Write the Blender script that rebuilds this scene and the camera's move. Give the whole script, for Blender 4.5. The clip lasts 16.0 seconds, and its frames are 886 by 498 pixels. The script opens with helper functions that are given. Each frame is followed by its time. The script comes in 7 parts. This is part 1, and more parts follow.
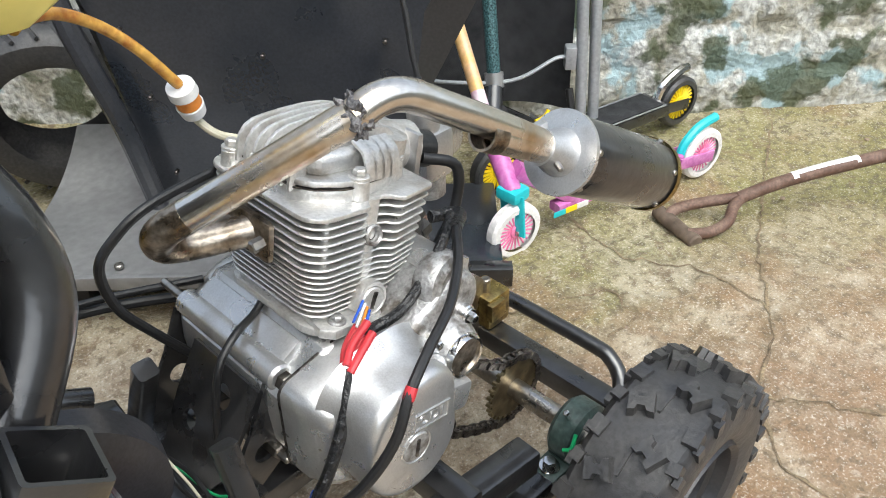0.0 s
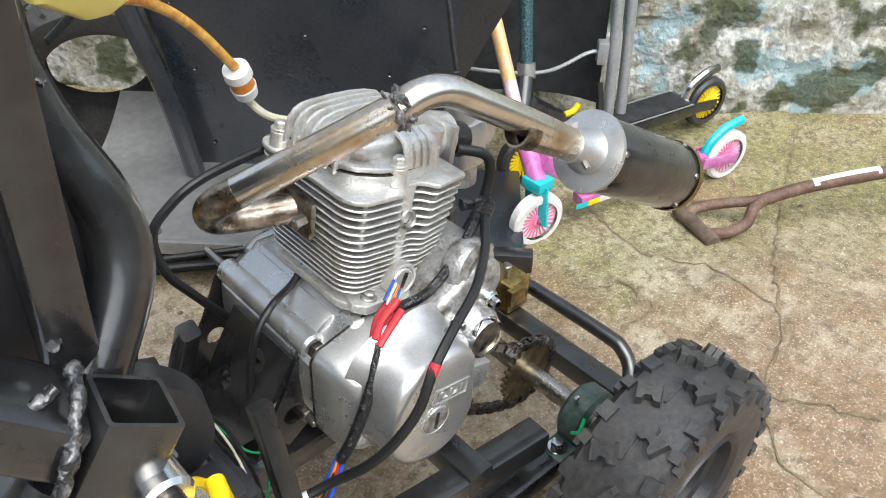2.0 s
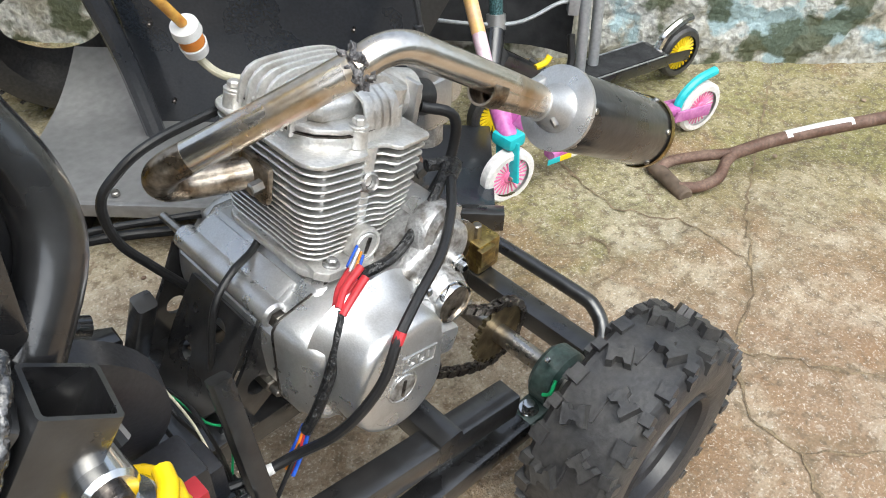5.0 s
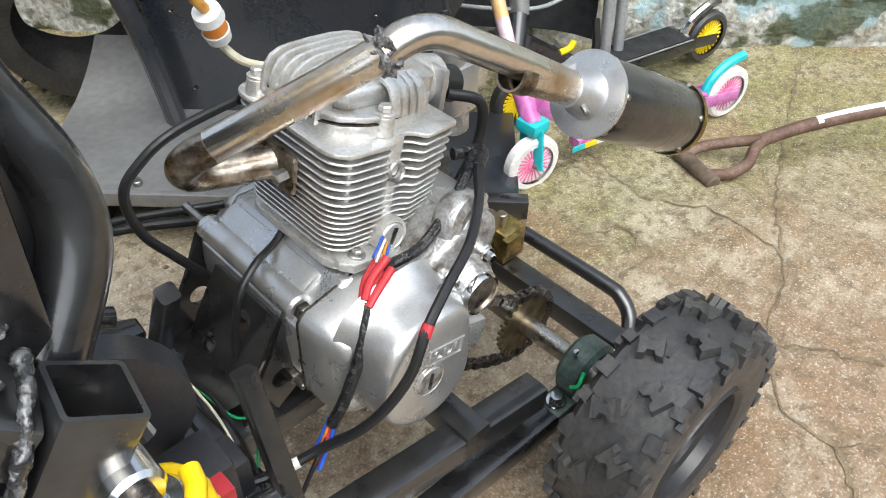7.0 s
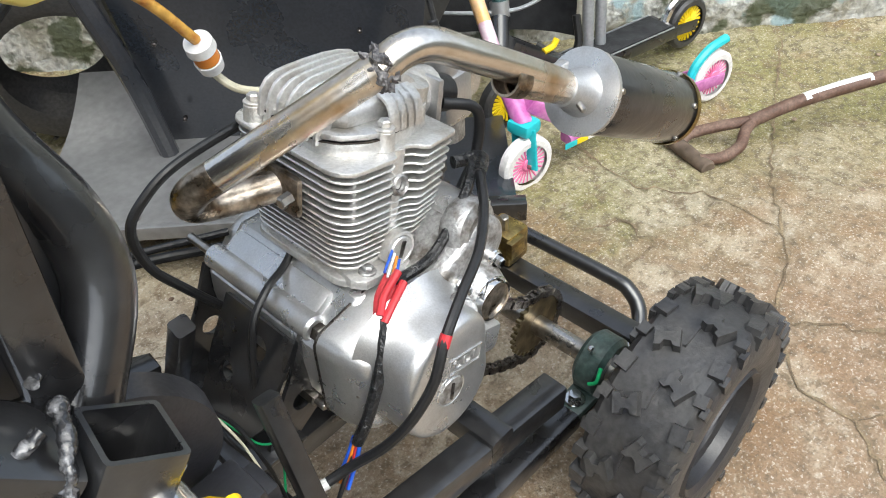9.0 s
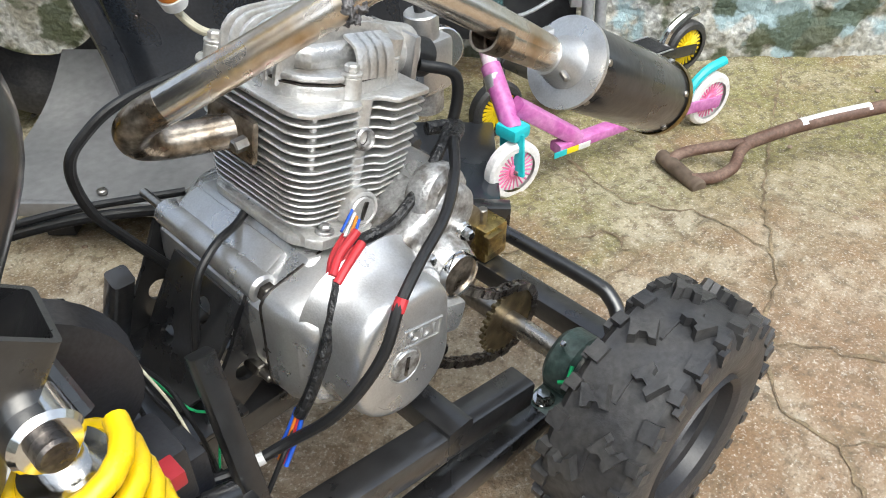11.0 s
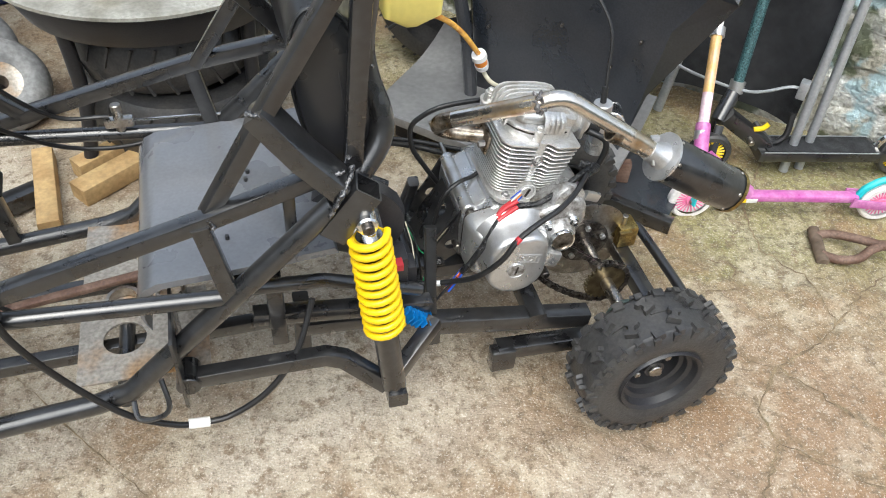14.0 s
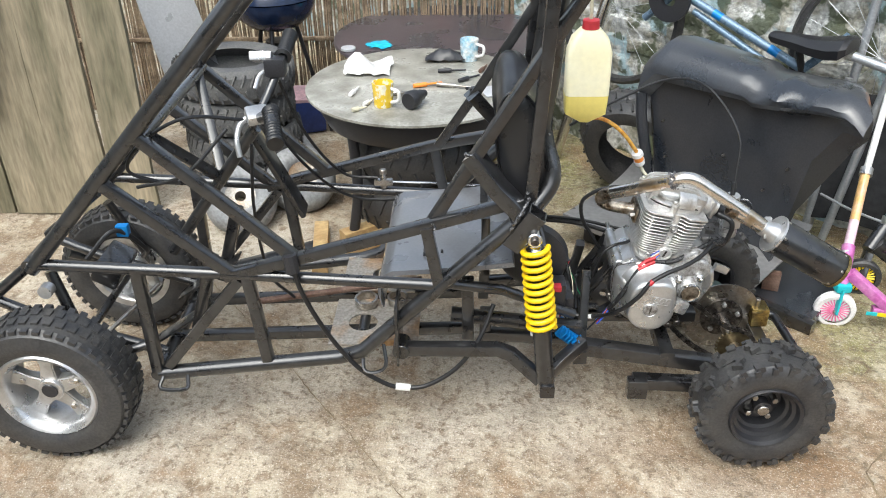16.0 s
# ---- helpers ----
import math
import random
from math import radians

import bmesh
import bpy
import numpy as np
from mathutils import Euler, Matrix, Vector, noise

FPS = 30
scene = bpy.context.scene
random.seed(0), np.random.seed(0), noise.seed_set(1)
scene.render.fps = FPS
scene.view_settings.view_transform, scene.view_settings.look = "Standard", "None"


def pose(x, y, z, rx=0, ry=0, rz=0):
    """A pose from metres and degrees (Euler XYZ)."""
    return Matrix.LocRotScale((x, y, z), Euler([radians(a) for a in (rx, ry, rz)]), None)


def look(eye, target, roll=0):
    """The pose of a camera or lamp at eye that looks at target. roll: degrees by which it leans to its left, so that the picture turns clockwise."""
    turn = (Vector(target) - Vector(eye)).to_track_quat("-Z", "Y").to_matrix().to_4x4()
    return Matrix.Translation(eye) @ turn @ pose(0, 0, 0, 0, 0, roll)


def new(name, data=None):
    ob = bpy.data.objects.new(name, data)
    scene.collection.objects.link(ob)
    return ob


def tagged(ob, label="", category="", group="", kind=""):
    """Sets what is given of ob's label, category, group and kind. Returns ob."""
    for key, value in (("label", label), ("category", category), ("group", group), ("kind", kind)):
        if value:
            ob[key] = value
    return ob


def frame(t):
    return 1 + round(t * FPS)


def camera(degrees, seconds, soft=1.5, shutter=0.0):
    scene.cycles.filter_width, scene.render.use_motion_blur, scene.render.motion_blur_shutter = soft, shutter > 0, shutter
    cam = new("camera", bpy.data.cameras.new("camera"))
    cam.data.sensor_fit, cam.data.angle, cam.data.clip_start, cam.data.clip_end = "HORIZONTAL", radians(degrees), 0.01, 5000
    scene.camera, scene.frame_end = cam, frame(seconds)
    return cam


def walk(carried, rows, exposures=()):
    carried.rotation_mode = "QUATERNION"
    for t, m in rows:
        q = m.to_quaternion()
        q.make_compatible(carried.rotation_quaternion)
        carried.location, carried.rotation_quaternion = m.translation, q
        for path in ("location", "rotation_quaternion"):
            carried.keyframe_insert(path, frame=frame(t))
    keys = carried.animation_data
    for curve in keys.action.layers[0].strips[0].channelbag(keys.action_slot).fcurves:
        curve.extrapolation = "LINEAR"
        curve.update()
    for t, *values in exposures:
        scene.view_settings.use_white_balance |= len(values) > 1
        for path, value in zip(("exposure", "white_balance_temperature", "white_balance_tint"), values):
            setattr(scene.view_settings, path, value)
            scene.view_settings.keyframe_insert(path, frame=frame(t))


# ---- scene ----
EXPO = 1.05
cam = camera(57.9, 16.0, soft=1.0)
PATH = [
    (0, (-0.495, -0.1944, 0.9152), (0.0724, 0.3753, 0.3207), -1.4),
    (0.5, (-0.5151, -0.2091, 0.9361), (0.0646, 0.3323, 0.3271), 2.6),
    (1, (-0.5186, -0.2253, 0.9449), (0.0589, 0.322, 0.3392), 2.6),
    (1.5, (-0.532, -0.2246, 0.9515), (0.028, 0.3413, 0.3464), 1.9),
    (2, (-0.5278, -0.2109, 0.9493), (0.0138, 0.3626, 0.3347), 1.3),
    (2.5, (-0.5207, -0.209, 0.9471), (0.0063, 0.3679, 0.3231), 0.1),
    (3, (-0.5122, -0.2064, 0.9482), (-0.0102, 0.3802, 0.3127), -2.1),
    (3.5, (-0.4868, -0.1928, 0.9471), (0.0092, 0.3991, 0.3117), -2.8),
    (4, (-0.5039, -0.1992, 0.9438), (0.0267, 0.3565, 0.3038), 0.6),
    (6.5, (-0.4957, -0.1875, 0.9361), (0.0436, 0.3268, 0.2693), 2.2),
    (7, (-0.4967, -0.1816, 0.9317), (0.0177, 0.3516, 0.2601), 0.7),
    (7.5, (-0.5108, -0.1842, 0.9482), (-0.0353, 0.3819, 0.2748), -1.9),
    (8, (-0.5073, -0.194, 0.9493), (-0.014, 0.3643, 0.2822), -3.2),
    (8.5, (-0.5004, -0.1932, 0.9559), (0.0004, 0.3597, 0.29), -5),
    (9, (-0.5056, -0.1707, 0.935), (0.0173, 0.3612, 0.2689), -3.9),
    (11.5, (-0.4822, -0.1927, 0.8448), (0.0592, 0.3709, 0.2209), 1.6),
    (12, (-0.4753, -0.1762, 0.8624), (0.0178, 0.3886, 0.2006), 1.8),
    (12.5, (-0.5348, -0.1756, 1.1253), (-0.1333, 0.2809, 0.3313), 0.6),
    (13, (-0.5679, -0.3429, 1.243), (-0.236, 0.1776, 0.4563), 3.2),
    (13.5, (-0.5982, -0.5592, 1.3233), (-0.3656, 0.0757, 0.5865), 2.1),
    (14, (-0.6068, -0.7588, 1.3541), (-0.3904, -0.0737, 0.6586), 4.1),
    (14.5, (-0.5199, -0.9489, 1.3926), (-0.3934, -0.1903, 0.7535), 1.9),
    (15, (-0.4772, -1.0989, 1.4311), (-0.427, -0.2891, 0.8466), 0.2),
    (15.5, (-0.555, -1.2599, 1.4377), (-0.5406, -0.4118, 0.9081), -0.6),
    (16, (-0.5918, -1.3768, 1.4366), (-0.6272, -0.5225, 0.918), -1.2),
]
walk(cam, [(t, look(eye, target, lean)) for t, eye, target, lean in PATH], [(0, EXPO, 6300, 5), (16, EXPO, 6300, 5)])
# ---------- light ----------
world = bpy.data.worlds.new("overcast_sky")
scene.world = world
world.use_nodes = True
wn = world.node_tree
sky = wn.nodes.new("ShaderNodeTexSky")
sky.sky_type, sky.sun_disc = "NISHITA", False
sky.sun_elevation, sky.sun_rotation = radians(58), radians(200)
sky.air_density, sky.dust_density = 1.0, 4.0
pale = wn.nodes.new("ShaderNodeHueSaturation")
pale.inputs["Saturation"].default_value = 0.55
wn.links.new(sky.outputs[0], pale.inputs["Color"])
wn.links.new(pale.outputs[0], wn.nodes["Background"].inputs[0])
wn.nodes["Background"].inputs[1].default_value = 0.15
sun_data = bpy.data.lights.new("sun", "SUN")
sun_data.energy, sun_data.angle, sun_data.color = 1.2, radians(60), (1.0, 0.985, 0.96)
sun = new("sun", sun_data)
sun.matrix_basis = look((-1.2, -2.2, 6), (0, 0.4, 0))


# ---------- materials ----------
def mat(name, color, rough=0.5, metal=0.0, vary=0.25, scale=30.0, bump=0.1, bscale=120.0, color2=None, spot=0.5, coat=0.0, transmission=0.0, sharp=0.12, detail=6.0, dist=0.002, grain=None):
    """Base colour mixed with a second one by coarse noise and shaded by fine grain, with relief."""
    m = bpy.data.materials.new(name)
    m.use_nodes = True
    n, l = m.node_tree.nodes, m.node_tree.links
    b = n["Principled BSDF"]
    b.inputs["Metallic"].default_value = metal
    b.inputs["Coat Weight"].default_value = coat
    b.inputs["Coat Roughness"].default_value = 0.12
    b.inputs["Transmission Weight"].default_value = transmission
    co = n.new("ShaderNodeTexCoord")
    big = n.new("ShaderNodeTexNoise")
    big.inputs["Scale"].default_value, big.inputs["Detail"].default_value = scale, detail
    where = co.outputs["Object"]
    if grain:
        mp = n.new("ShaderNodeMapping")
        mp.inputs["Scale"].default_value = grain
        l.new(where, mp.inputs["Vector"])
        where = mp.outputs[0]
    l.new(where, big.inputs["Vector"])
    ramp = n.new("ShaderNodeMapRange")
    ramp.inputs["From Min"].default_value, ramp.inputs["From Max"].default_value = spot - sharp, spot + sharp
    l.new(big.outputs["Fac"], ramp.inputs["Value"])
    mix = n.new("ShaderNodeMix")
    mix.data_type = "RGBA"
    c2 = color2 or tuple(c * (1 - vary) for c in color)
    mix.inputs["A"].default_value, mix.inputs["B"].default_value = (*color, 1), (*c2, 1)
    l.new(ramp.outputs[0], mix.inputs["Factor"])
    fine = n.new("ShaderNodeTexNoise")
    fine.inputs["Scale"].default_value, fine.inputs["Detail"].default_value = bscale, 5
    l.new(where, fine.inputs["Vector"])
    hsv = n.new("ShaderNodeHueSaturation")
    gain = n.new("ShaderNodeMapRange")
    gain.inputs["From Min"].default_value, gain.inputs["From Max"].default_value = 0.3, 0.7
    gain.inputs["To Min"].default_value, gain.inputs["To Max"].default_value = 1 - vary, 1 + vary * 0.6
    l.new(fine.outputs["Fac"], gain.inputs["Value"])
    l.new(gain.outputs[0], hsv.inputs["Value"])
    l.new(mix.outputs["Result"], hsv.inputs["Color"])
    l.new(hsv.outputs[0], b.inputs["Base Color"])
    rr = n.new("ShaderNodeMapRange")
    rr.inputs["From Min"].default_value, rr.inputs["From Max"].default_value = 0.3, 0.7
    rr.inputs["To Min"].default_value, rr.inputs["To Max"].default_value = max(0.02, rough * 0.75), min(1, rough * 1.3)
    l.new(big.outputs["Fac"], rr.inputs["Value"])
    l.new(rr.outputs[0], b.inputs["Roughness"])
    if bump:
        bp = n.new("ShaderNodeBump")
        bp.inputs["Strength"].default_value, bp.inputs["Distance"].default_value = bump, dist
        l.new(fine.outputs["Fac"], bp.inputs["Height"])
        l.new(bp.outputs[0], b.inputs["Normal"])
    return m


BLACK = mat("black_brushed_paint", (0.010, 0.010, 0.011), 0.30, 0, 0.35, 26, 0.3, 70, (0.019, 0.019, 0.020), coat=1.0, sharp=0.16)
SEATM = mat("worn_satin_seat_sheet", (0.115, 0.12, 0.132), 0.3, 0, 0.12, 7, 0.06, 160, (0.145, 0.15, 0.163), coat=1.0)
WELD = mat("weld_spatter", (0.022, 0.022, 0.024), 0.22, 0.2, 0.5, 160, 0.5, 200, (0.13, 0.13, 0.135), spot=0.56, sharp=0.06, dist=0.004, coat=0.8)
PIPEWELD = mat("grey_pipe_weld", (0.12, 0.115, 0.12), 0.4, 0.7, 0.5, 120, 1.0, 260, (0.25, 0.24, 0.24), dist=0.004)
BLKPLAST = mat("black_plastic", (0.024, 0.024, 0.026), 0.38, 0, 0.3, 12, 0.15, 300, (0.022, 0.022, 0.026))
VINYL = mat("black_vinyl", (0.020, 0.0205, 0.0215), 0.34, 0, 0.2, 9, 0.08, 900, (0.015, 0.015, 0.018))
SATIN = mat("satin_black_sheet", (0.020, 0.024, 0.031), 0.30, 0, 0.25, 6, 0.05, 200, (0.036, 0.038, 0.044), coat=0.6)
RUBBER = mat("tyre_rubber", (0.034, 0.034, 0.036), 0.42, 0, 0.35, 25, 0.4, 160, (0.052, 0.050, 0.048))
DUSTYRUB = mat("dusty_tyre_rubber", (0.075, 0.075, 0.077), 0.7, 0, 0.3, 18, 0.4, 130, (0.12, 0.118, 0.112))
RUBGREY = mat("grey_slick_rubber", (0.20, 0.205, 0.21), 0.6, 0, 0.3, 14, 0.4, 90, (0.26, 0.26, 0.26))
ALU = mat("cast_aluminium", (0.56, 0.56, 0.56), 0.31, 0.8, 0.10, 26, 0.12, 520, (0.45, 0.44, 0.43), spot=0.60, sharp=0.08)
ALUFIN = mat("bare_aluminium_fins", (0.72, 0.71, 0.69), 0.36, 0.72, 0.14, 34, 0.4, 300, (0.52, 0.49, 0.45), spot=0.60, sharp=0.08)
ALUDIRTY = mat("stained_aluminium", (0.5, 0.5, 0.5), 0.4, 0.7, 0.3, 60, 0.6, 300, (0.16, 0.14, 0.12), spot=0.57)
# aluminium coloured dark to imitate the shade in the fin gaps
SHADEALU = mat("shade_darkened_aluminium", (0.16, 0.15, 0.14), 0.45, 0.5, 0.35, 50, 0.5, 260, (0.08, 0.07, 0.06))
CHROME = mat("chrome", (0.75, 0.74, 0.72), 0.13, 1.0, 0.08, 40, 0.03, 200)
HEATED = mat("heat_blued_chrome", (0.80, 0.75, 0.68), 0.25, 1.0, 0.1, 16, 0.08, 160, (0.52, 0.39, 0.25), spot=0.58, sharp=0.1)
SCORCH = mat("scorched_steel", (0.20, 0.155, 0.11), 0.30, 0.95, 0.4, 38, 0.3, 200, (0.55, 0.48, 0.40), spot=0.54)
STEEL = mat("plain_steel", (0.5, 0.48, 0.45), 0.3, 1.0, 0.2, 35, 0.1, 200, (0.35, 0.32, 0.28))
SPROCK = mat("oily_zinc_steel", (0.26, 0.21, 0.12), 0.38, 0.9, 0.3, 50, 0.2, 200, (0.13, 0.1, 0.06))
BRASSY = mat("gold_passivated", (0.5, 0.38, 0.14), 0.33, 1.0, 0.25, 60, 0.2, 200, (0.25, 0.18, 0.08))
DARKSTEEL = mat("oiled_dark_steel", (0.09, 0.08, 0.075), 0.3, 0.9, 0.4, 70, 0.3, 240, (0.25, 0.23, 0.2), spot=0.6)
GREENIRON = mat("green_painted_iron", (0.03, 0.055, 0.05), 0.4, 0.1, 0.4, 50, 0.4, 150, (0.06, 0.085, 0.078))
YELSPR = mat("yellow_powder_coat", (0.85, 0.56, 0.005), 0.3, 0, 0.08, 20, 0.03, 200)
RUSTPL = mat("rusty_plate", (0.36, 0.33, 0.29), 0.45, 0.4, 0.35, 9, 0.3, 140, (0.40, 0.21, 0.07), spot=0.56, sharp=0.10)
RUST = mat("brown_rust", (0.11, 0.06, 0.042), 0.65, 0.1, 0.3, 30, 0.25, 180, (0.19, 0.125, 0.095), spot=0.56)
WHITE = mat("white_plastic", (0.75, 0.74, 0.72), 0.4, 0, 0.1, 20, 0.05, 200)
WHITEWALL = mat("white_wheel_rubber", (0.78, 0.76, 0.76), 0.45, 0, 0.15, 25, 0.05, 150, (0.68, 0.66, 0.64))
PINK = mat("pink_paint", (0.44, 0.10, 0.33), 0.35, 0, 0.15, 30, 0.05, 120, (0.52, 0.2, 0.42))
HOTPINK = mat("pink_plastic", (0.85, 0.22, 0.42), 0.4, 0, 0.1)
TEAL = mat("teal_plastic", (0.03, 0.5, 0.55), 0.35, 0, 0.12)
ORANGE = mat("orange_plastic", (0.85, 0.28, 0.04), 0.45, 0, 0.12)
YEL = mat("yellow_plastic", (0.85, 0.62, 0.01), 0.35, 0, 0.08)
RED = mat("red_sleeve", (0.5, 0.03, 0.04), 0.4, 0, 0.15)
BLUE = mat("blue_anodised", (0.01, 0.22, 0.6), 0.35, 0.3, 0.2)
BLUEW = mat("blue_wire", (0.02, 0.1, 0.6), 0.4)
GREEN = mat("green_plastic", (0.02, 0.4, 0.14), 0.4)
ORW = mat("orange_wire", (0.8, 0.25, 0.02), 0.4)
WIRE = mat("black_sleeving", (0.012, 0.012, 0.013), 0.42, 0, 0.3, 40, 0.2, 200)
TAPE = mat("wrapped_tape", (0.014, 0.014, 0.015), 0.3, 0, 0.3, 60, 1.0, 110, dist=0.006)
FUEL = mat("stained_fuel_hose", (0.72, 0.4, 0.08), 0.2, 0, 0.25, 60, 0.05, 100, (0.45, 0.16, 0.03), spot=0.58)
HOSECLR = mat("clear_hose", (0.6, 0.56, 0.42), 0.2, 0, 0.15)
CANYEL = mat("yellow_fuel_in_can", (0.86, 0.72, 0.20), 0.35, 0, 0.05, 8, 0.02, 80)
CANPALE = mat("pale_can_plastic", (0.84, 0.80, 0.60), 0.4, 0, 0.05, 8, 0.02, 80, (0.85, 0.79, 0.52))
PLATE = mat("grey_sheet_metal", (0.20, 0.20, 0.205), 0.34, 0.45, 0.15, 4, 0.05, 60, (0.33, 0.325, 0.32), sharp=0.2)
GALV = mat("galvanised_tube", (0.42, 0.44, 0.46), 0.42, 0.6, 0.15, 20, 0.1, 150)
WOOD = mat("raw_pine", (0.52, 0.36, 0.17), 0.65, 0, 0.2, 14, 0.3, 90, (0.42, 0.27, 0.12))
OLDWOOD = mat("weathered_board", (0.34, 0.285, 0.195), 0.8, 0, 0.3, 6, 0.6, 60, (0.15, 0.135, 0.085), grain=(1.6, 1.6, 0.22))
REED = mat("reed_cane", (0.30, 0.225, 0.15), 0.75, 0, 0.4, 14, 0.4, 120, (0.16, 0.115, 0.075))
TABLETOP = mat("mottled_table_top", (0.36, 0.35, 0.31), 0.3, 0, 0.2, 10, 0.1, 120, (0.2, 0.19, 0.16))
DARKTOP = mat("dark_glossy_top", (0.040, 0.038, 0.044), 0.28, 0, 0.3, 5, 0.05, 120, (0.075, 0.055, 0.062))
CYAN = mat("cyan_paint_splash", (0.02, 0.5, 0.75), 0.4, 0, 0.3, 60)
NAVY = mat("navy_enamel", (0.012, 0.022, 0.055), 0.2, 0, 0.2)
SILVERP = mat("pale_grey_panel", (0.5, 0.51, 0.53), 0.35, 0.2, 0.12, 5)
BIKEBLUE = mat("slate_blue_paint", (0.16, 0.24, 0.33), 0.3, 0.3, 0.15)
CERAMIC = mat("pale_blue_glaze", (0.3, 0.55, 0.7), 0.25, 0, 0.3, 30, 0.0, 100, (0.75, 0.75, 0.72))
CARBON = mat("teal_weave_sleeve", (0.02, 0.06, 0.065), 0.35, 0.2, 0.5, 260, 0.4, 260, (0.08, 0.16, 0.17))
STEMPINK = mat("faded_pink_stem", (0.72, 0.42, 0.58), 0.35, 0.1, 0.15, 40, 0.1, 120, (0.8, 0.68, 0.72))
STEMMIX = mat("faded_stem_paint", (0.8, 0.5, 0.18), 0.35, 0.1, 0.15, 14, 0.1, 120, (0.78, 0.52, 0.42), spot=0.55, sharp=0.15)
FABRIC = mat("black_fabric", (0.016, 0.017, 0.02), 0.7, 0, 0.3, 30, 0.6, 900)


def ground_material():
    """Worn concrete: cement stains, exposed aggregate, moss by attribute, dirt in the joints."""
    m = bpy.data.materials.new("worn_concrete")
    m.use_nodes = True
    n, l = m.node_tree.nodes, m.node_tree.links
    b = n["Principled BSDF"]
    co = n.new("ShaderNodeTexCoord")

    def tex(scale, detail=6.0, kind="ShaderNodeTexNoise"):
        t = n.new(kind)
        t.inputs["Scale"].default_value = scale
        if kind == "ShaderNodeTexNoise":
            t.inputs["Detail"].default_value, t.inputs["Roughness"].default_value = detail, 0.62
        l.new(co.outputs["Object"], t.inputs["Vector"])
        return t

    def rng(src, a, c, lo=0.0, hi=1.0):
        r = n.new("ShaderNodeMapRange")
        r.inputs["From Min"].default_value, r.inputs["From Max"].default_value = a, c
        r.inputs["To Min"].default_value, r.inputs["To Max"].default_value = lo, hi
        l.new(src, r.inputs["Value"])
        return r.outputs[0]

    def blend(fac, a, c):
        x = n.new("ShaderNodeMix")
        x.data_type = "RGBA"
        l.new(fac, x.inputs["Factor"])
        for key, v in (("A", a), ("B", c)):
            if isinstance(v, tuple):
                x.inputs[key].default_value = (*v, 1)
            else:
                l.new(v, x.inputs[key])
        return x.outputs["Result"]

    def times(a, c):
        x = n.new("ShaderNodeMath")
        x.operation = "MULTIPLY"
        l.new(a, x.inputs[0])
        l.new(c, x.inputs[1])
        return x.outputs[0]

    big, mid, fine, grit = tex(1.7), tex(7), tex(55, 8), tex(230, 4)
    peb = tex(75, kind="ShaderNodeTexVoronoi")
    att = n.new("ShaderNodeAttribute")
    att.attribute_name = "wear"
    sep = n.new("ShaderNodeSeparateColor")
    l.new(att.outputs["Color"], sep.inputs[0])
    moss, brown, crack = sep.outputs[0], sep.outputs[1], sep.outputs[2]
    c = blend(rng(mid.outputs["Fac"], 0.42, 0.57), (0.44, 0.375, 0.28), (0.25, 0.185, 0.12))
    c = blend(rng(big.outputs["Fac"], 0.47, 0.6, 0, 0.6), c, (0.5, 0.455, 0.38))
    c = blend(times(brown, rng(mid.outputs["Fac"], 0.32, 0.55, 0.35, 1)), c, (0.22, 0.12, 0.05))
    c = blend(times(moss, rng(mid.outputs["Fac"], 0.3, 0.6, 0.4, 0.95)), c, (0.24, 0.22, 0.085))
    c = blend(times(moss, rng(fine.outputs["Fac"], 0.48, 0.6, 0, 0.6)), c, (0.09, 0.10, 0.033))
    blot, vein = tex(19, 3), tex(3.1, 9)
    c = blend(rng(blot.outputs["Fac"], 0.58, 0.65, 0, 0.65), c, (0.17, 0.115, 0.065))
    c = blend(rng(vein.outputs["Fac"], 0.46, 0.38, 0, 0.65), c, (0.25, 0.155, 0.08))
    c = blend(rng(fine.outputs["Fac"], 0.52, 0.64, 0, 0.75), c, (0.15, 0.11, 0.07))
    c = blend(rng(fine.outputs["Fac"], 0.42, 0.3, 0, 0.45), c, (0.6, 0.55, 0.46))
    c = blend(rng(peb.outputs["Distance"], 0.16, 0.06, 0, 0.4), c, (0.62, 0.56, 0.47))
    c = blend(rng(grit.outputs["Fac"], 0.56, 0.68, 0, 0.55), c, (0.72, 0.67, 0.59))
    c = blend(rng(grit.outputs["Fac"], 0.44, 0.33, 0, 0.5), c, (0.1, 0.075, 0.05))
    c = blend(rng(crack, 0, 1, 0, 0.55), c, (0.12, 0.095, 0.05))
    l.new(c, b.inputs["Base Color"])
    b.inputs["Roughness"].default_value = 0.78
    bp = n.new("ShaderNodeBump")
    bp.inputs["Strength"].default_value, bp.inputs["Distance"].default_value = 1.0, 0.009
    l.new(fine.outputs["Fac"], bp.inputs["Height"])
    bp2 = n.new("ShaderNodeBump")
    bp2.inputs["Strength"].default_value, bp2.inputs["Distance"].default_value = 0.6, 0.002
    l.new(grit.outputs["Fac"], bp2.inputs["Height"])
    l.new(bp.outputs[0], bp2.inputs["Normal"])
    l.new(bp2.outputs[0], b.inputs["Normal"])
    return m


GROUND = ground_material()


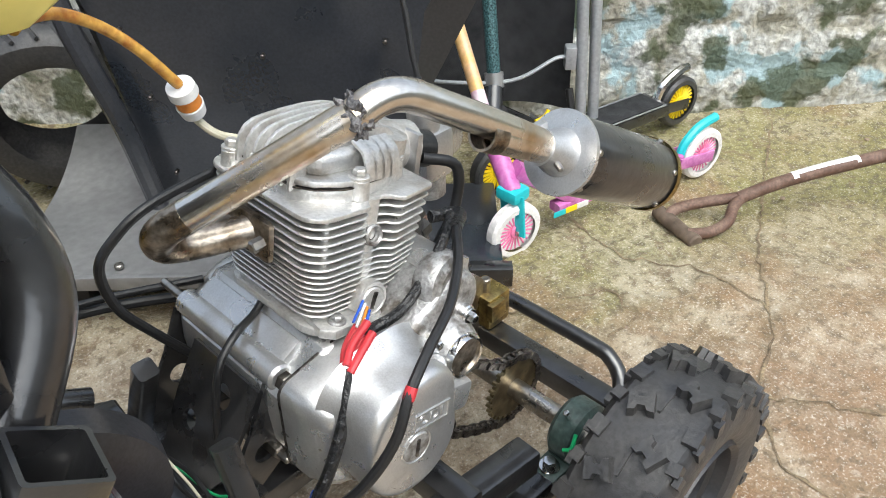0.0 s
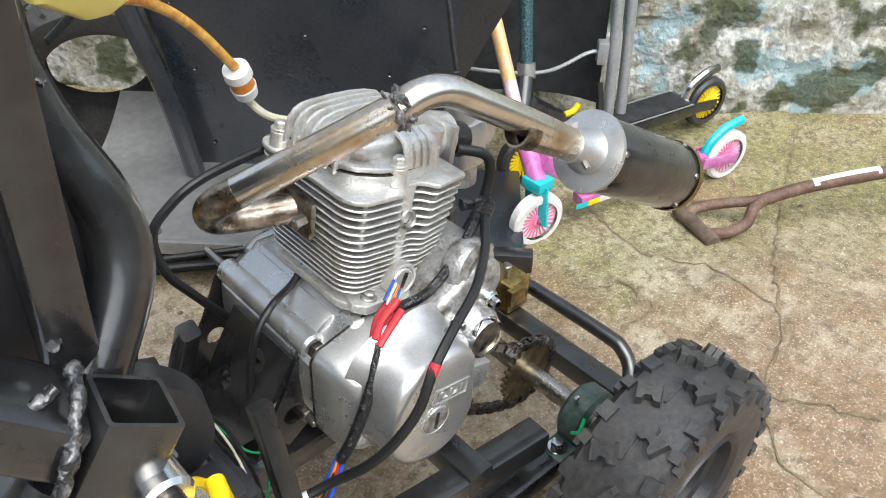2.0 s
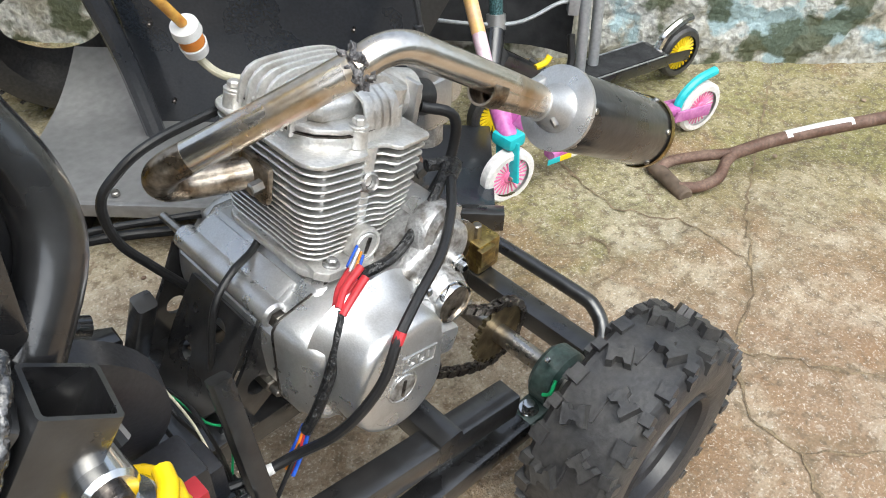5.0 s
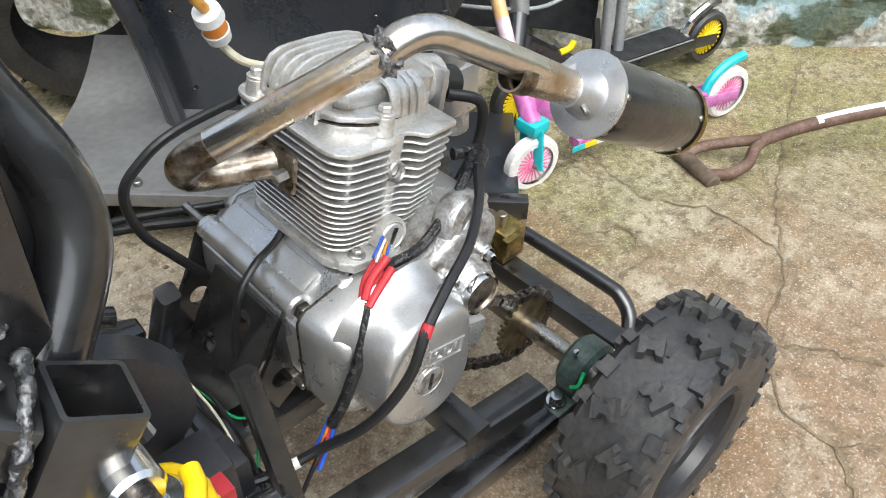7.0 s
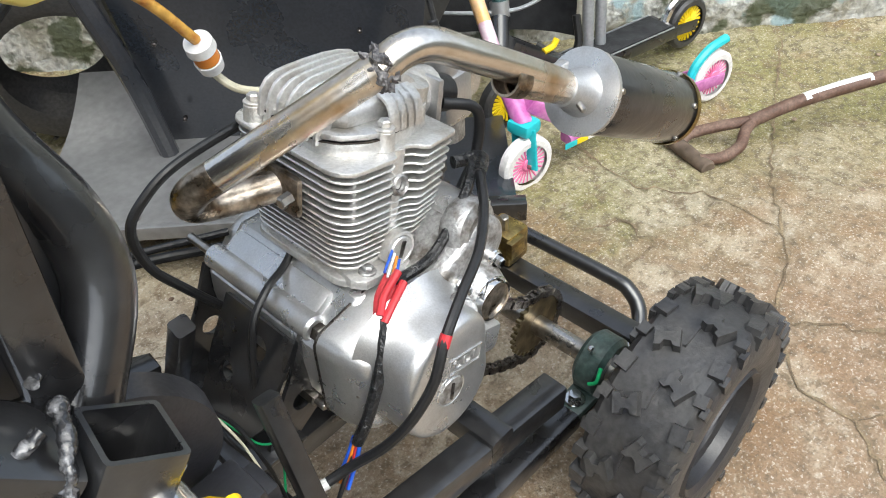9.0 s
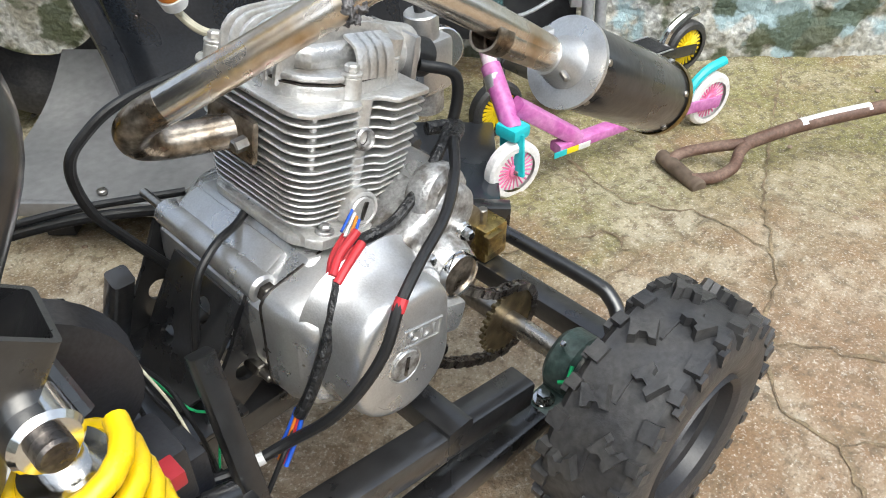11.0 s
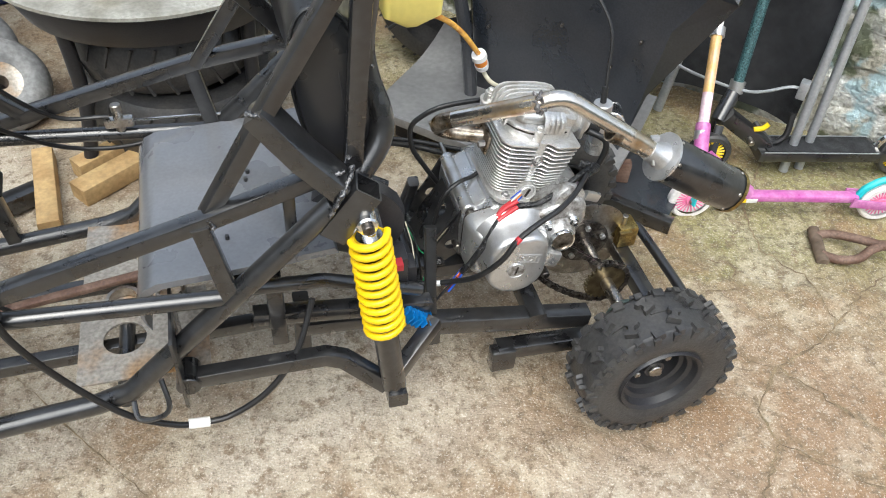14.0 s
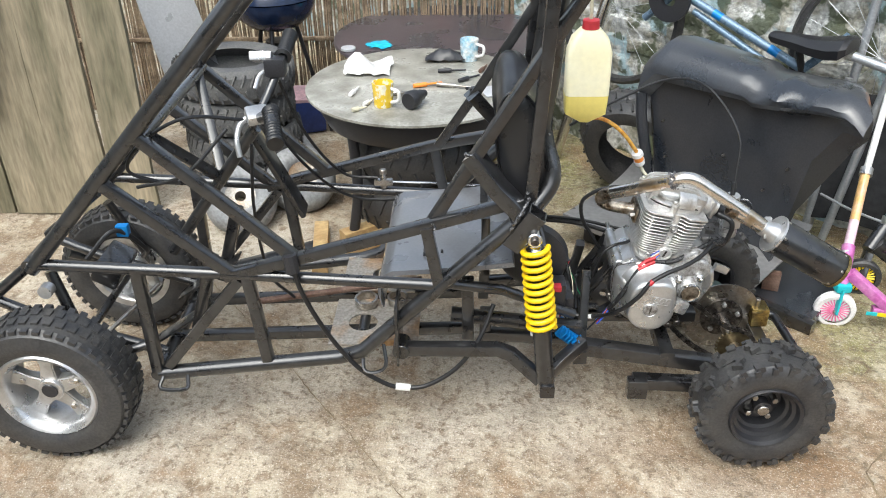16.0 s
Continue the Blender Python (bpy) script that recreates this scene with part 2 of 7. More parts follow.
def wall_material(name):
    """Old rubble wall with flaking white and blue limewash and moss."""
    m = mat(name, (0.32, 0.305, 0.25), 0.85, 0, 0.45, 13, 0.9, 60, (0.55, 0.555, 0.53), spot=0.5, sharp=0.07, dist=0.012)
    n, l = m.node_tree.nodes, m.node_tree.links
    b = n["Principled BSDF"]
    src = b.inputs["Base Color"].links[0].from_socket
    co = n["Texture Coordinate"]
    for scale, lo, hi, col, off in ((6, 0.56, 0.6, (0.3, 0.42, 0.46), 3.0), (9, 0.53, 0.58, (0.05, 0.065, 0.025), 11.0), (5, 0.6, 0.66, (0.6, 0.6, 0.57), 19.0)):
        mp = n.new("ShaderNodeMapping")
        mp.inputs["Location"].default_value = (off, off * 0.7, 0)
        l.new(co.outputs["Object"], mp.inputs[0])
        t = n.new("ShaderNodeTexNoise")
        t.inputs["Scale"].default_value, t.inputs["Detail"].default_value = scale, 9
        l.new(mp.outputs[0], t.inputs["Vector"])
        r = n.new("ShaderNodeMapRange")
        r.inputs["From Min"].default_value, r.inputs["From Max"].default_value = lo, hi
        r.inputs["To Max"].default_value = 0.85
        l.new(t.outputs["Fac"], r.inputs["Value"])
        x = n.new("ShaderNodeMix")
        x.data_type = "RGBA"
        x.inputs["B"].default_value = (*col, 1)
        l.new(r.outputs[0], x.inputs["Factor"])
        l.new(src, x.inputs["A"])
        src = x.outputs["Result"]
    l.new(src, b.inputs["Base Color"])
    return m


STONE = wall_material("flaking_limewashed_stone")


# ---------- shapes ----------
def smooth_path(pts, n=6):
    """Catmull-Rom through the points."""
    p = [Vector(q) for q in pts]
    if len(p) < 3:
        return p
    p = [p[0] * 2 - p[1], *p, p[-1] * 2 - p[-2]]
    out = []
    for i in range(1, len(p) - 2):
        a, b, c, d = p[i - 1:i + 3]
        for k in range(n):
            t = k / n
            out.append(0.5 * (2 * b + (c - a) * t + (2 * a - 5 * b + 4 * c - d) * t * t + (3 * b - a - 3 * c + d) * t ** 3))
    return out + [p[-2]]


def sweep(bm, pts, prof, closed=False, caps=True):
    """Carries a closed profile (list of 2D points) along the points."""
    pts = [Vector(q) for q in pts]
    n = len(pts)
    tans = []
    for i in range(n):
        a = pts[i - 1] if (i or closed) else pts[0]
        b = pts[(i + 1) % n] if (i < n - 1 or closed) else pts[-1]
        t = (pts[i] - a).normalized() + (b - pts[i]).normalized()
        tans.append(t.normalized() if t.length > 1e-6 else (b - a).normalized())
    up = Vector((0, 0, 1)) if abs(tans[0].z) < 0.9 else Vector((1, 0, 0))
    side = tans[0].cross(up).normalized()
    rings = []
    for i in range(n):
        t = tans[i]
        side = (side - t * side.dot(t)).normalized()
        up2 = side.cross(t)
        rings.append([bm.verts.new(pts[i] + side * x + up2 * y) for x, y in prof])
    m = len(prof)
    for i in range(n if closed else n - 1):
        r, s = rings[i], rings[(i + 1) % n]
        for j in range(m):
            bm.faces.new((r[j], r[(j + 1) % m], s[(j + 1) % m], s[j]))
    if caps and not closed:
        bm.faces.new(rings[0][::-1])
        bm.faces.new(rings[-1])
    return bm


def circle(r, seg=14):
    return [(r * math.cos(2 * math.pi * i / seg), r * math.sin(2 * math.pi * i / seg)) for i in range(seg)]


def rrect(w, h, r=0.004, k=3):
    out = []
    for cx, cy, a0 in ((w / 2 - r, h / 2 - r, 0), (-w / 2 + r, h / 2 - r, 90), (-w / 2 + r, -h / 2 + r, 180), (w / 2 - r, -h / 2 + r, 270)):
        for i in range(k):
            a = radians(a0 + 90 * i / (k - 1))
            out.append((cx + r * math.cos(a), cy + r * math.sin(a)))
    return out


def tube(pts, r, seg=14, bend=0, bm=None):
    return sweep(bm or bmesh.new(), smooth_path(pts, bend) if bend else pts, circle(r, seg))


def beam(a, b, w, h=None, r=0.004, bm=None):
    return sweep(bm or bmesh.new(), [a, b], rrect(w, h or w, r))


def lathe(prof, origin, axis, seg=32, bm=None):
    """Turns (distance along the axis, radius) pairs about the axis."""
    bm = bm or bmesh.new()
    ax = Vector(axis).normalized()
    s = ax.cross(Vector((0, 0, 1)) if abs(ax.z) < 0.9 else Vector((1, 0, 0))).normalized()
    u = ax.cross(s)
    o = Vector(origin)
    rings = []
    for d, r in prof:
        if r < 1e-5:
            rings.append([bm.verts.new(o + ax * d)])
        else:
            rings.append([bm.verts.new(o + ax * d + (s * math.cos(2 * math.pi * i / seg) + u * math.sin(2 * math.pi * i / seg)) * r) for i in range(seg)])
    for a, b in zip(rings, rings[1:]):
        for i in range(seg):
            j = (i + 1) % seg
            if len(a) == 1 and len(b) == 1:
                continue
            if len(a) == 1:
                bm.faces.new((a[0], b[j], b[i]))
            elif len(b) == 1:
                bm.faces.new((a[i], a[j], b[0]))
            else:
                bm.faces.new((a[i], a[j], b[j], b[i]))
    return bm


def cyl(a, b, r, r2=None, seg=20, ch=0.0015, bm=None):
    a, b = Vector(a), Vector(b)
    d = (b - a).length
    r2 = r if r2 is None else r2
    return lathe([(0, 0), (0, r - ch), (ch, r), (d - ch, r2), (d, r2 - ch), (d, 0)], a, b - a, seg, bm)


def box(cx, cy, cz, sx, sy, sz, bev=0.004, m=None, bm=None, seg=2):
    bm = bm or bmesh.new()
    new_bm = bmesh.new()
    bmesh.ops.create_cube(new_bm, size=1, matrix=Matrix.Diagonal((sx, sy, sz, 1)))
    if bev:
        bmesh.ops.bevel(new_bm, geom=new_bm.edges[:], offset=bev, segments=seg, affect="EDGES", profile=0.6)
    new_bm.transform(Matrix.Translation((cx, cy, cz)) @ (m or Matrix()))
    merge(bm, new_bm)
    return bm


def merge(bm, other):
    me = bpy.data.meshes.new("tmp")
    other.to_mesh(me)
    other.free()
    bm.from_mesh(me)
    bpy.data.meshes.remove(me)
    return bm


def prism(outline, depth, frame_m, bev=0.003, bm=None, seg=2):
    """Extrudes an (x, y) outline by depth along the frame's z."""
    nb = bmesh.new()
    lo = [nb.verts.new((x, y, 0)) for x, y in outline]
    hi = [nb.verts.new((x, y, depth)) for x, y in outline]
    n = len(outline)
    nb.faces.new(lo[::-1])
    nb.faces.new(hi)
    for i in range(n):
        nb.faces.new((lo[i], lo[(i + 1) % n], hi[(i + 1) % n], hi[i]))
    bmesh.ops.recalc_face_normals(nb, faces=nb.faces[:])
    if bev:
        rim = [e for e in nb.edges if abs(e.verts[0].co.z - e.verts[1].co.z) < 1e-6]
        bmesh.ops.bevel(nb, geom=rim, offset=bev, segments=seg, affect="EDGES", profile=0.5)
    nb.transform(frame_m)
    return merge(bm, nb) if bm else nb


def holed(outline, holes, depth, frame_m):
    """A plate with an (x, y) outline and round holes (x, y, radius), extruded along the frame's z."""
    bm = bmesh.new()
    loops = [outline] + [[(hx + r * math.cos(2 * math.pi * i / 24), hy + r * math.sin(2 * math.pi * i / 24)) for i in range(24)] for hx, hy, r in holes]
    edges = []
    for lp in loops:
        vs = [bm.verts.new((x, y, 0)) for x, y in lp]
        edges += [bm.edges.new((vs[i], vs[(i + 1) % len(vs)])) for i in range(len(vs))]
    bmesh.ops.triangle_fill(bm, edges=edges, use_beauty=True)
    r = bmesh.ops.extrude_face_region(bm, geom=bm.faces[:])
    bmesh.ops.translate(bm, verts=[v for v in r["geom"] if isinstance(v, bmesh.types.BMVert)], vec=(0, 0, depth))
    bmesh.ops.recalc_face_normals(bm, faces=bm.faces[:])
    bm.transform(frame_m)
    return bm


def thicken(grid, off):
    """A sheet from a grid of points, given thickness along the vector off."""
    bm = bmesh.new()
    off = Vector(off)
    a = [[bm.verts.new(p) for p in row] for row in grid]
    b = [[bm.verts.new(Vector(p) + off) for p in row] for row in grid]
    n, m = len(a), len(a[0])
    for i in range(n - 1):
        for j in range(m - 1):
            bm.faces.new((a[i][j], a[i][j + 1], a[i + 1][j + 1], a[i + 1][j]))
            bm.faces.new((b[i][j], b[i + 1][j], b[i + 1][j + 1], b[i][j + 1]))
    ring = [(0, j) for j in range(m)] + [(i, m - 1) for i in range(1, n)] + [(n - 1, j) for j in range(m - 2, -1, -1)] + [(i, 0) for i in range(n - 2, 0, -1)]
    for p, q in zip(ring, ring[1:] + ring[:1]):
        bm.faces.new((a[p[0]][p[1]], b[p[0]][p[1]], b[q[0]][q[1]], a[q[0]][q[1]]))
    return bm


def along_y(x, y, z):
    """A frame whose x, y, z are the world's x, z, y, for outlines in the side view."""
    return Matrix(((1, 0, 0, x), (0, 0, 1, y), (0, 1, 0, z), (0, 0, 0, 1)))


def mesh_of(name, bm, material, shade=True, auto=35):
    bmesh.ops.recalc_face_normals(bm, faces=bm.faces[:])
    for f in bm.faces:
        f.smooth = shade
    if shade:
        lim = radians(auto)
        for e in bm.edges:
            if len(e.link_faces) == 2 and e.calc_face_angle(0) > lim:
                e.smooth = False
    me = bpy.data.meshes.new(name)
    bm.to_mesh(me)
    bm.free()
    me.materials.append(material)
    return me


def thing(name, loc, label, category, group="", kind=""):
    ob = new(name)
    ob.empty_display_size = 0.05
    ob.matrix_basis = Matrix.Translation(loc)
    return tagged(ob, label, category, group, kind)


def part(name, bm, material, parent, label="", shade=True):
    ob = new(name, bm if isinstance(bm, bpy.types.Mesh) else mesh_of(name, bm, material, shade))
    ob.parent = parent
    if parent.parent is None and parent.data is None:
        ob.matrix_parent_inverse = parent.matrix_basis.inverted()
    return tagged(ob, label)


def solo(name, bm, material, label, category, group="", kind="", shade=True):
    return tagged(new(name, mesh_of(name, bm, material, shade)), label, category, group, kind)


def lerp(a, b, t):
    return tuple(p + (q - p) * t for p, q in zip(a, b))


U, V = Vector((0.70711, -0.70711, 0)), Vector((0.70711, 0.70711, 0))


def uv(u, v, z):
    """A place by the back wall's own lines: u along it, v towards it."""
    p = U * u + V * v
    return (p.x, p.y, z)


# ---------- ground ----------
CRACKS = [
    [(1.5, 0.55), (0.78, 0.24), (0.63, 0.147), (0.55, 0.10), (0.43, 0.071), (0.34, 0.115), (0.27, 0.12)],
    [(0.63, 0.147), (0.66, 0.3), (0.6, 0.42), (0.66, 0.6), (0.85, 0.8)],
    [(0.43, 0.071), (0.5, -0.06), (0.62, -0.18), (0.9, -0.4)],
    [(0.33, -0.1), (0.24, -0.2), (0.2, -0.45), (0.26, -0.9)],
    [(-1.9, 1.35), (-1.086, 0.341), (-1.003, 0.225), (-0.895, 0.091), (-0.746, -0.106), (-0.2, -0.8)],
    [(-1.0, 1.1), (-0.5, 0.98), (-0.1, 0.62), (0.15, 0.5)],
    [(0.3, 0.5), (0.42, 0.42), (0.5, 0.38), (0.47, 0.3), (0.35, 0.31)],
    [(0.43, 0.071), (0.33, -0.02), (0.33, -0.1), (0.55, -0.3)],
]


GRID = {}


def ground_z(x, y):
    """Height of the yard at a place, between the sheet's own points."""
    xs, ys, z = GRID["xs"], GRID["ys"], GRID["z"]
    i, j = int(np.clip(np.searchsorted(xs, x) - 1, 0, len(xs) - 2)), int(np.clip(np.searchsorted(ys, y) - 1, 0, len(ys) - 2))
    a, b = (x - xs[i]) / (xs[i + 1] - xs[i]), (y - ys[j]) / (ys[j + 1] - ys[j])
    return float((z[j, i] * (1 - a) + z[j, i + 1] * a) * (1 - b) + (z[j + 1, i] * (1 - a) + z[j + 1, i + 1] * a) * b)


def build_ground():
    def axis(lo, hi, step):
        far = [60, 25, 10, 5, 3, 2, 1, 0.5, 0.2]
        return np.array([lo - f for f in far] + list(np.arange(lo, hi, step)) + [hi + f for f in far[::-1]])
    xs, ys = axis(-2.5, 2.0, 0.0085), axis(-1.1, 2.4, 0.0085)
    gx, gy = np.meshgrid(xs, ys)
    z = np.zeros_like(gx)
    rs = np.random.RandomState(4)
    for f, amp in ((0.9, 0.006), (2.3, 0.004), (6.0, 0.0018), (15, 0.0011), (34, 0.0008)):
        for _ in range(5):
            a, p = rs.rand() * 6.283, rs.rand() * 6.283
            z += amp * 0.5 * np.sin(6.283 * f * (gx * math.cos(a) + gy * math.sin(a)) + p + 2 * np.sin(3.1 * f * (gx * math.sin(a) - gy * math.cos(a)) + p))
    z *= np.exp(-np.maximum(0, np.abs(gx) - 3) * 0.2)
    # the yard falls a little towards the back wall
    z -= 0.026 * np.clip((gx + gy - 0.75) / 0.4, 0, 1)
    crack = np.zeros_like(gx)
    for ci, line in enumerate(CRACKS):
        for (x0, y0), (x1, y1) in zip(line, line[1:]):
            dx, dy = x1 - x0, y1 - y0
            L2 = dx * dx + dy * dy
            t = np.clip(((gx - x0) * dx + (gy - y0) * dy) / L2, 0, 1)
            wob = 0.012 * np.sin(gx * 37 + gy * 29 + ci) + 0.007 * np.sin(gx * 91 - gy * 83)
            d = np.hypot(gx - x0 - t * dx + wob * (ci != 4), gy - y0 - t * dy + wob * (ci != 4))
            wd = 0.006 if ci in (4, 5) else 0.011
            crack = np.maximum(crack, np.exp(-(d / wd) ** 2) * (0.5 if ci in (4, 5) else 0.7))
    z -= crack * 0.004
    nz = 0.5 + 0.3 * np.sin(gx * 5.1 + 1.3 * np.sin(gy * 4.3)) + 0.25 * np.sin(gy * 7.7 - gx * 3.1)
    v = (gx + gy) * 0.7071
    moss = np.clip((v - 0.42) / 0.3, 0, 1) * np.clip(nz + 0.15, 0.3, 1) * (gx > -0.35) + np.clip((v - 0.62) / 0.3, 0, 1) * 0.4
    ring = np.abs(np.hypot((gx - 0.43) * 1.0, (gy - 0.42) * 1.2) - 0.085)
    moss += 0.75 * np.exp(-(ring / 0.014) ** 2) * (nz > 0.35)
    moss += np.clip(1 - np.hypot(gx - 0.35, gy - 0.5) / 0.2, 0, 1) * 0.6
    brown = np.clip(1 - np.hypot((gx - 0.95) / 0.55, (gy + 0.1) / 0.33), 0, 1) * 1.3 + np.clip(1 - np.hypot((gx - 0.28) / 0.3, (gy + 0.15) / 0.5), 0, 1) * 0.7
    brown += np.clip(1 - np.hypot(gx - 0.3, gy - 0.36) / 0.16, 0, 1) * 0.8
    # one slab beyond the main joint is stained darker
    slab = np.clip((gx - 0.45 - 0.9 * np.maximum(0, gy - 0.1)) / 0.05, 0, 1) * np.clip((0.62 - gy) / 0.2, 0, 1)
    brown = np.maximum(brown, slab * np.clip(0.95 - 1.2 * (gy - 0.12), 0, 0.9) * np.clip(0.35 + nz, 0, 1))
    crack = np.maximum(crack, 0.55 * np.exp(-(ring / 0.010) ** 2) * np.clip(nz, 0, 1) * (gx > 0.4))
    brown = np.maximum(brown, np.clip((gx + 0.55) / 0.8, 0, 1) * np.clip((0.30 - gy) / 0.3, 0, 1) * np.clip(0.5 + 0.6 * nz, 0, 1) * 0.85)
    ny, nx = gx.shape
    me = bpy.data.meshes.new("ground")
    idx = np.arange(nx * ny).reshape(ny, nx)
    quads = np.stack([idx[:-1, :-1], idx[:-1, 1:], idx[1:, 1:], idx[1:, :-1]], -1).reshape(-1, 4)
    me.vertices.add(nx * ny)
    me.vertices.foreach_set("co", np.stack([gx, gy, z], -1).ravel())
    me.loops.add(quads.size)
    me.loops.foreach_set("vertex_index", quads.ravel())
    me.polygons.add(len(quads))
    me.polygons.foreach_set("loop_start", np.arange(0, quads.size, 4))
    me.update(calc_edges=True)
    me.polygons.foreach_set("use_smooth", np.ones(len(quads), bool))
    col = me.color_attributes.new("wear", "FLOAT_COLOR", "POINT")
    col.data.foreach_set("color", np.stack([np.clip(moss, 0, 1), np.clip(brown, 0, 1), crack, np.ones_like(gx)], -1).ravel())
    me.materials.append(GROUND)
    GRID.update(xs=xs, ys=ys, z=z)
    tagged(new("ground", me), "worn cracked tan concrete yard with moss and brown stains", "ground", kind="structure")


build_ground()
DIRT = mat("dirt_in_cracks", (0.14, 0.10, 0.06), 0.95, 0, 0.4, 30, 0.5, 300, (0.28, 0.215, 0.13))
for ci, line in enumerate(CRACKS):
    rc = random.Random(ci + 40)
    pts = []
    for (x0, y0), (x1, y1) in zip(line, line[1:]):
        n = max(2, int(math.hypot(x1 - x0, y1 - y0) / 0.016))
        for k in range(n):
            t = k / n
            amp = 0.0012 if ci == 4 else 0.0022
            pts.append(Vector((x0 + (x1 - x0) * t + rc.gauss(0, amp) + (ci != 4) * 0.016 * noise.noise(Vector((x0 * 3 + t * 5, ci, 0))), y0 + (y1 - y0) * t + rc.gauss(0, amp), 0)))
    bm = bmesh.new()
    last = None
    for k, p in enumerate(pts[:-1]):
        d = (pts[k + 1] - p).normalized()
        s = Vector((-d.y, d.x, 0))
        w = (0.0015 if ci in (4, 5) else 0.0026) * max(0.12, 0.8 + 1.3 * noise.noise(Vector((k * 0.17, ci * 7.0, 0)))) * rc.uniform(0.6, 1.3)
        row = [bm.verts.new((q.x, q.y, ground_z(q.x, q.y) + h)) for q, h in ((p - s * w, 0.0022), (p, 0.0028), (p + s * w, 0.0022))]
        if last:
            for a in range(2):
                bm.faces.new((last[a], last[a + 1], row[a + 1], row[a]))
        last = row
    solo("ground_crack", bm, DIRT, "thin dirt-filled crack in the concrete", "crack", kind="structure")
# ---------- the go-kart ----------
kart = thing("go_kart", (-0.75, 0.32, 0), "home-welded black tubular go-kart with a silver motorbike engine, standing on concrete", "go-kart")
MID = 0.32


def mirrored(p):
    return (p[0], 2 * MID - p[1], p[2])


TOPZ = 1.34
ROUND, SQ = 0.0135, 0.026
side_tubes = [
    # points, radius or side, round?, bend
    ([(-1.575, 0.10, 0.50), (-1.13, 0.10, 0.476), (-0.66, 0.10, 0.446)], 0.0135, True, 0),
    ([(-1.341, 0.10, 0.19), (-1.074, 0.10, 0.222), (-0.90, 0.10, 0.243), (-0.845, 0.10, 0.262), (-0.66, 0.10, 0.446), (-0.50, 0.105, 0.60)], 0.0175, True, 0),
    ([(-1.14, 0.10, 0.470), (-0.98, 0.10, 0.514), (-0.675, 0.11, 0.597), (-0.51, 0.13, 0.636)], 0.025, False, 0),
    ([(-1.575, 0.10, 0.485), (-1.049, 0.10, 1.053), (-0.79, 0.10, TOPZ)], 0.017, True, 0),
    ([(-1.371, 0.10, 0.704), (-1.125, 0.10, 0.478)], 0.025, False, 0),
    ([(-1.272, 0.10, 0.808), (-0.975, 0.10, 0.517)], 0.025, False, 0),
    ([(-1.336, 0.10, 0.487), (-1.344, 0.10, 0.200)], 0.026, False, 0),
    ([(-1.09, 0.10, 0.470), (-1.072, 0.10, 0.225)], 0.026, False, 0),
    ([(-1.108, 0.10, 0.462), (-1.315, 0.10, 0.215)], 0.024, False, 0),
    ([(-0.688, 0.105, 0.592), (-0.664, 0.10, 0.452)], 0.026, False, 0),
    ([(-0.676, 0.12, 0.597), (-0.580, 0.14, 0.745), (-0.386, 0.15, 1.054), (-0.21, 0.15, TOPZ)], 0.024, False, 0),
    ([(-0.466, 0.145, 0.63), (-0.446, 0.145, 0.93), (-0.42, 0.145, TOPZ)], 0.026, False, 0),
    ([(-0.405, 0.195, TOPZ), (-0.425, 0.195, 0.95), (-0.440, 0.196, 0.81), (-0.435, 0.188, 0.75), (-0.420, 0.172, 0.70), (-0.424, 0.158, 0.662), (-0.458, 0.14, 0.618)], 0.0180, True, 5),
]
for pts, r, is_round, bend in side_tubes:
    for f in (lambda p: p, mirrored):
        q = [f(p) for p in pts]
        bm = tube(q, r, 16, bend) if is_round else sweep(bmesh.new(), q, rrect(r, r, 0.003))
        part("frame_tube", bm, BLACK, kart)
# cross tubes and floor rails
for a, b, r in (
    ((-1.575, 0.09, 0.5), (-1.575, 0.55, 0.5), 0.0135), ((-1.345, 0.09, 0.19), (-1.345, 0.55, 0.19), 0.0165), ((-0.79, 0.09, TOPZ), (-0.79, 0.55, TOPZ), 0.0165),
    ((-0.40, 0.13, TOPZ), (-0.40, 0.51, TOPZ), 0.0165), ((-0.66, 0.1, 0.435), (-0.66, 0.54, 0.435), 0.0135), ((-0.86, 0.1, 0.235), (-0.86, 0.54, 0.235), 0.0135),
    ((-1.26, 0.1, 0.80), (-1.26, 0.54, 0.80), 0.0125), ((-0.79, 0.1, TOPZ), (-0.21, 0.15, TOPZ), 0.0135), ((-0.79, 0.54, TOPZ), (-0.21, 0.49, TOPZ), 0.0135),
):
    part("frame_tube", tube([a, b], r, 14), BLACK, kart)
for y in (0.24, 0.40):
    part("floor_rail", beam((-1.345, y, 0.195), (-0.60, y, 0.225), 0.026), BLACK, kart)
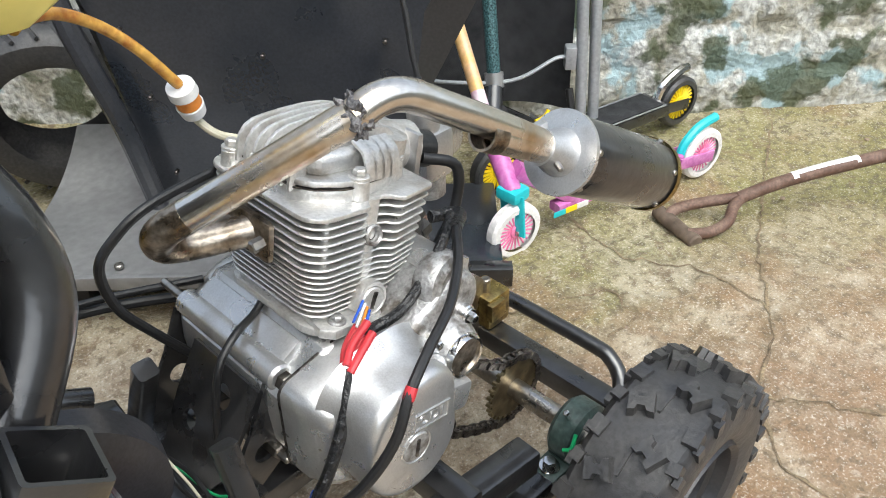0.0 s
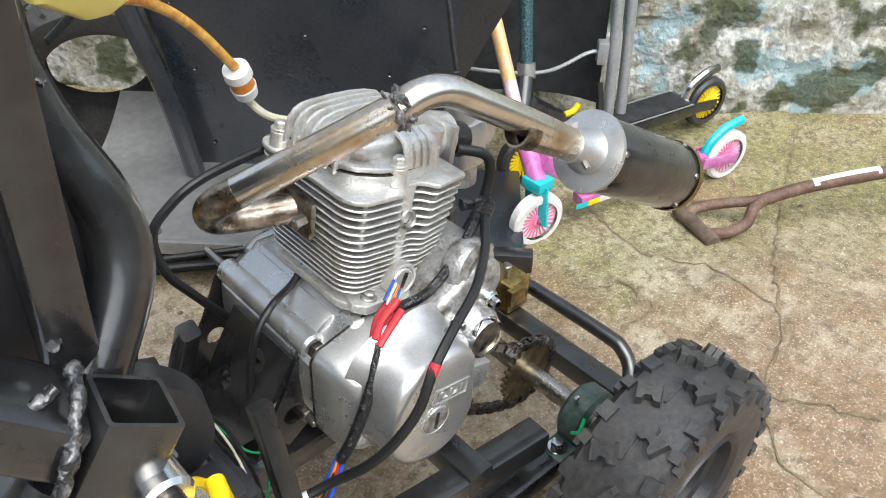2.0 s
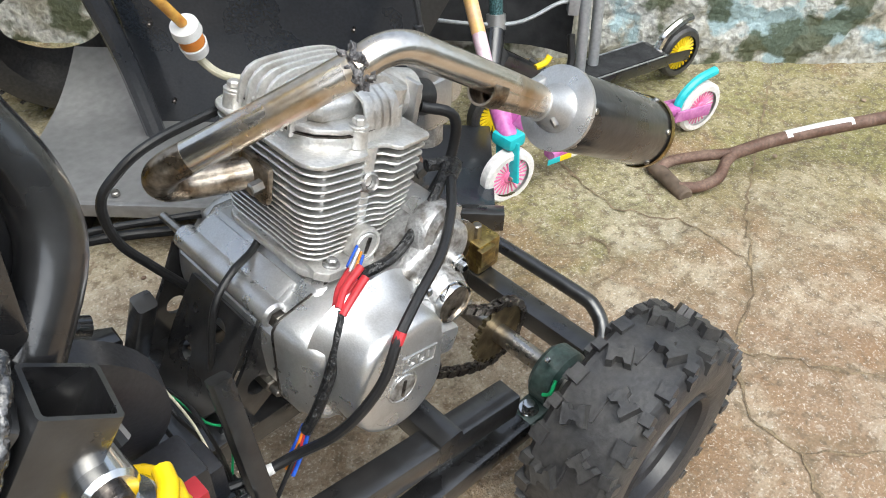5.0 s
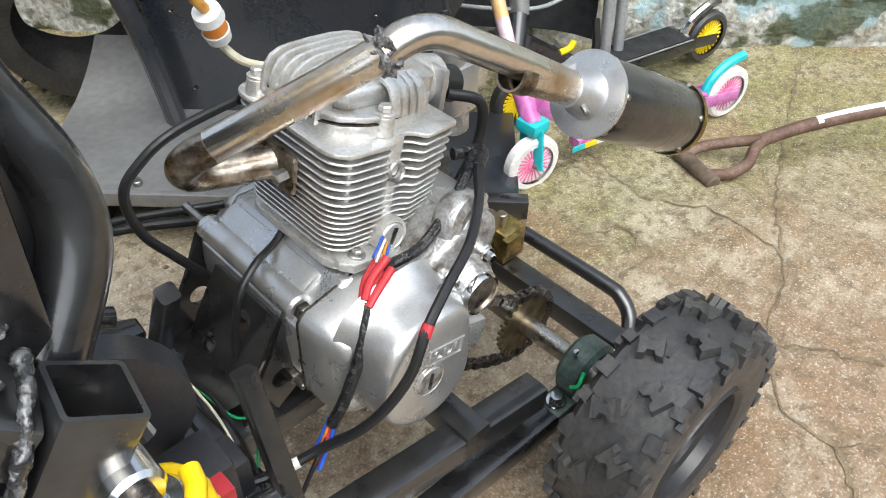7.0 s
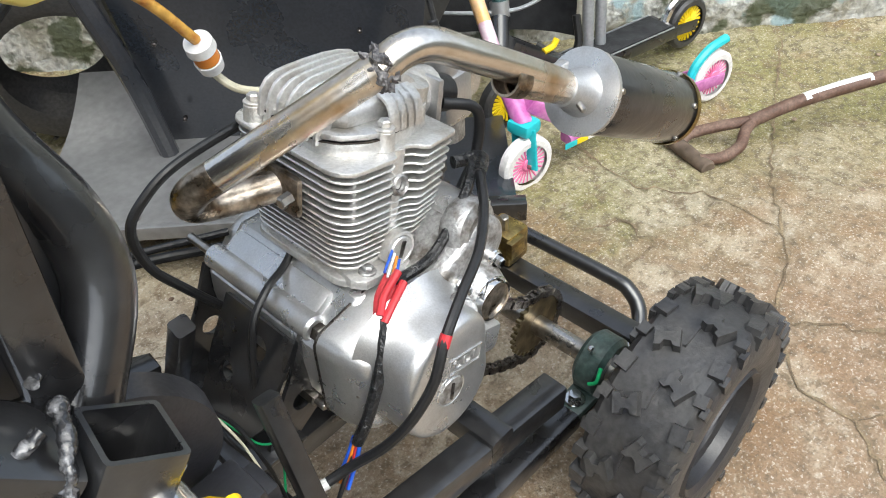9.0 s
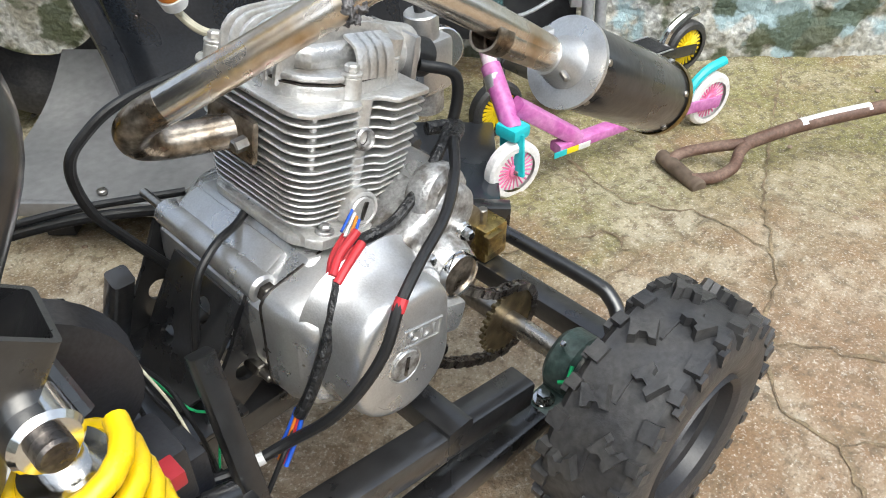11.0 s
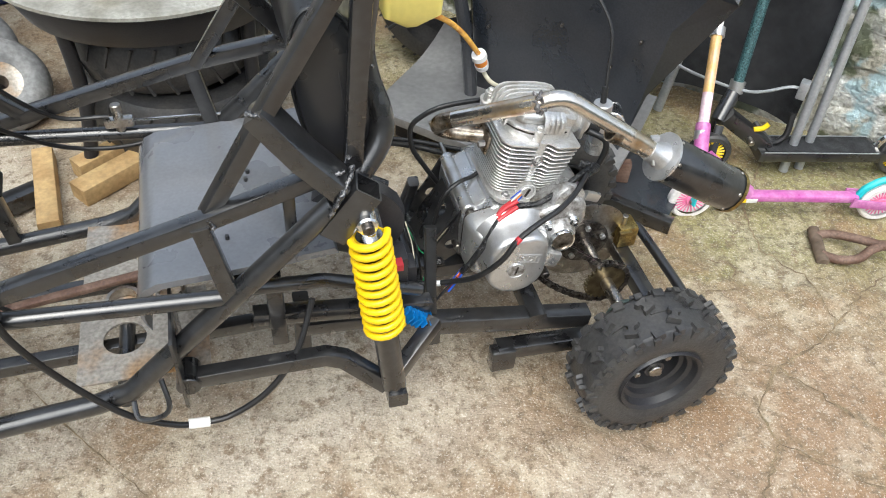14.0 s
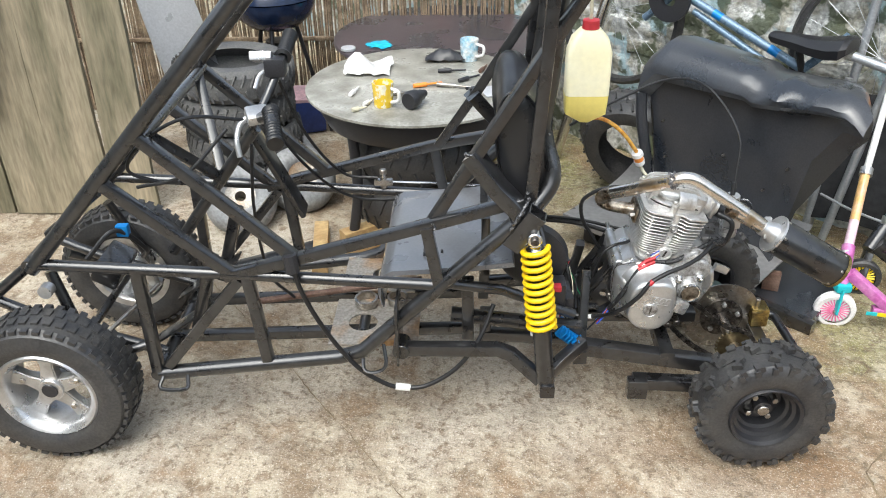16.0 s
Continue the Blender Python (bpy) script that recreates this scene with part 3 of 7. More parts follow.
# nose: lower forward arms and steering mount
for y, s in ((0.17, 1), (0.47, -1)):
    part("nose_tube", tube([(-1.345, y, 0.2), (-1.62, y, 0.30), (-1.74, y, 0.36)], 0.0135, 12, 3), BLACK, kart)
    part("nose_tube", tube([(-1.575, y, 0.49), (-1.74, y, 0.36)], 0.0135, 12), BLACK, kart)
    part("steering_box_beam", beam((-1.27, y + 0.03 * s, 0.24), (-1.20, y + 0.03 * s, 0.46), 0.03), BLACK, kart)
    part("nose_plate", box(-1.30, y + 0.05 * s, 0.26, 0.22, 0.05, 0.006, 0.002, pose(0, 0, 0, 0, -35, 0)), BLACK, kart)
    # suspension arms to the front hub
    part("wishbone", tube([(-1.36, y, 0.235), (-1.575, 0.075 if s > 0 else 0.565, 0.2)], 0.0115, 12), BLACK, kart)
    part("wishbone", tube([(-1.70, y, 0.30), (-1.575, 0.075 if s > 0 else 0.565, 0.2)], 0.0115, 12), BLACK, kart)
    part("track_rod", tube([(-1.40, 0.32, 0.30), (-1.51, 0.09 if s > 0 else 0.55, 0.25)], 0.0055, 10), STEEL, kart, "bare steel rod")
    sh = part("front_damper", tube([(-1.50, 0.11 if s > 0 else 0.53, 0.24), (-1.565, 0.15 if s > 0 else 0.49, 0.45)], 0.013, 12), BLACK, kart)
    part("damper_eye", lathe([(-0.012, 0), (-0.012, 0.016), (0.012, 0.016), (0.012, 0)], (-1.555, 0.10 if s > 0 else 0.54, 0.43), (0, 1, 0), 16), ALU, sh, "bare metal eye")

# shock mount: heavy box section behind the seat, with an open end
for s in (1, -1):
    def side(p, s=s):
        return p if s > 0 else mirrored(p)
    part("gusset_beam", sweep(bmesh.new(), [side((-0.592, 0.145, 0.745)), side((-0.535, 0.128, 0.672)), side((-0.484, 0.112, 0.622))], rrect(0.05, 0.034, 0.003)), BLACK, kart)
    a, b = Vector(side((-0.506, 0.106, 0.548))), Vector(side((-0.452, 0.098, 0.630)))
    bm = bmesh.new()
    inner, outer = rrect(0.036, 0.036, 0.002), rrect(0.042, 0.042, 0.003)
    d = (b - a).normalized()
    sx = d.cross(Vector((0, 0, 1))).normalized()
    sy = sx.cross(d)
    q = [[bm.verts.new(c + sx * x + sy * y) for x, y in pr] for c, pr in ((a, outer), (b, outer), (b, inner), (a, inner))]
    for r0, r1 in zip(q, q[1:] + q[:1]):
        for i in range(len(r0)):
            bm.faces.new((r0[i], r0[(i + 1) % len(r0)], r1[(i + 1) % len(r0)], r1[i]))
    part("shock_bracket", bm, BLACK, kart, "open-ended black box-section bracket")


def weld_bead(name, p, r, n, seed, parent=kart, squash=(1, 1, 1), material=None):
    """One lumpy blob of weld metal."""
    bm = bmesh.new()
    bmesh.ops.create_icosphere(bm, subdivisions=5, radius=1)
    for v in bm.verts:
        d = v.co.normalized()
        k = noise.noise(d * 2.4 + Vector((seed, 0, 0))) * 0.42 + abs(noise.noise(d * 6 + Vector((seed, 5, 0)))) * 0.28 + abs(noise.noise(d * 13 + Vector((seed, 9, 0)))) * 0.1
        v.co = Vector(p) + Vector((d.x * squash[0], d.y * squash[1], d.z * squash[2])) * r * (0.74 + k)
    ob = part(name, mesh_of(name, bm, material or WELD, True, 180), None, parent, "rough lumpy weld bead")
    return ob


def weld_run(name, pts, r, seed, parent=kart):
    """One lumpy run of weld metal along the points."""
    path = smooth_path(pts, 16) if len(pts) > 2 else [Vector(pts[0]).lerp(Vector(pts[1]), k / 24) for k in range(25)]
    bm = sweep(bmesh.new(), path, circle(r, 18))
    bm.normal_update()
    for v in bm.verts:
        q = v.co * 210 + Vector((seed * 3.1, 0, 0))
        k = 0.55 * noise.noise(q * 0.6) + 0.75 * abs(noise.noise(q * 1.4)) - 0.25
        v.co += v.normal * r * k
    return part(name, mesh_of(name, bm, WELD, True, 50), None, parent, "rough lumpy weld bead")


for i, (pts, r) in enumerate((
    ([(-0.605, 0.128, 0.752), (-0.588, 0.120, 0.748), (-0.580, 0.130, 0.730)], 0.0055),
    ([(-0.470, 0.120, 0.652), (-0.478, 0.098, 0.648), (-0.488, 0.088, 0.634), (-0.499, 0.083, 0.618), (-0.510, 0.084, 0.596)], 0.0060),
    ([(-0.474, 0.130, 0.660), (-0.458, 0.148, 0.655), (-0.438, 0.150, 0.652)], 0.0052),
    ([(-0.484, 0.106, 0.655), (-0.505, 0.104, 0.650), (-0.52, 0.108, 0.655)], 0.005),
    ([(-0.675, 0.100, 0.606), (-0.668, 0.098, 0.590)], 0.006), ([(-0.672, 0.098, 0.450), (-0.650, 0.096, 0.444)], 0.007),
    ([(-0.99, 0.1, 0.517), (-0.965, 0.1, 0.520)], 0.0075), ([(-1.14, 0.1, 0.478), (-1.12, 0.1, 0.474)], 0.008), ([(-1.37, 0.1, 0.712), (-1.365, 0.1, 0.692)], 0.008),
    ([(-1.27, 0.1, 0.812), (-1.262, 0.1, 0.795)], 0.008), ([(-1.352, 0.1, 0.205), (-1.33, 0.1, 0.195)], 0.008), ([(-1.082, 0.1, 0.236), (-1.060, 0.1, 0.236)], 0.007),
    ([(-0.440, 0.188, 0.775), (-0.428, 0.176, 0.772)], 0.004),
)):
    for f in (lambda q: q, mirrored):
        weld_run("weld", [f(q) for q in pts], r * 0.6, i)

# swing arm, engine cradle and rear axle carrier
for s in (1, -1):
    def side(p, s=s):
        return p if s > 0 else mirrored(p)
    part("swing_arm_tube", sweep(bmesh.new(), [side((-0.75, 0.10, 0.268)), side((-0.53, 0.10, 0.268)), side((-0.50, 0.095, 0.258)), side((-0.43, 0.065, 0.205))], rrect(0.026, 0.030, 0.003)), BLACK, kart)
    part("swing_arm_tube", sweep(bmesh.new(), [side((-0.43, 0.065, 0.20)), side((-0.38, 0.10, 0.235)), side((-0.325, 0.15, 0.25))], rrect(0.026, 0.030, 0.003)), BLACK, kart)
    part("shock_foot", beam(side((-0.417, 0.035, 0.192)), side((-0.417, 0.10, 0.192)), 0.034), BLACK, kart)
    part("swing_pivot", cyl(side((-0.755, 0.08, 0.27)), side((-0.755, 0.13, 0.27)), 0.02), BLACK, kart)
    part("cradle_rail", beam(side((-0.345, 0.175, 0.222)), side((-0.01, 0.165, 0.176)), 0.036, 0.036), BLACK, kart)
    part("axle_carrier", beam(side((-0.195, 0.155, 0.128)), side((0.17, 0.155, 0.108)), 0.034, 0.032), BLACK, kart)
    part("cradle_rail", beam(side((-0.64, 0.17, 0.318)), side((-0.33, 0.175, 0.275)), 0.028), BLACK, kart)
    part("cradle_post", beam(side((-0.324, 0.186, 0.235)), side((-0.314, 0.255, 0.386)), 0.021), BLACK, kart)
    part("cradle_post", beam(side((-0.60, 0.165, 0.255)), side((-0.60, 0.165, 0.42)), 0.028), BLACK, kart)
    part("cradle_post", beam(side((-0.56, 0.19, 0.42)), side((-0.56, 0.19, 0.57)), 0.02), BLACK, kart)
    part("seat_tube", tube([side((-0.66, 0.12, 0.44)), side((-0.52, 0.15, 0.40)), side((-0.35, 0.175, 0.315))], 0.0125, 12), BLACK, kart)
    part("swing_arm_rail", beam(side((-0.562, 0.205, 0.232)), side((-0.325, 0.185, 0.240)), 0.029), BLACK, kart)
    part("swing_arm_post", beam(side((-0.560, 0.200, 0.185)), side((-0.556, 0.215, 0.300)), 0.028), BLACK, kart)
    part("swing_arm_brace", beam(side((-0.395, 0.095, 0.205)), side((-0.330, 0.165, 0.225)), 0.022), BLACK, kart)
part("stub_bracket", box(-0.185, 0.145, 0.115, 0.05, 0.03, 0.055, 0.006), BLACK, kart)
for y0, x in ((0.15, -0.33), (0.15, -0.12), (0.15, 0.165)):
    part("cross_member", beam((x, y0, 0.12 if x > 0 else 0.2), (x, 0.64 - y0, 0.12 if x > 0 else 0.2), 0.034), BLACK, kart)
part("rear_guard_bar", tube([(0.175, 0.447, 0.100), (0.212, 0.446, 0.120), (0.235, 0.438, 0.122), (0.242, 0.41, 0.120), (0.256, 0.26, 0.108), (0.257, 0.225, 0.100), (0.245, 0.198, 0.080), (0.20, 0.175, 0.060)], 0.0115, 16, 5), BLACK, kart)
part("cradle_plate", box(-0.17, 0.33, 0.215, 0.3, 0.06, 0.03, 0.003), BLACK, kart)

# rear axle with bearings, sprocket and brake disc
AX, AZ = 0.075, 0.158
axle = part("rear_axle", cyl((AX, 0.015, AZ), (AX, 0.625, AZ), 0.0135, seg=24), STEEL, kart, "bare steel axle shaft")
part("sprocket", lathe([(-0.003, 0.012), (-0.003, 0.0425), (0.003, 0.0425), (0.003, 0.012)], (AX, 0.258, AZ), (0, 1, 0), 48), SPROCK, axle, "brass-coloured toothed sprocket")
bm = bmesh.new()
for i in range(26):
    a = 2 * math.pi * i / 26
    cyl((AX + 0.0450 * math.cos(a), 0.2545, AZ + 0.0450 * math.sin(a)), (AX + 0.0450 * math.cos(a), 0.2615, AZ + 0.0450 * math.sin(a)), 0.0034, seg=6, ch=0.0004, bm=bm)
part("sprocket_teeth", bm, SPROCK, axle)
part("brake_disc", lathe([(-0.002, 0.045), (-0.002, 0.102), (0.002, 0.102), (0.002, 0.045)], (AX, 0.385, AZ), (0, 1, 0), 56), STEEL, axle, "bare steel brake disc")
bm = lathe([(-0.02, 0.014), (-0.02, 0.03), (-0.004, 0.03), (-0.004, 0.056), (0.0, 0.056), (0.0, 0.014)], (AX, 0.382, AZ), (0, 1, 0), 28)
part("disc_carrier", bm, DARKSTEEL, axle)
for i in range(5):
    a = 2 * math.pi * i / 5 + 0.3
    part("disc_bolt", cyl((AX + 0.042 * math.cos(a), 0.37, AZ + 0.042 * math.sin(a)), (AX + 0.042 * math.cos(a), 0.38, AZ + 0.042 * math.sin(a)), 0.007, seg=6), ALU, axle)
cal = part("brake_caliper", box(0.172, 0.388, 0.165, 0.045, 0.05, 0.055, 0.006), BRASSY, kart, "gold-coloured brake caliper")
part("caliper_slot", box(0.16, 0.36, 0.175, 0.03, 0.012, 0.03, 0.003), BRASSY, cal)
part("caliper_bolt", cyl((0.165, 0.385, 0.19), (0.165, 0.385, 0.215), 0.007, seg=10), STEEL, cal)
for s in (1, -1):
    def side(p, s=s):
        return p if s > 0 else mirrored(p)
    cy = side((0, 0.155, 0))[1]
    bm = lathe([(-0.019, 0.016), (-0.019, 0.034), (-0.013, 0.040), (0.013, 0.040), (0.019, 0.034), (0.019, 0.016)], (AX, cy, AZ), (0, 1, 0), 32)
    box(AX, cy, 0.135, 0.07, 0.034, 0.03, 0.006, bm=bm)
    box(AX, cy, 0.127, 0.135, 0.036, 0.014, 0.005, bm=bm)
    pb = part("pillow_block", bm, GREENIRON, kart, "dark green cast iron pillow block bearing")
    part("bearing_insert", lathe([(-0.024, 0.0136), (-0.024, 0.022), (0.024, 0.022), (0.024, 0.0136)], (AX, cy, AZ), (0, 1, 0), 24), STEEL, pb)
    for dx in (-0.052, 0.052):
        bm = cyl((AX + dx, cy, 0.134), (AX + dx, cy, 0.138), 0.013, seg=20, ch=0.0008)
        cyl((AX + dx, cy, 0.138), (AX + dx, cy, 0.147), 0.0088, seg=6, ch=0.001, bm=bm)
        part("bolt", bm, CHROME, pb, "zinc hex bolt with washer")
    part("grease_nipple", cyl((AX - 0.02, cy, AZ + 0.036), (AX - 0.028, cy, AZ + 0.052), 0.004, seg=8), CHROME, pb)
part("cable_tie", tube([(AX - 0.03, 0.137, 0.188), (AX - 0.042, 0.134, 0.176), (AX - 0.046, 0.142, 0.17)], 0.0025, 8, 3), GREEN, pb, "green tie")


# drive chain as plated links
def chain_links(pts, y, parent):
    path = smooth_path(pts, 12)
    lens, total = [0], 0
    for a, b in zip(path, path[1:]):
        total += (b - a).length
        lens.append(total)
    n = int(total / 0.0115)
    bm = bmesh.new()
    j = 0
    for i in range(n):
        s = total * (i + 0.5) / n
        while lens[j + 1] < s:
            j += 1
        d = (path[j + 1] - path[j]).normalized()
        p = path[j].lerp(path[j + 1], (s - lens[j]) / (lens[j + 1] - lens[j]))
        ang = math.atan2(d.z, d.x)
        w = 0.004 if i % 2 else 0.0058
        for sy in (-1, 1):
            box(p.x, p.y + sy * w, p.z, 0.0135, 0.0018, 0.0095, 0.0, Matrix.Rotation(-ang, 4, "Y"), bm)
        cyl((p.x, p.y - 0.004, p.z), (p.x, p.y + 0.004, p.z), 0.0036, seg=8, ch=0.0003, bm=bm)
    part("drive_chain", bm, DARKSTEEL, parent, "oily black roller chain")


chain_links([(-0.09, 0.258, 0.318), (-0.03, 0.258, 0.278), (0.04, 0.258, 0.222), (0.085, 0.258, 0.206), (0.113, 0.258, 0.188), (0.122, 0.258, 0.155), (0.108, 0.258, 0.123), (0.072, 0.258, 0.109), (0.02, 0.258, 0.126), (-0.05, 0.258, 0.175), (-0.12, 0.258, 0.250)], 0.258, kart)


# ---------- wheels ----------
def rear_wheel(cy, out):
    """A knobbly quad tyre on a black pressed rim; out is the sign of the outer side."""
    c = (AX, cy, AZ)
    k = Vector((0, out, 0))
    rim = lathe([(-0.047, 0.074), (-0.05, 0.08), (-0.044, 0.082), (-0.04, 0.072), (0.025, 0.068), (0.038, 0.074), (0.047, 0.084), (0.053, 0.081), (0.048, 0.074), (0.034, 0.070), (0.03, 0.062), (0.018, 0.060), (0.014, 0.053), (-0.01, 0.050), (-0.012, 0.02)], c, k, 40)
    wheel = part("rear_wheel", rim, BLKPLAST, kart, "black pressed steel rim")
    prof = [(-0.045, 0.082), (-0.053, 0.095), (-0.055, 0.118), (-0.050, 0.138), (-0.042, 0.1455), (0, 0.148), (0.042, 0.1455), (0.050, 0.138), (0.055, 0.118), (0.053, 0.095), (0.046, 0.082)]
    part("tyre", lathe(prof, c, k, 64), RUBBER, wheel, "black knobbly rubber tyre")
    bm = bmesh.new()
    n = 12
    o = Vector(c)

    def lug(ang, y, w, h, rot, r0, t=0.010, bowtie=False):
        prism_pts = [(-w / 2, -h / 2), (w / 2, -h / 2), (w / 2, h / 2), (-w / 2, h / 2)]
        if bowtie:
            prism_pts = [(-0.5 * w, -0.5 * h), (0.5 * w, -0.5 * h), (0.46 * w, -0.24 * h), (0.22 * w, -0.14 * h), (0.22 * w, 0.14 * h), (0.46 * w, 0.24 * h), (0.5 * w, 0.5 * h), (-0.5 * w, 0.5 * h), (-0.46 * w, 0.24 * h), (-0.22 * w, 0.14 * h), (-0.22 * w, -0.14 * h), (-0.46 * w, -0.24 * h)]
        rad = Vector((math.cos(ang), 0, math.sin(ang)))
        tan = Vector((-math.sin(ang), 0, math.cos(ang)))
        cs, sn = math.cos(rot), math.sin(rot)
        lo, hi = [], []
        for px, py in prism_pts:
            a, b = px * cs - py * sn, px * sn + py * cs
            base = o + Vector((0, y + b, 0)) + tan * a
            lo.append(bm.verts.new(base + rad * (r0 - 0.006)))
            hi.append(bm.verts.new(o + Vector((0, y + b * 0.9, 0)) + tan * a * 0.88 + rad * (r0 + t)))
        m = len(prism_pts)
        bm.faces.new(hi)
        for i in range(m):
            bm.faces.new((lo[i], lo[(i + 1) % m], hi[(i + 1) % m], hi[i]))

    for i in range(n):
        a = 2 * math.pi * i / n
        lug(a, -0.0175, 0.026, 0.029, 0.45, 0.147, 0.012, bowtie=True)
        lug(a + math.pi / n, 0.0175, 0.026, 0.029, -0.45, 0.147, 0.012, bowtie=True)
        for s in (-1, 1):
            off = 0.5 if s < 0 else 0.0
            for dy, da, ww, hh in ((0.0420, 0.02, 0.022, 0.018), (0.0445, 0.50, 0.015, 0.014)):
                lug(a + (da + off) * 2 * math.pi / n, s * dy, ww, hh, 0.12 * s, 0.1425, 0.0085)
            # shoulder blocks on the sidewall
            for q in (0.0, 0.5):
                ang = a + (q + 0.1) * 2 * math.pi / n
                rad = Vector((math.cos(ang), 0, math.sin(ang)))
                m = Matrix.Translation(o + rad * 0.1370 + Vector((0, s * 0.0515, 0))) @ Matrix.Rotation(-ang, 4, "Y")
                b2 = box(0, 0, 0, 0.016, 0.007, 0.012, 0.0)
                b2.transform(m)
                merge(bm, b2)
        # centre rib
        lug(a + 0.13, 0.0, 0.036, 0.0035, 0.0, 0.1465, 0.0035)
    tagged(part("tread", bm, RUBBER, wheel, shade=False), kind="stuff")
    hub = part("hub", lathe([(-0.02, 0.0), (-0.02, 0.03), (0.0, 0.032), (0.005, 0.02), (0.03, 0.02), (0.03, 0)], (AX, cy - out * 0.01, AZ), k, 24), BLKPLAST, wheel)
    for i in range(4):
        a = math.pi / 2 * i + 0.6
        p = Vector((AX + 0.033 * math.cos(a), cy + out * -0.01, AZ + 0.033 * math.sin(a)))
        part("wheel_nut", cyl(p, p + k * 0.025, 0.0075, seg=6), STEEL, wheel, "bare steel stud nut")


rear_wheel(0.042, -1)
rear_wheel(0.598, 1)


def front_wheel(cy, out):
    c = (-1.578, cy, 0.196)
    k = Vector((0, out, 0))
    o = Vector(c)
    R = 0.196
    rim = lathe([(-0.05, 0.10), (-0.052, 0.117), (-0.046, 0.112), (-0.03, 0.100), (0.03, 0.100), (0.044, 0.110), (0.05, 0.119), (0.054, 0.115), (0.048, 0.104), (0.034, 0.096), (-0.04, 0.094)], c, k, 48)
    wheel = part("front_wheel", rim, ALU, kart, "silver cast alloy five-hole rim")
    prof = [(-0.046, 0.114), (-0.058, 0.128), (-0.062, 0.150), (-0.056, 0.175), (-0.04, 0.189), (0, 0.193), (0.04, 0.189), (0.056, 0.175), (0.062, 0.150), (0.058, 0.128), (0.048, 0.116)]
    part("tyre", lathe(prof, c, k, 64), RUBBER, wheel, "black block-tread road tyre")
    bm = bmesh.new()
    n = 44
    for i in range(n):
        for y, off, w, r in ((-0.045, 0, 0.016, 0.185), (-0.016, 0.5, 0.022, 0.191), (0.016, 0, 0.022, 0.191), (0.045, 0.5, 0.016, 0.185)):
            a = 2 * math.pi * (i + off) / n
            rad = Vector((math.cos(a), 0, math.sin(a)))
            b2 = box(0, 0, 0, 0.009, w, 0.016, 0.0)
            b2.transform(Matrix.Translation(o + rad * r + Vector((0, y, 0))) @ Matrix.Rotation(-a, 4, "Y"))
            merge(bm, b2)
    tagged(part("tread", bm, RUBBER, wheel, shade=False), kind="stuff")
    for i in range(5):
        a = 2 * math.pi * i / 5 + 0.3
        d = Vector((math.cos(a), 0, math.sin(a)))
        t = Vector((-math.sin(a), 0, math.cos(a)))
        bm = bmesh.new()
        vs = []
        for rr, ww in ((0.024, 0.021), (0.06, 0.015), (0.098, 0.022)):
            for s in (-1, 1):
                vs.append([bm.verts.new(o + d * rr + t * ww * s + k * (0.018 + 0.006 * (rr < 0.05))), bm.verts.new(o + d * rr + t * ww * s - k * 0.006)])
        for q in range(2):
            a0, b0, a1, b1 = vs[2 * q], vs[2 * q + 1], vs[2 * q + 2], vs[2 * q + 3]
            bm.faces.new((a0[0], b0[0], b1[0], a1[0]))
            bm.faces.new((a0[1], a1[1], b1[1], b0[1]))
            bm.faces.new((a0[0], a1[0], a1[1], a0[1]))
            bm.faces.new((b0[0], b0[1], b1[1], b1[0]))
        bmesh.ops.bevel(bm, geom=bm.edges[:], offset=0.003, segments=2, affect="EDGES")
        part("spoke", bm, ALU, wheel)
        if i % 2 == 0:
            p = o + d * 0.068 + k * 0.018
            part("rim_bolt", cyl(p, p + k * 0.006, 0.008, seg=6), STEEL, wheel)
    part("hub_cap", cyl(o - k * 0.02, o + k * 0.03, 0.03, seg=28), ALU, wheel)
    part("hub_plug", cyl(o + k * 0.03, o + k * 0.034, 0.019, seg=24), BLKPLAST, wheel, "black plastic centre cap")


front_wheel(0.056, -1)
front_wheel(0.584, 1)
part("spindle", cyl((-1.578, 0.06, 0.196), (-1.578, 0.58, 0.196), 0.011), BLACK, kart)


# ---------- shock absorbers ----------
def shock(f):
    top, bot, foot = Vector(f((-0.459, 0.082, 0.578))), Vector(f((-0.434, 0.062, 0.348))), Vector(f((-0.419, 0.06, 0.205)))
    ax = (bot - top).normalized()
    body = part("shock_absorber", cyl(top + ax * 0.045, foot, 0.021, seg=20), BLACK, kart, "black damper body")
    L = (bot - top).length - 0.030
    s = ax.cross(Vector((0, 1, 0))).normalized()
    u = ax.cross(s)
    n = 11
    pts = []
    for i in range(n * 16 + 1):
        t = i / (n * 16)
        a = 2 * math.pi * n * t
        pts.append(top + ax * (0.022 + L * t) + (s * math.cos(a) + u * math.sin(a)) * (0.0275 + 0.002 * t))
    part("coil_spring", sweep(bmesh.new(), pts, circle(0.0060, 12)), YELSPR, body, "bright yellow coil spring")
    part("spring_collar", lathe([(0.024, 0.008), (0.025, 0.020), (0.031, 0.0235), (0.036, 0.0235), (0.040, 0.020), (0.041, 0.008)], top, ax, 32), CHROME, body, "chromed collar")
    part("top_eye", lathe([(-0.014, 0.008), (-0.014, 0.014), (-0.011, 0.0165), (0.011, 0.0165), (0.014, 0.014), (0.014, 0.008)], top, (0, 1, 0), 24), CHROME, body, "chromed mounting eye")
    part("eye_bolt", cyl(top - Vector((0, 0.022, 0)), top + Vector((0, 0.03, 0)), 0.009, seg=16), DARKSTEEL, body)
    part("eye_neck", cyl(top + ax * 0.016, top + ax * 0.03, 0.012, seg=18), CHROME, body)


shock(lambda p: p)
shock(mirrored)

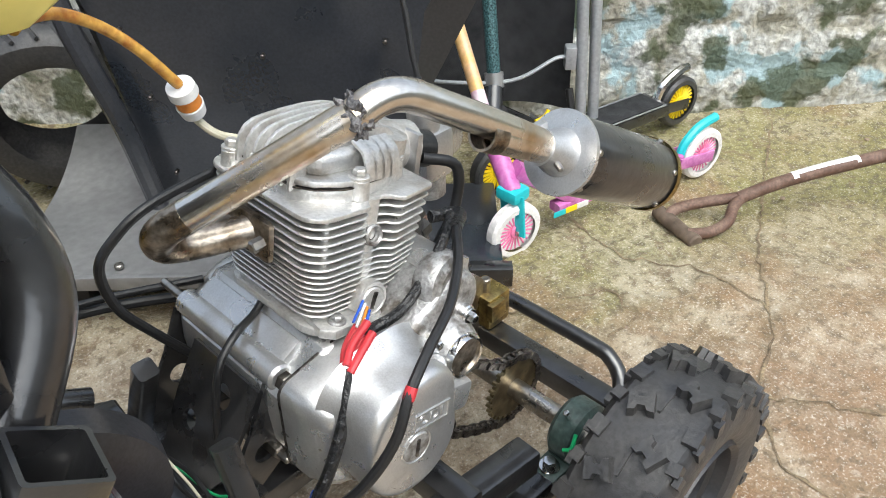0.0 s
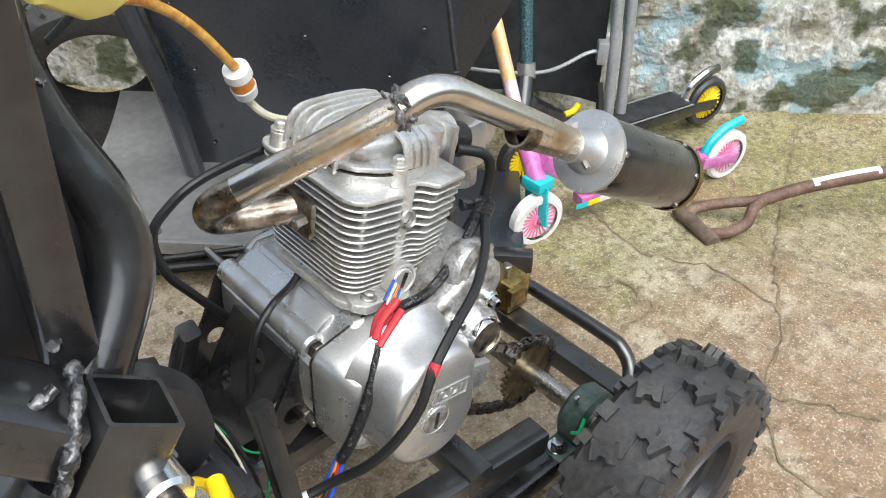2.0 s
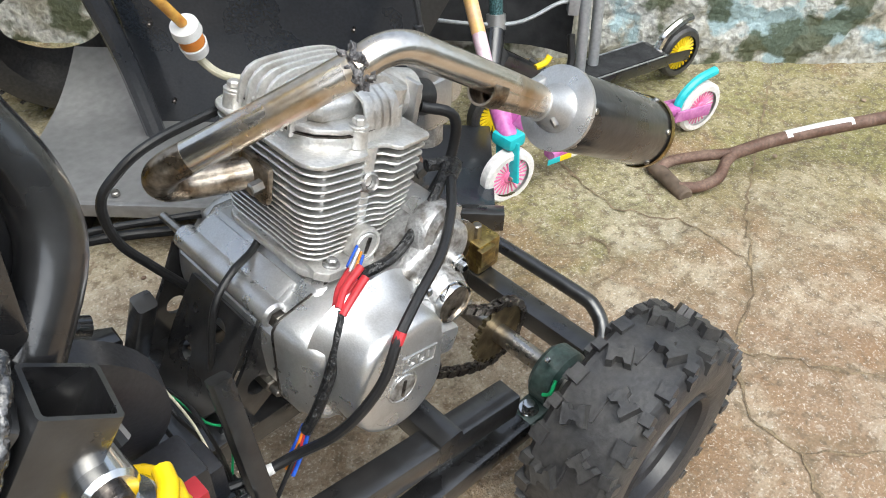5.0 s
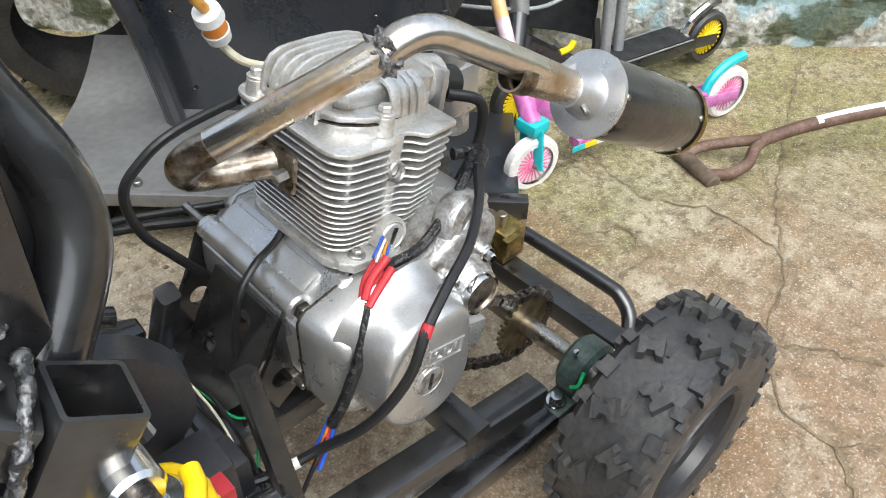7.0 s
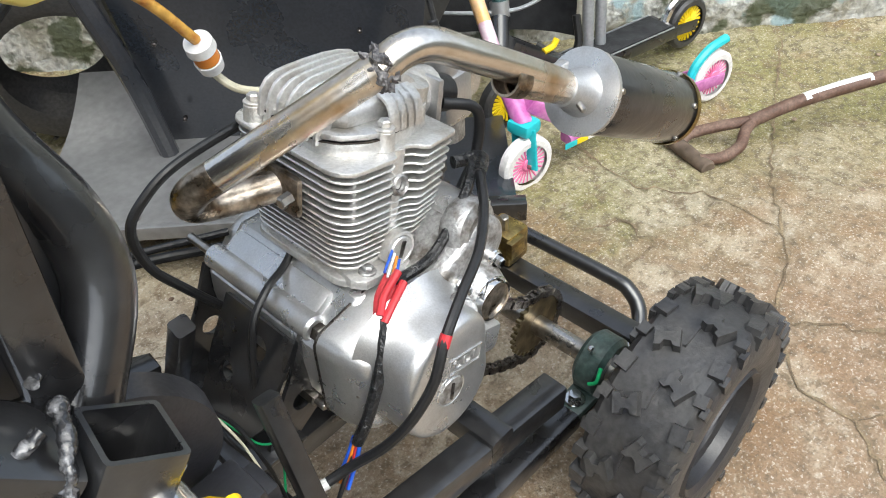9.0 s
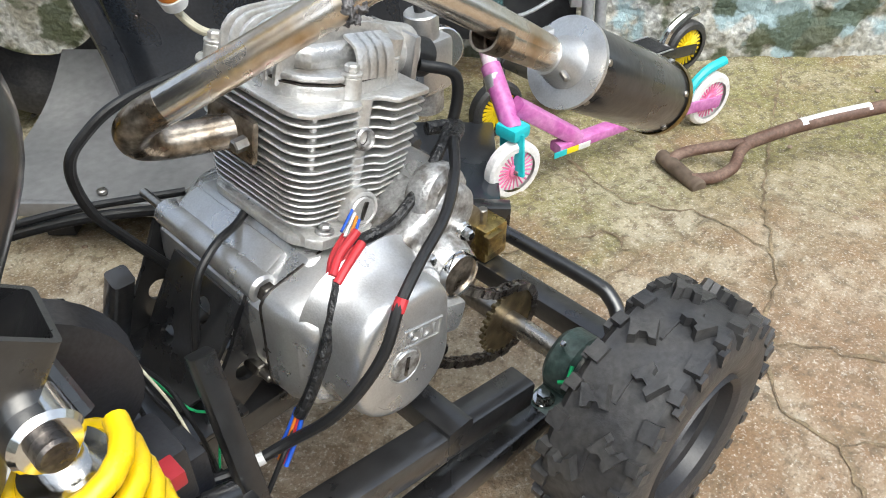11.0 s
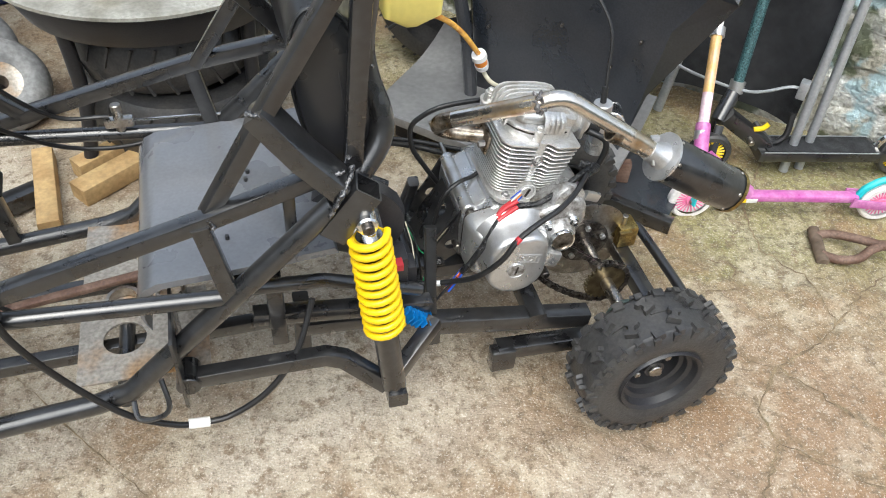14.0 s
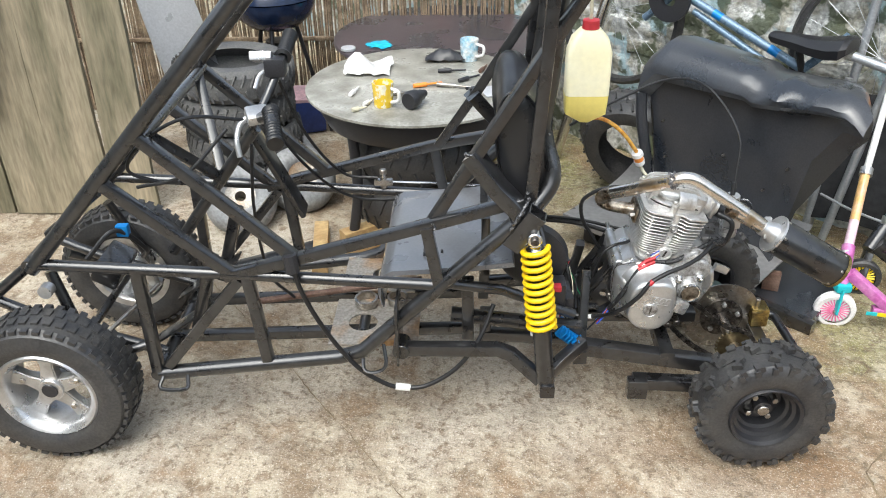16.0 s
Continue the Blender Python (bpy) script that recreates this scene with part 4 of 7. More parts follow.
# ---------- seat ----------
def seat_board():
    xs = [(-0.800, 0.375), (-0.806, 0.40), (-0.804, 0.43), (-0.792, 0.452), (-0.77, 0.463), (-0.70, 0.468), (-0.60, 0.475), (-0.50, 0.487)]
    ys = np.linspace(0.135, 0.525, 9)
    return thicken([[(x, y, z - 0.010 * math.cos((y - MID) / 0.195 * 1.3)) for y in ys] for x, z in xs], (0.006, 0, -0.012))


seat = part("seat", seat_board(), SEATM, kart, "black sheet seat base with a rolled front edge")
back = bmesh.new()
NB = 44


def pad_point(a, hx, hz):
    """A point of the pad's side outline: rounded top, flatter foot, leaning back."""
    ca, sa = math.cos(a), math.sin(a)
    x = math.copysign(abs(ca) ** 0.8, ca) * hx * (1.0 - 0.18 * max(0, sa))
    z = math.copysign(abs(sa) ** 0.75, sa) * hz
    return (-0.484 + x - 0.14 * z, 0.738 + z)


def pad_ring(y, hx, hz, hollow=0.0):
    out = []
    for i in range(NB):
        x, z = pad_point(2 * math.pi * i / NB, hx, hz)
        out.append(back.verts.new((x + hollow * max(0, 1 - abs(z - 0.738) / hz), y, z)))
    return out


rings = [pad_ring(0.164, 0.022, 0.085), pad_ring(0.165, 0.040, 0.108), pad_ring(0.171, 0.050, 0.120), pad_ring(0.186, 0.056, 0.128), pad_ring(0.25, 0.058, 0.134, 0.012), pad_ring(0.32, 0.058, 0.140, 0.016), pad_ring(0.39, 0.058, 0.138, 0.012), pad_ring(0.442, 0.056, 0.131), pad_ring(0.458, 0.050, 0.122), pad_ring(0.464, 0.036, 0.10)]
for a, b in zip(rings, rings[1:]):
    for i in range(NB):
        back.faces.new((a[i], a[(i + 1) % NB], b[(i + 1) % NB], b[i]))
back.faces.new(rings[0][::-1])
back.faces.new(rings[-1])
sb = part("backrest", back, VINYL, kart, "padded black vinyl backrest")
for y in (0.178, 0.450):
    pip = [(x, y, z) for x, z in (pad_point(2 * math.pi * i / 60, 0.0545, 0.1265) for i in range(60))]
    part("piping", sweep(bmesh.new(), pip, circle(0.0028, 6), closed=True), VINYL, sb)
part("seam", tube([(-0.462, 0.168, 0.625), (-0.470, 0.166, 0.70), (-0.480, 0.168, 0.80), (-0.490, 0.20, 0.868)], 0.0018, 6, 4), BLKPLAST, sb)
part("headrest_hook", tube([(-0.45, 0.25, 0.56), (-0.43, 0.23, 0.50), (-0.42, 0.2, 0.45)], 0.01, 10, 3), BLACK, kart)
part("plastic_drum", lathe([(-0.02, 0), (-0.02, 0.07), (-0.012, 0.085), (0.012, 0.085), (0.02, 0.07), (0.02, 0)], (-0.447, 0.26, 0.430), (0.25, 1, 0.1), 36), BLKPLAST, kart, "round black plastic drum behind the seat")
for x, y in ((-0.70, 0.2), (-0.70, 0.215), (-0.66, 0.21), (-0.62, 0.35), (-0.615, 0.37)):
    part("rivet_hole", cyl((x, y, 0.462), (x, y, 0.4715), 0.0035, seg=10, ch=0.0003), BLKPLAST, seat)

# floor plates with round cut-outs
def holed_plate(x0, x1, y0, y1, z, hx, hy, hr, t=0.004, tilt=0.0):
    bm = bmesh.new()
    n = 32
    inner, outer = [], []
    for i in range(n):
        a = 2 * math.pi * i / n + math.pi / 4
        ca, sa = math.cos(a), math.sin(a)
        inner.append((hx + hr * ca, hy + hr * sa))
        k = 1 / max(abs(ca), abs(sa))
        px, py = ca * k, sa * k
        outer.append((x0 + (x1 - x0) * (px + 1) / 2, y0 + (y1 - y0) * (py + 1) / 2))
    for zz in (z, z - t):
        ring = [[bm.verts.new((x, y, zz + tilt * (x - x0))) for x, y in r] for r in (inner, outer)]
        for i in range(n):
            bm.faces.new((ring[0][i], ring[0][(i + 1) % n], ring[1][(i + 1) % n], ring[1][i]))
        if zz == z:
            top = ring
    for k in (0, 1):
        for i in range(n):
            bm.faces.new((top[k][i], top[k][(i + 1) % n], ring[k][(i + 1) % n], ring[k][i]))
    return bm


fp = part("floor_plate", holed_plate(-0.935, -0.72, 0.135, 0.325, 0.252, -0.86, 0.225, 0.036), RUSTPL, kart, "bare steel plate with orange rust and a round hole", shade=False)
part("floor_plate", holed_plate(-0.935, -0.74, 0.36, 0.53, 0.252, -0.83, 0.445, 0.03), RUSTPL, kart, "bare steel plate with orange rust and a round hole", shade=False)
part("floor_plate", box(-0.76, 0.115, 0.33, 0.006, 0.12, 0.16, 0.002), BLACK, kart)
part("cup_ring", lathe([(0, 0.024), (0, 0.03), (0.02, 0.03), (0.02, 0.024), (0, 0.024)], (-0.86, 0.30, 0.254), (0, 0, 1), 24), STEEL, kart, "bare steel pipe ring")
part("cup_ring", lathe([(0, 0.022), (0, 0.027), (0.018, 0.027), (0.018, 0.022), (0, 0.022)], (-0.78, 0.31, 0.254), (0, 0, 1), 24), STEEL, kart, "bare steel pipe ring")
part("pedal_lever", beam((-1.15, 0.33, 0.24), (-0.72, 0.345, 0.30), 0.018, 0.012), RUST, kart, "rusty flat lever")
part("side_loop", tube([(-0.846, 0.095, 0.248), (-0.840, 0.068, 0.228), (-0.812, 0.064, 0.226), (-0.790, 0.068, 0.244), (-0.796, 0.095, 0.285)], 0.0045, 8, 4), BLACK, kart)
part("side_loop", tube([(-1.33, 0.085, 0.19), (-1.33, 0.06, 0.175), (-1.27, 0.06, 0.175), (-1.27, 0.085, 0.195)], 0.005, 8, 4), BLACK, kart)

# ---------- steering ----------
col = part("steering_column", tube([(-1.34, MID, 0.40), (-1.08, MID - 0.02, 0.74)], 0.014, 14), BLACK, kart)
part("column_brace", beam((-1.26, 0.14, 0.79), (-1.18, MID, 0.60), 0.024), BLACK, kart)
part("column_brace", beam((-1.26, 0.50, 0.79), (-1.18, MID, 0.60), 0.024), BLACK, kart)
part("column_plate", beam((-1.02, 0.42, 0.46), (-1.10, 0.34, 0.72), 0.05, 0.014), BLACK, kart)
bar = part("handlebar", tube([(-0.985, 0.085, 0.80), (-1.005, 0.16, 0.825), (-1.06, 0.24, 0.78), (-1.08, 0.30, 0.75), (-1.06, 0.36, 0.79), (-1.03, 0.43, 0.86), (-1.03, 0.50, 0.885)], 0.011, 14, 5), BLACK, kart, "black tubular handlebar")


def grip(p, d):
    p, d = Vector(p), Vector(d).normalized()
    prof = [(0, 0), (0, 0.017), (0.004, 0.019)]
    for i in range(10):
        prof += [(0.008 + i * 0.009, 0.0175), (0.0135 + i * 0.009, 0.0155)]
    prof += [(0.1, 0.019), (0.106, 0.02), (0.11, 0.012)]
    return lathe(prof, p, d, 20)


part("grip", grip((-0.98, 0.075, 0.797), (-0.26, 1, 0.30)), WIRE, bar, "ribbed black rubber grip")
part("grip", grip((-1.025, 0.515, 0.888), (0, -1, -0.2)), WIRE, bar, "ribbed black rubber grip")
part("brake_perch", box(-1.05, 0.225, 0.80, 0.05, 0.045, 0.024, 0.008, pose(0, 0, 0, 20, 0, 25)), ALU, bar, "silver brake lever clamp")
part("brake_lever", tube([(-1.06, 0.235, 0.80), (-1.085, 0.21, 0.785), (-1.092, 0.19, 0.755), (-1.088, 0.18, 0.722)], 0.0065, 10, 5), ALU, bar, "silver brake lever")
part("throttle_housing", box(-1.04, 0.40, 0.85, 0.05, 0.05, 0.045, 0.01), BLKPLAST, bar)
part("reservoir", box(-1.072, 0.41, 0.868, 0.052, 0.045, 0.022, 0.005, pose(0, 0, 0, -25, 0, 0)), ALU, bar, "silver brake fluid reservoir")
part("lever", tube([(-1.05, 0.40, 0.845), (-1.075, 0.38, 0.835), (-1.085, 0.36, 0.81)], 0.005, 8, 4), ALU, bar)
for i, pts in enumerate((
    [(-1.07, 0.22, 0.79), (-1.18, 0.16, 0.82), (-1.27, 0.13, 0.78), (-1.31, 0.12, 0.72), (-1.25, 0.14, 0.68)],
    [(-1.12, 0.22, 0.77), (-1.20, 0.14, 0.70), (-1.30, 0.12, 0.68)],
    [(-1.05, 0.40, 0.85), (-1.0, 0.45, 0.66), (-0.93, 0.52, 0.52), (-0.84, 0.53, 0.50)],
    [(-1.05, 0.30, 0.76), (-1.0, 0.40, 0.60), (-0.93, 0.50, 0.47), (-0.83, 0.52, 0.44), (-0.72, 0.52, 0.46)],
    [(-1.08, 0.25, 0.72), (-1.1, 0.26, 0.55), (-1.1, 0.3, 0.35), (-1.05, 0.32, 0.26)],
)):
    part("control_cable", tube(pts, 0.004, 8, 8), WIRE, kart)
tee = part("brake_tee", box(-0.825, 0.53, 0.488, 0.05, 0.018, 0.018, 0.004), STEEL, kart, "bare metal brake tee fitting")
part("tee_port", cyl((-0.825, 0.53, 0.47), (-0.825, 0.53, 0.525), 0.009, seg=12), STEEL, tee)
part("brake_pipe", tube([(-0.80, 0.53, 0.488), (-0.7, 0.535, 0.482), (-0.55, 0.54, 0.47)], 0.003, 8, 4), CHROME, tee, "bare metal brake pipe")
# front hub clutter
part("steering_box", box(-1.50, 0.32, 0.36, 0.07, 0.12, 0.06, 0.01, pose(0, 0, 0, 0, 30, 0)), BLACK, kart)
part("fluid_hose", tube([(-1.50, 0.2, 0.45), (-1.44, 0.25, 0.50), (-1.40, 0.3, 0.42), (-1.44, 0.36, 0.36)], 0.006, 8, 6), WIRE, kart)
part("blue_fitting", box(-1.43, 0.27, 0.49, 0.03, 0.02, 0.03, 0.004), BLUE, kart, "small blue plastic connector")
# ---------- engine ----------
case = [(-0.244, 0.300), (-0.246, 0.340), (-0.243, 0.368), (-0.230, 0.378), (-0.207, 0.388), (-0.192, 0.402), (-0.10, 0.396), (-0.035, 0.388), (-0.005, 0.376), (0.0, 0.34), (-0.03, 0.285), (-0.09, 0.258), (-0.19, 0.256), (-0.235, 0.275)]
engine = part("engine", prism(case, 0.195, along_y(0, 0.262, 0), 0.012, seg=3), ALU, kart, "silver cast aluminium motorbike crankcase")


def disc_outline(cx, cz, r, n=36):
    return [(cx + r * math.cos(2 * math.pi * i / n), cz + r * math.sin(2 * math.pi * i / n)) for i in range(n)]


def hull(points):
    pts = sorted(set((round(x, 5), round(y, 5)) for x, y in points))
    def half(seq):
        out = []
        for p in seq:
            while len(out) > 1 and (out[-1][0] - out[-2][0]) * (p[1] - out[-2][1]) - (out[-1][1] - out[-2][1]) * (p[0] - out[-2][0]) <= 0:
                out.pop()
            out.append(p)
        return out[:-1]
    return half(pts) + half(pts[::-1])


def around(outline, n=72):
    """Resamples a convex outline at even angles about its middle."""
    cx, cz = sum(p[0] for p in outline) / len(outline), sum(p[1] for p in outline) / len(outline)
    out = []
    for k in range(n):
        a = 2 * math.pi * k / n
        dx, dz = math.cos(a), math.sin(a)
        best = 0.0
        for (x0, z0), (x1, z1) in zip(outline, outline[1:] + outline[:1]):
            ex, ez = x1 - x0, z1 - z0
            den = dx * ez - dz * ex
            if abs(den) < 1e-9:
                continue
            t = ((x0 - cx) * ez - (z0 - cz) * ex) / den
            q = ((x0 - cx) * dz - (z0 - cz) * dx) / den
            if t > 0 and -1e-6 <= q <= 1 + 1e-6:
                best = max(best, t)
        out.append((dx, dz, best))
    return (cx, cz), out


def cast_cover(outline, levels):
    """A cast lid: the outline carried through levels of (y, inset), closed at the near end."""
    (cx, cz), rays = around(outline)
    bm = bmesh.new()
    rings = [[bm.verts.new((cx + dx * (r - d), y, cz + dz * (r - d))) for dx, dz, r in rays] for y, d in levels]
    n = len(rays)
    for p, q in zip(rings, rings[1:]):
        for i in range(n):
            bm.faces.new((p[i], p[(i + 1) % n], q[(i + 1) % n], q[i]))
    bm.faces.new(rings[0][::-1])
    bm.faces.new(rings[-1])
    return bm


lo_cover = hull(disc_outline(-0.163, 0.322, 0.068) + disc_outline(-0.229, 0.374, 0.016) + disc_outline(-0.229, 0.292, 0.018) + disc_outline(-0.105, 0.378, 0.018) + disc_outline(-0.150, 0.392, 0.014))
part("lower_side_cover", cast_cover(lo_cover, [(0.272, 0.0), (0.246, 0.001), (0.240, 0.004), (0.226, 0.008), (0.218, 0.014), (0.214, 0.022)]), ALU, engine)
bm = cast_cover(lo_cover, [(0.2745, -0.0012), (0.2722, -0.0012)])
part("gasket_seam", bm, DARKSTEEL, engine, "thin dark gasket line")
cover = hull(disc_outline(-0.169, 0.322, 0.057) + disc_outline(-0.182, 0.362, 0.041) + disc_outline(-0.148, 0.368, 0.036))
cov = part("generator_cover", cast_cover(cover, [(0.232, -0.016), (0.218, -0.006), (0.204, -0.001), (0.184, 0.001), (0.177, 0.003), (0.173, 0.007), (0.1715, 0.013)]), ALU, engine, "smooth silver generator cover with scratches")
part("inspection_cap", lathe([(0.0, 0), (0.0, 0.0150), (0.0018, 0.0165), (0.006, 0.0165)], (-0.172, 0.1695, 0.329), (0, 1, 0), 32), ALUDIRTY, cov, "slotted round inspection cap")
part("cap_rim", lathe([(0.0, 0.0168), (-0.001, 0.0178), (0.0, 0.0192), (0.004, 0.0195)], (-0.172, 0.1710, 0.329), (0, 1, 0), 32), ALU, cov)
part("cap_slot", box(-0.172, 0.1688, 0.329, 0.003, 0.002, 0.020, 0.0004, pose(0, 0, 0, 0, 12, 0)), DARKSTEEL, cov)
BADGE = Matrix.Translation((-0.155, 0, 0.335)) @ Matrix.Rotation(radians(12), 4, "Y") @ Matrix.Translation((0.155, 0, -0.335))
bm = sweep(bmesh.new(), [(-0.177, 0.171, 0.345), (-0.133, 0.171, 0.345), (-0.133, 0.171, 0.363), (-0.177, 0.171, 0.363)], rrect(0.0022, 0.003, 0.0005), closed=True)
bm.transform(BADGE)
part("badge_frame", bm, ALU, cov)
txt = bpy.data.curves.new("badge_text", "FONT")
txt.body, txt.size, txt.extrude, txt.align_x, txt.align_y = "CDI", 0.0165, 0.0012, "CENTER", "CENTER"
txt.space_character = 1.25
tob = bpy.data.objects.new("badge_text", txt)
tme = bpy.data.meshes.new_from_object(tob)
bpy.data.objects.remove(tob)
tme.transform(BADGE @ Matrix.Translation((-0.155, 0.1712, 0.354)) @ Matrix.Rotation(radians(90), 4, "X"))
tme.materials.append(ALU)
part("badge_text", tme, ALU, cov)
part("timing_cap", lathe([(0, 0), (0, 0.010), (0.002, 0.012), (0.008, 0.012)], (-0.128, 0.186, 0.392), (0.1, 0.75, -0.65), 24), ALUDIRTY, cov)
for pts in ([(-0.212, 0.176, 0.378), (-0.207, 0.1735, 0.366), (-0.203, 0.1725, 0.358), (-0.206, 0.1725, 0.350), (-0.203, 0.1722, 0.343)], [(-0.203, 0.1725, 0.358), (-0.197, 0.172, 0.364), (-0.193, 0.172, 0.372)], [(-0.205, 0.172, 0.30), (-0.197, 0.172, 0.290), (-0.185, 0.172, 0.284)], [(-0.206, 0.1722, 0.32), (-0.210, 0.1735, 0.305)]):
    part("cover_scratch", tube(pts, 0.0006, 5, 4), DARKSTEEL, cov)
part("timing_cap", lathe([(0, 0), (0, 0.010), (0.002, 0.012), (0.008, 0.012)], (-0.128, 0.193, 0.396), (0.1, 0.75, -0.65), 24), ALUDIRTY, cov)
part("timing_slot", box(-0.128, 0.1925, 0.3962, 0.014, 0.003, 0.003, 0.0004, pose(0, 0, 0, 40, 0, 0)), DARKSTEEL, cov)
part("case_lug", box(-0.096, 0.204, 0.322, 0.034, 0.034, 0.034, 0.007, pose(0, 0, 0, 0, 20, 0)), ALU, engine)
part("case_far_cover", prism(hull(disc_outline(-0.15, 0.310, 0.066) + disc_outline(-0.195, 0.325, 0.024) + disc_outline(-0.06, 0.33, 0.05)), 0.052, along_y(0, 0.448, 0), 0.012, seg=3), ALU, engine)
part("case_front_boss", cyl((-0.230, 0.288, 0.379), (-0.230, 0.455, 0.379), 0.0140, seg=24, ch=0.003), ALU, engine)
part("case_web", box(-0.212, 0.37, 0.384, 0.04, 0.15, 0.02, 0.006, pose(0, 0, 0, 0, -28, 0)), ALU, engine)
mb = part("mount_bolt", cyl((-0.230, 0.262, 0.379), (-0.230, 0.50, 0.379), 0.0048, seg=12), STEEL, engine, "threaded steel mounting bolt")
part("mount_nut", cyl((-0.230, 0.277, 0.379), (-0.230, 0.287, 0.379), 0.0100, seg=6), DARKSTEEL, mb)
bm = cyl((-0.247, 0.288, 0.288), (-0.247, 0.31, 0.288), 0.0075, seg=6)
cyl((-0.247, 0.274, 0.288), (-0.247, 0.29, 0.288), 0.0045, seg=10, bm=bm)
part("case_bolt", bm, STEEL, engine)
for x, z in ((-0.234, 0.335), (-0.11, 0.262), (-0.155, 0.252), (-0.205, 0.272)):
    part("case_bolt", cyl((x, 0.226, z), (x, 0.240, z), 0.0055, seg=6), STEEL, engine)
part("drain_boss", cyl((-0.14, 0.30, 0.245), (-0.14, 0.30, 0.27), 0.014, seg=6), STEEL, engine)
for x, y, z in ((-0.115, 0.235, 0.258), (-0.095, 0.23, 0.268)):
    part("shift_shaft", cyl((x, y - 0.03, z), (x, y, z), 0.008, seg=14), DARKSTEEL, engine)

# starter cover beside the generator
SX, SY, SZ = -0.077, 0.200, 0.359
st = part("starter_cover", lathe([(0.0, 0.0), (0.0, 0.022), (0.004, 0.026), (0.012, 0.030), (0.03, 0.036), (0.09, 0.039), (0.1, 0.034)], (SX, SY, SZ), (0, 1, 0), 36), ALUDIRTY, engine, "scuffed silver starter cover")
part("cover_ring", lathe([(0.003, 0.0205), (-0.004, 0.0205), (-0.005, 0.0225), (0.0, 0.0250), (0.006, 0.0245)], (SX, SY, SZ), (0, 1, 0), 36), CHROME, st, "polished rim")
part("cover_face", lathe([(-0.002, 0), (-0.002, 0.0205)], (SX, SY, SZ), (0, 1, 0), 30), SCORCH, st, "brown-stained disc face")
part("cover_web", prism(hull(disc_outline(SX - 0.004, SZ + 0.012, 0.030) + disc_outline(-0.058, 0.405, 0.030) + disc_outline(-0.118, 0.385, 0.022)), 0.07, along_y(0, 0.222, 0), 0.010, seg=3), ALUDIRTY, st)
for a in (0.9, 2.35, 4.0):
    p = Vector((SX + 0.037 * math.cos(a), SY + 0.015, SZ + 0.037 * math.sin(a)))
    bm = cyl(p, p + Vector((0, 0.06, 0)), 0.0105, seg=18)
    cyl(p - Vector((0, 0.003, 0)), p, 0.0088, seg=18, ch=0.0006, bm=bm)
    cyl(p - Vector((0, 0.010, 0)), p - Vector((0, 0.002, 0)), 0.0058, seg=6, bm=bm)
    part("cover_bolt", bm, CHROME, st)
part("starter_motor", cyl((-0.052, 0.25, 0.408), (-0.052, 0.42, 0.408), 0.031, seg=32, ch=0.004), ALU, engine, "silver cylindrical starter motor")
part("starter_end", lathe([(0, 0), (0, 0.022), (0.003, 0.026), (0.004, 0.031), (0.010, 0.034), (0.024, 0.034), (0.030, 0.03)], (-0.060, 0.228, 0.420), (-0.15, 1, -0.1), 36), ALUDIRTY, engine)
part("clutch_arm", beam((0.005, 0.30, 0.37), (0.04, 0.31, 0.35), 0.012, 0.02), ALU, engine)

# cylinder with thin fins, leaning back on the crankcase
CX, CY, FOOT = -0.138, 0.350, 0.398
LEANED = Matrix.Translation((CX, 0, FOOT)) @ Matrix.Rotation(radians(12), 4, "Y") @ Matrix.Translation((-CX, 0, -FOOT))


def lean_part(name, bm, material, parent, label=""):
    bm.transform(LEANED)
    return part(name, bm, material, parent, label)


def fin_outline(hx, hy, wavy=1.0, r=0.024):
    """Rounded plate, stepped back where the stud column passes on the near side."""
    pts = []
    for cx, cy, a0, rr in ((hx - r, hy - r, 0, r), (-hx + r, hy - r, 90, r), (-hx + r, -hy + r, 180, r)):
        for i in range(7):
            a = radians(a0 + 90 * i / 6)
            pts.append((CX + cx + rr * math.cos(a), CY + cy + rr * math.sin(a)))
    if wavy:
        k = wavy * 0.014
        for dx, dy in ((-0.016, 0), (-0.010, 0.15), (-0.006, 0.75), (-0.002, 1.0), (0.014, 1.0), (0.020, 0.80), (0.026, 0.25), (0.031, 0.05)):
            pts.append((CX + dx * hx / 0.075, CY - hy + dy * k))
    q = 0.009
    for i in range(5):
        a = radians(280 + 80 * i / 4)
        pts.append((CX + hx - q + q * math.cos(a), CY - hy + 0.016 + q * math.sin(a)))
    return pts


# the barrel's dark colour stands in for shade between the fins
barrel = lean_part("cylinder_barrel", cyl((CX, CY, FOOT), (CX, CY, 0.525), 0.043, seg=32), SHADEALU, engine, "barrel coloured dark for the shade between the fins")
lean_part("cylinder_foot", prism(fin_outline(0.060, 0.074, 0), 0.009, Matrix.Translation((0, 0, FOOT - 0.002)), 0.003), ALUFIN, engine)
lean_part("cylinder_foot", prism(fin_outline(0.052, 0.066, 0), 0.016, Matrix.Translation((0, 0, FOOT + 0.004)), 0.005), ALUFIN, engine)
for i in range(8):
    t = i / 7
    bm = prism(fin_outline(0.0620 + 0.006 * t, 0.071 + 0.006 * t, 0.5 * t), 0.0019, Matrix.Translation((0, 0, 0.4165 + i * 0.0066)), 0.0007, seg=1)
    lean_part("cooling_fin", bm, ALUFIN, engine)
for i in range(6):
    t = i / 5
    bm = prism(fin_outline(0.0700 + 0.005 * t, 0.0775 + 0.004 * t, 0.55 + 0.45 * t), 0.0024, Matrix.Translation((0, 0, 0.4700 + i * 0.0089)), 0.0009, seg=1)
    lean_part("cooling_fin", bm, ALUFIN, engine)
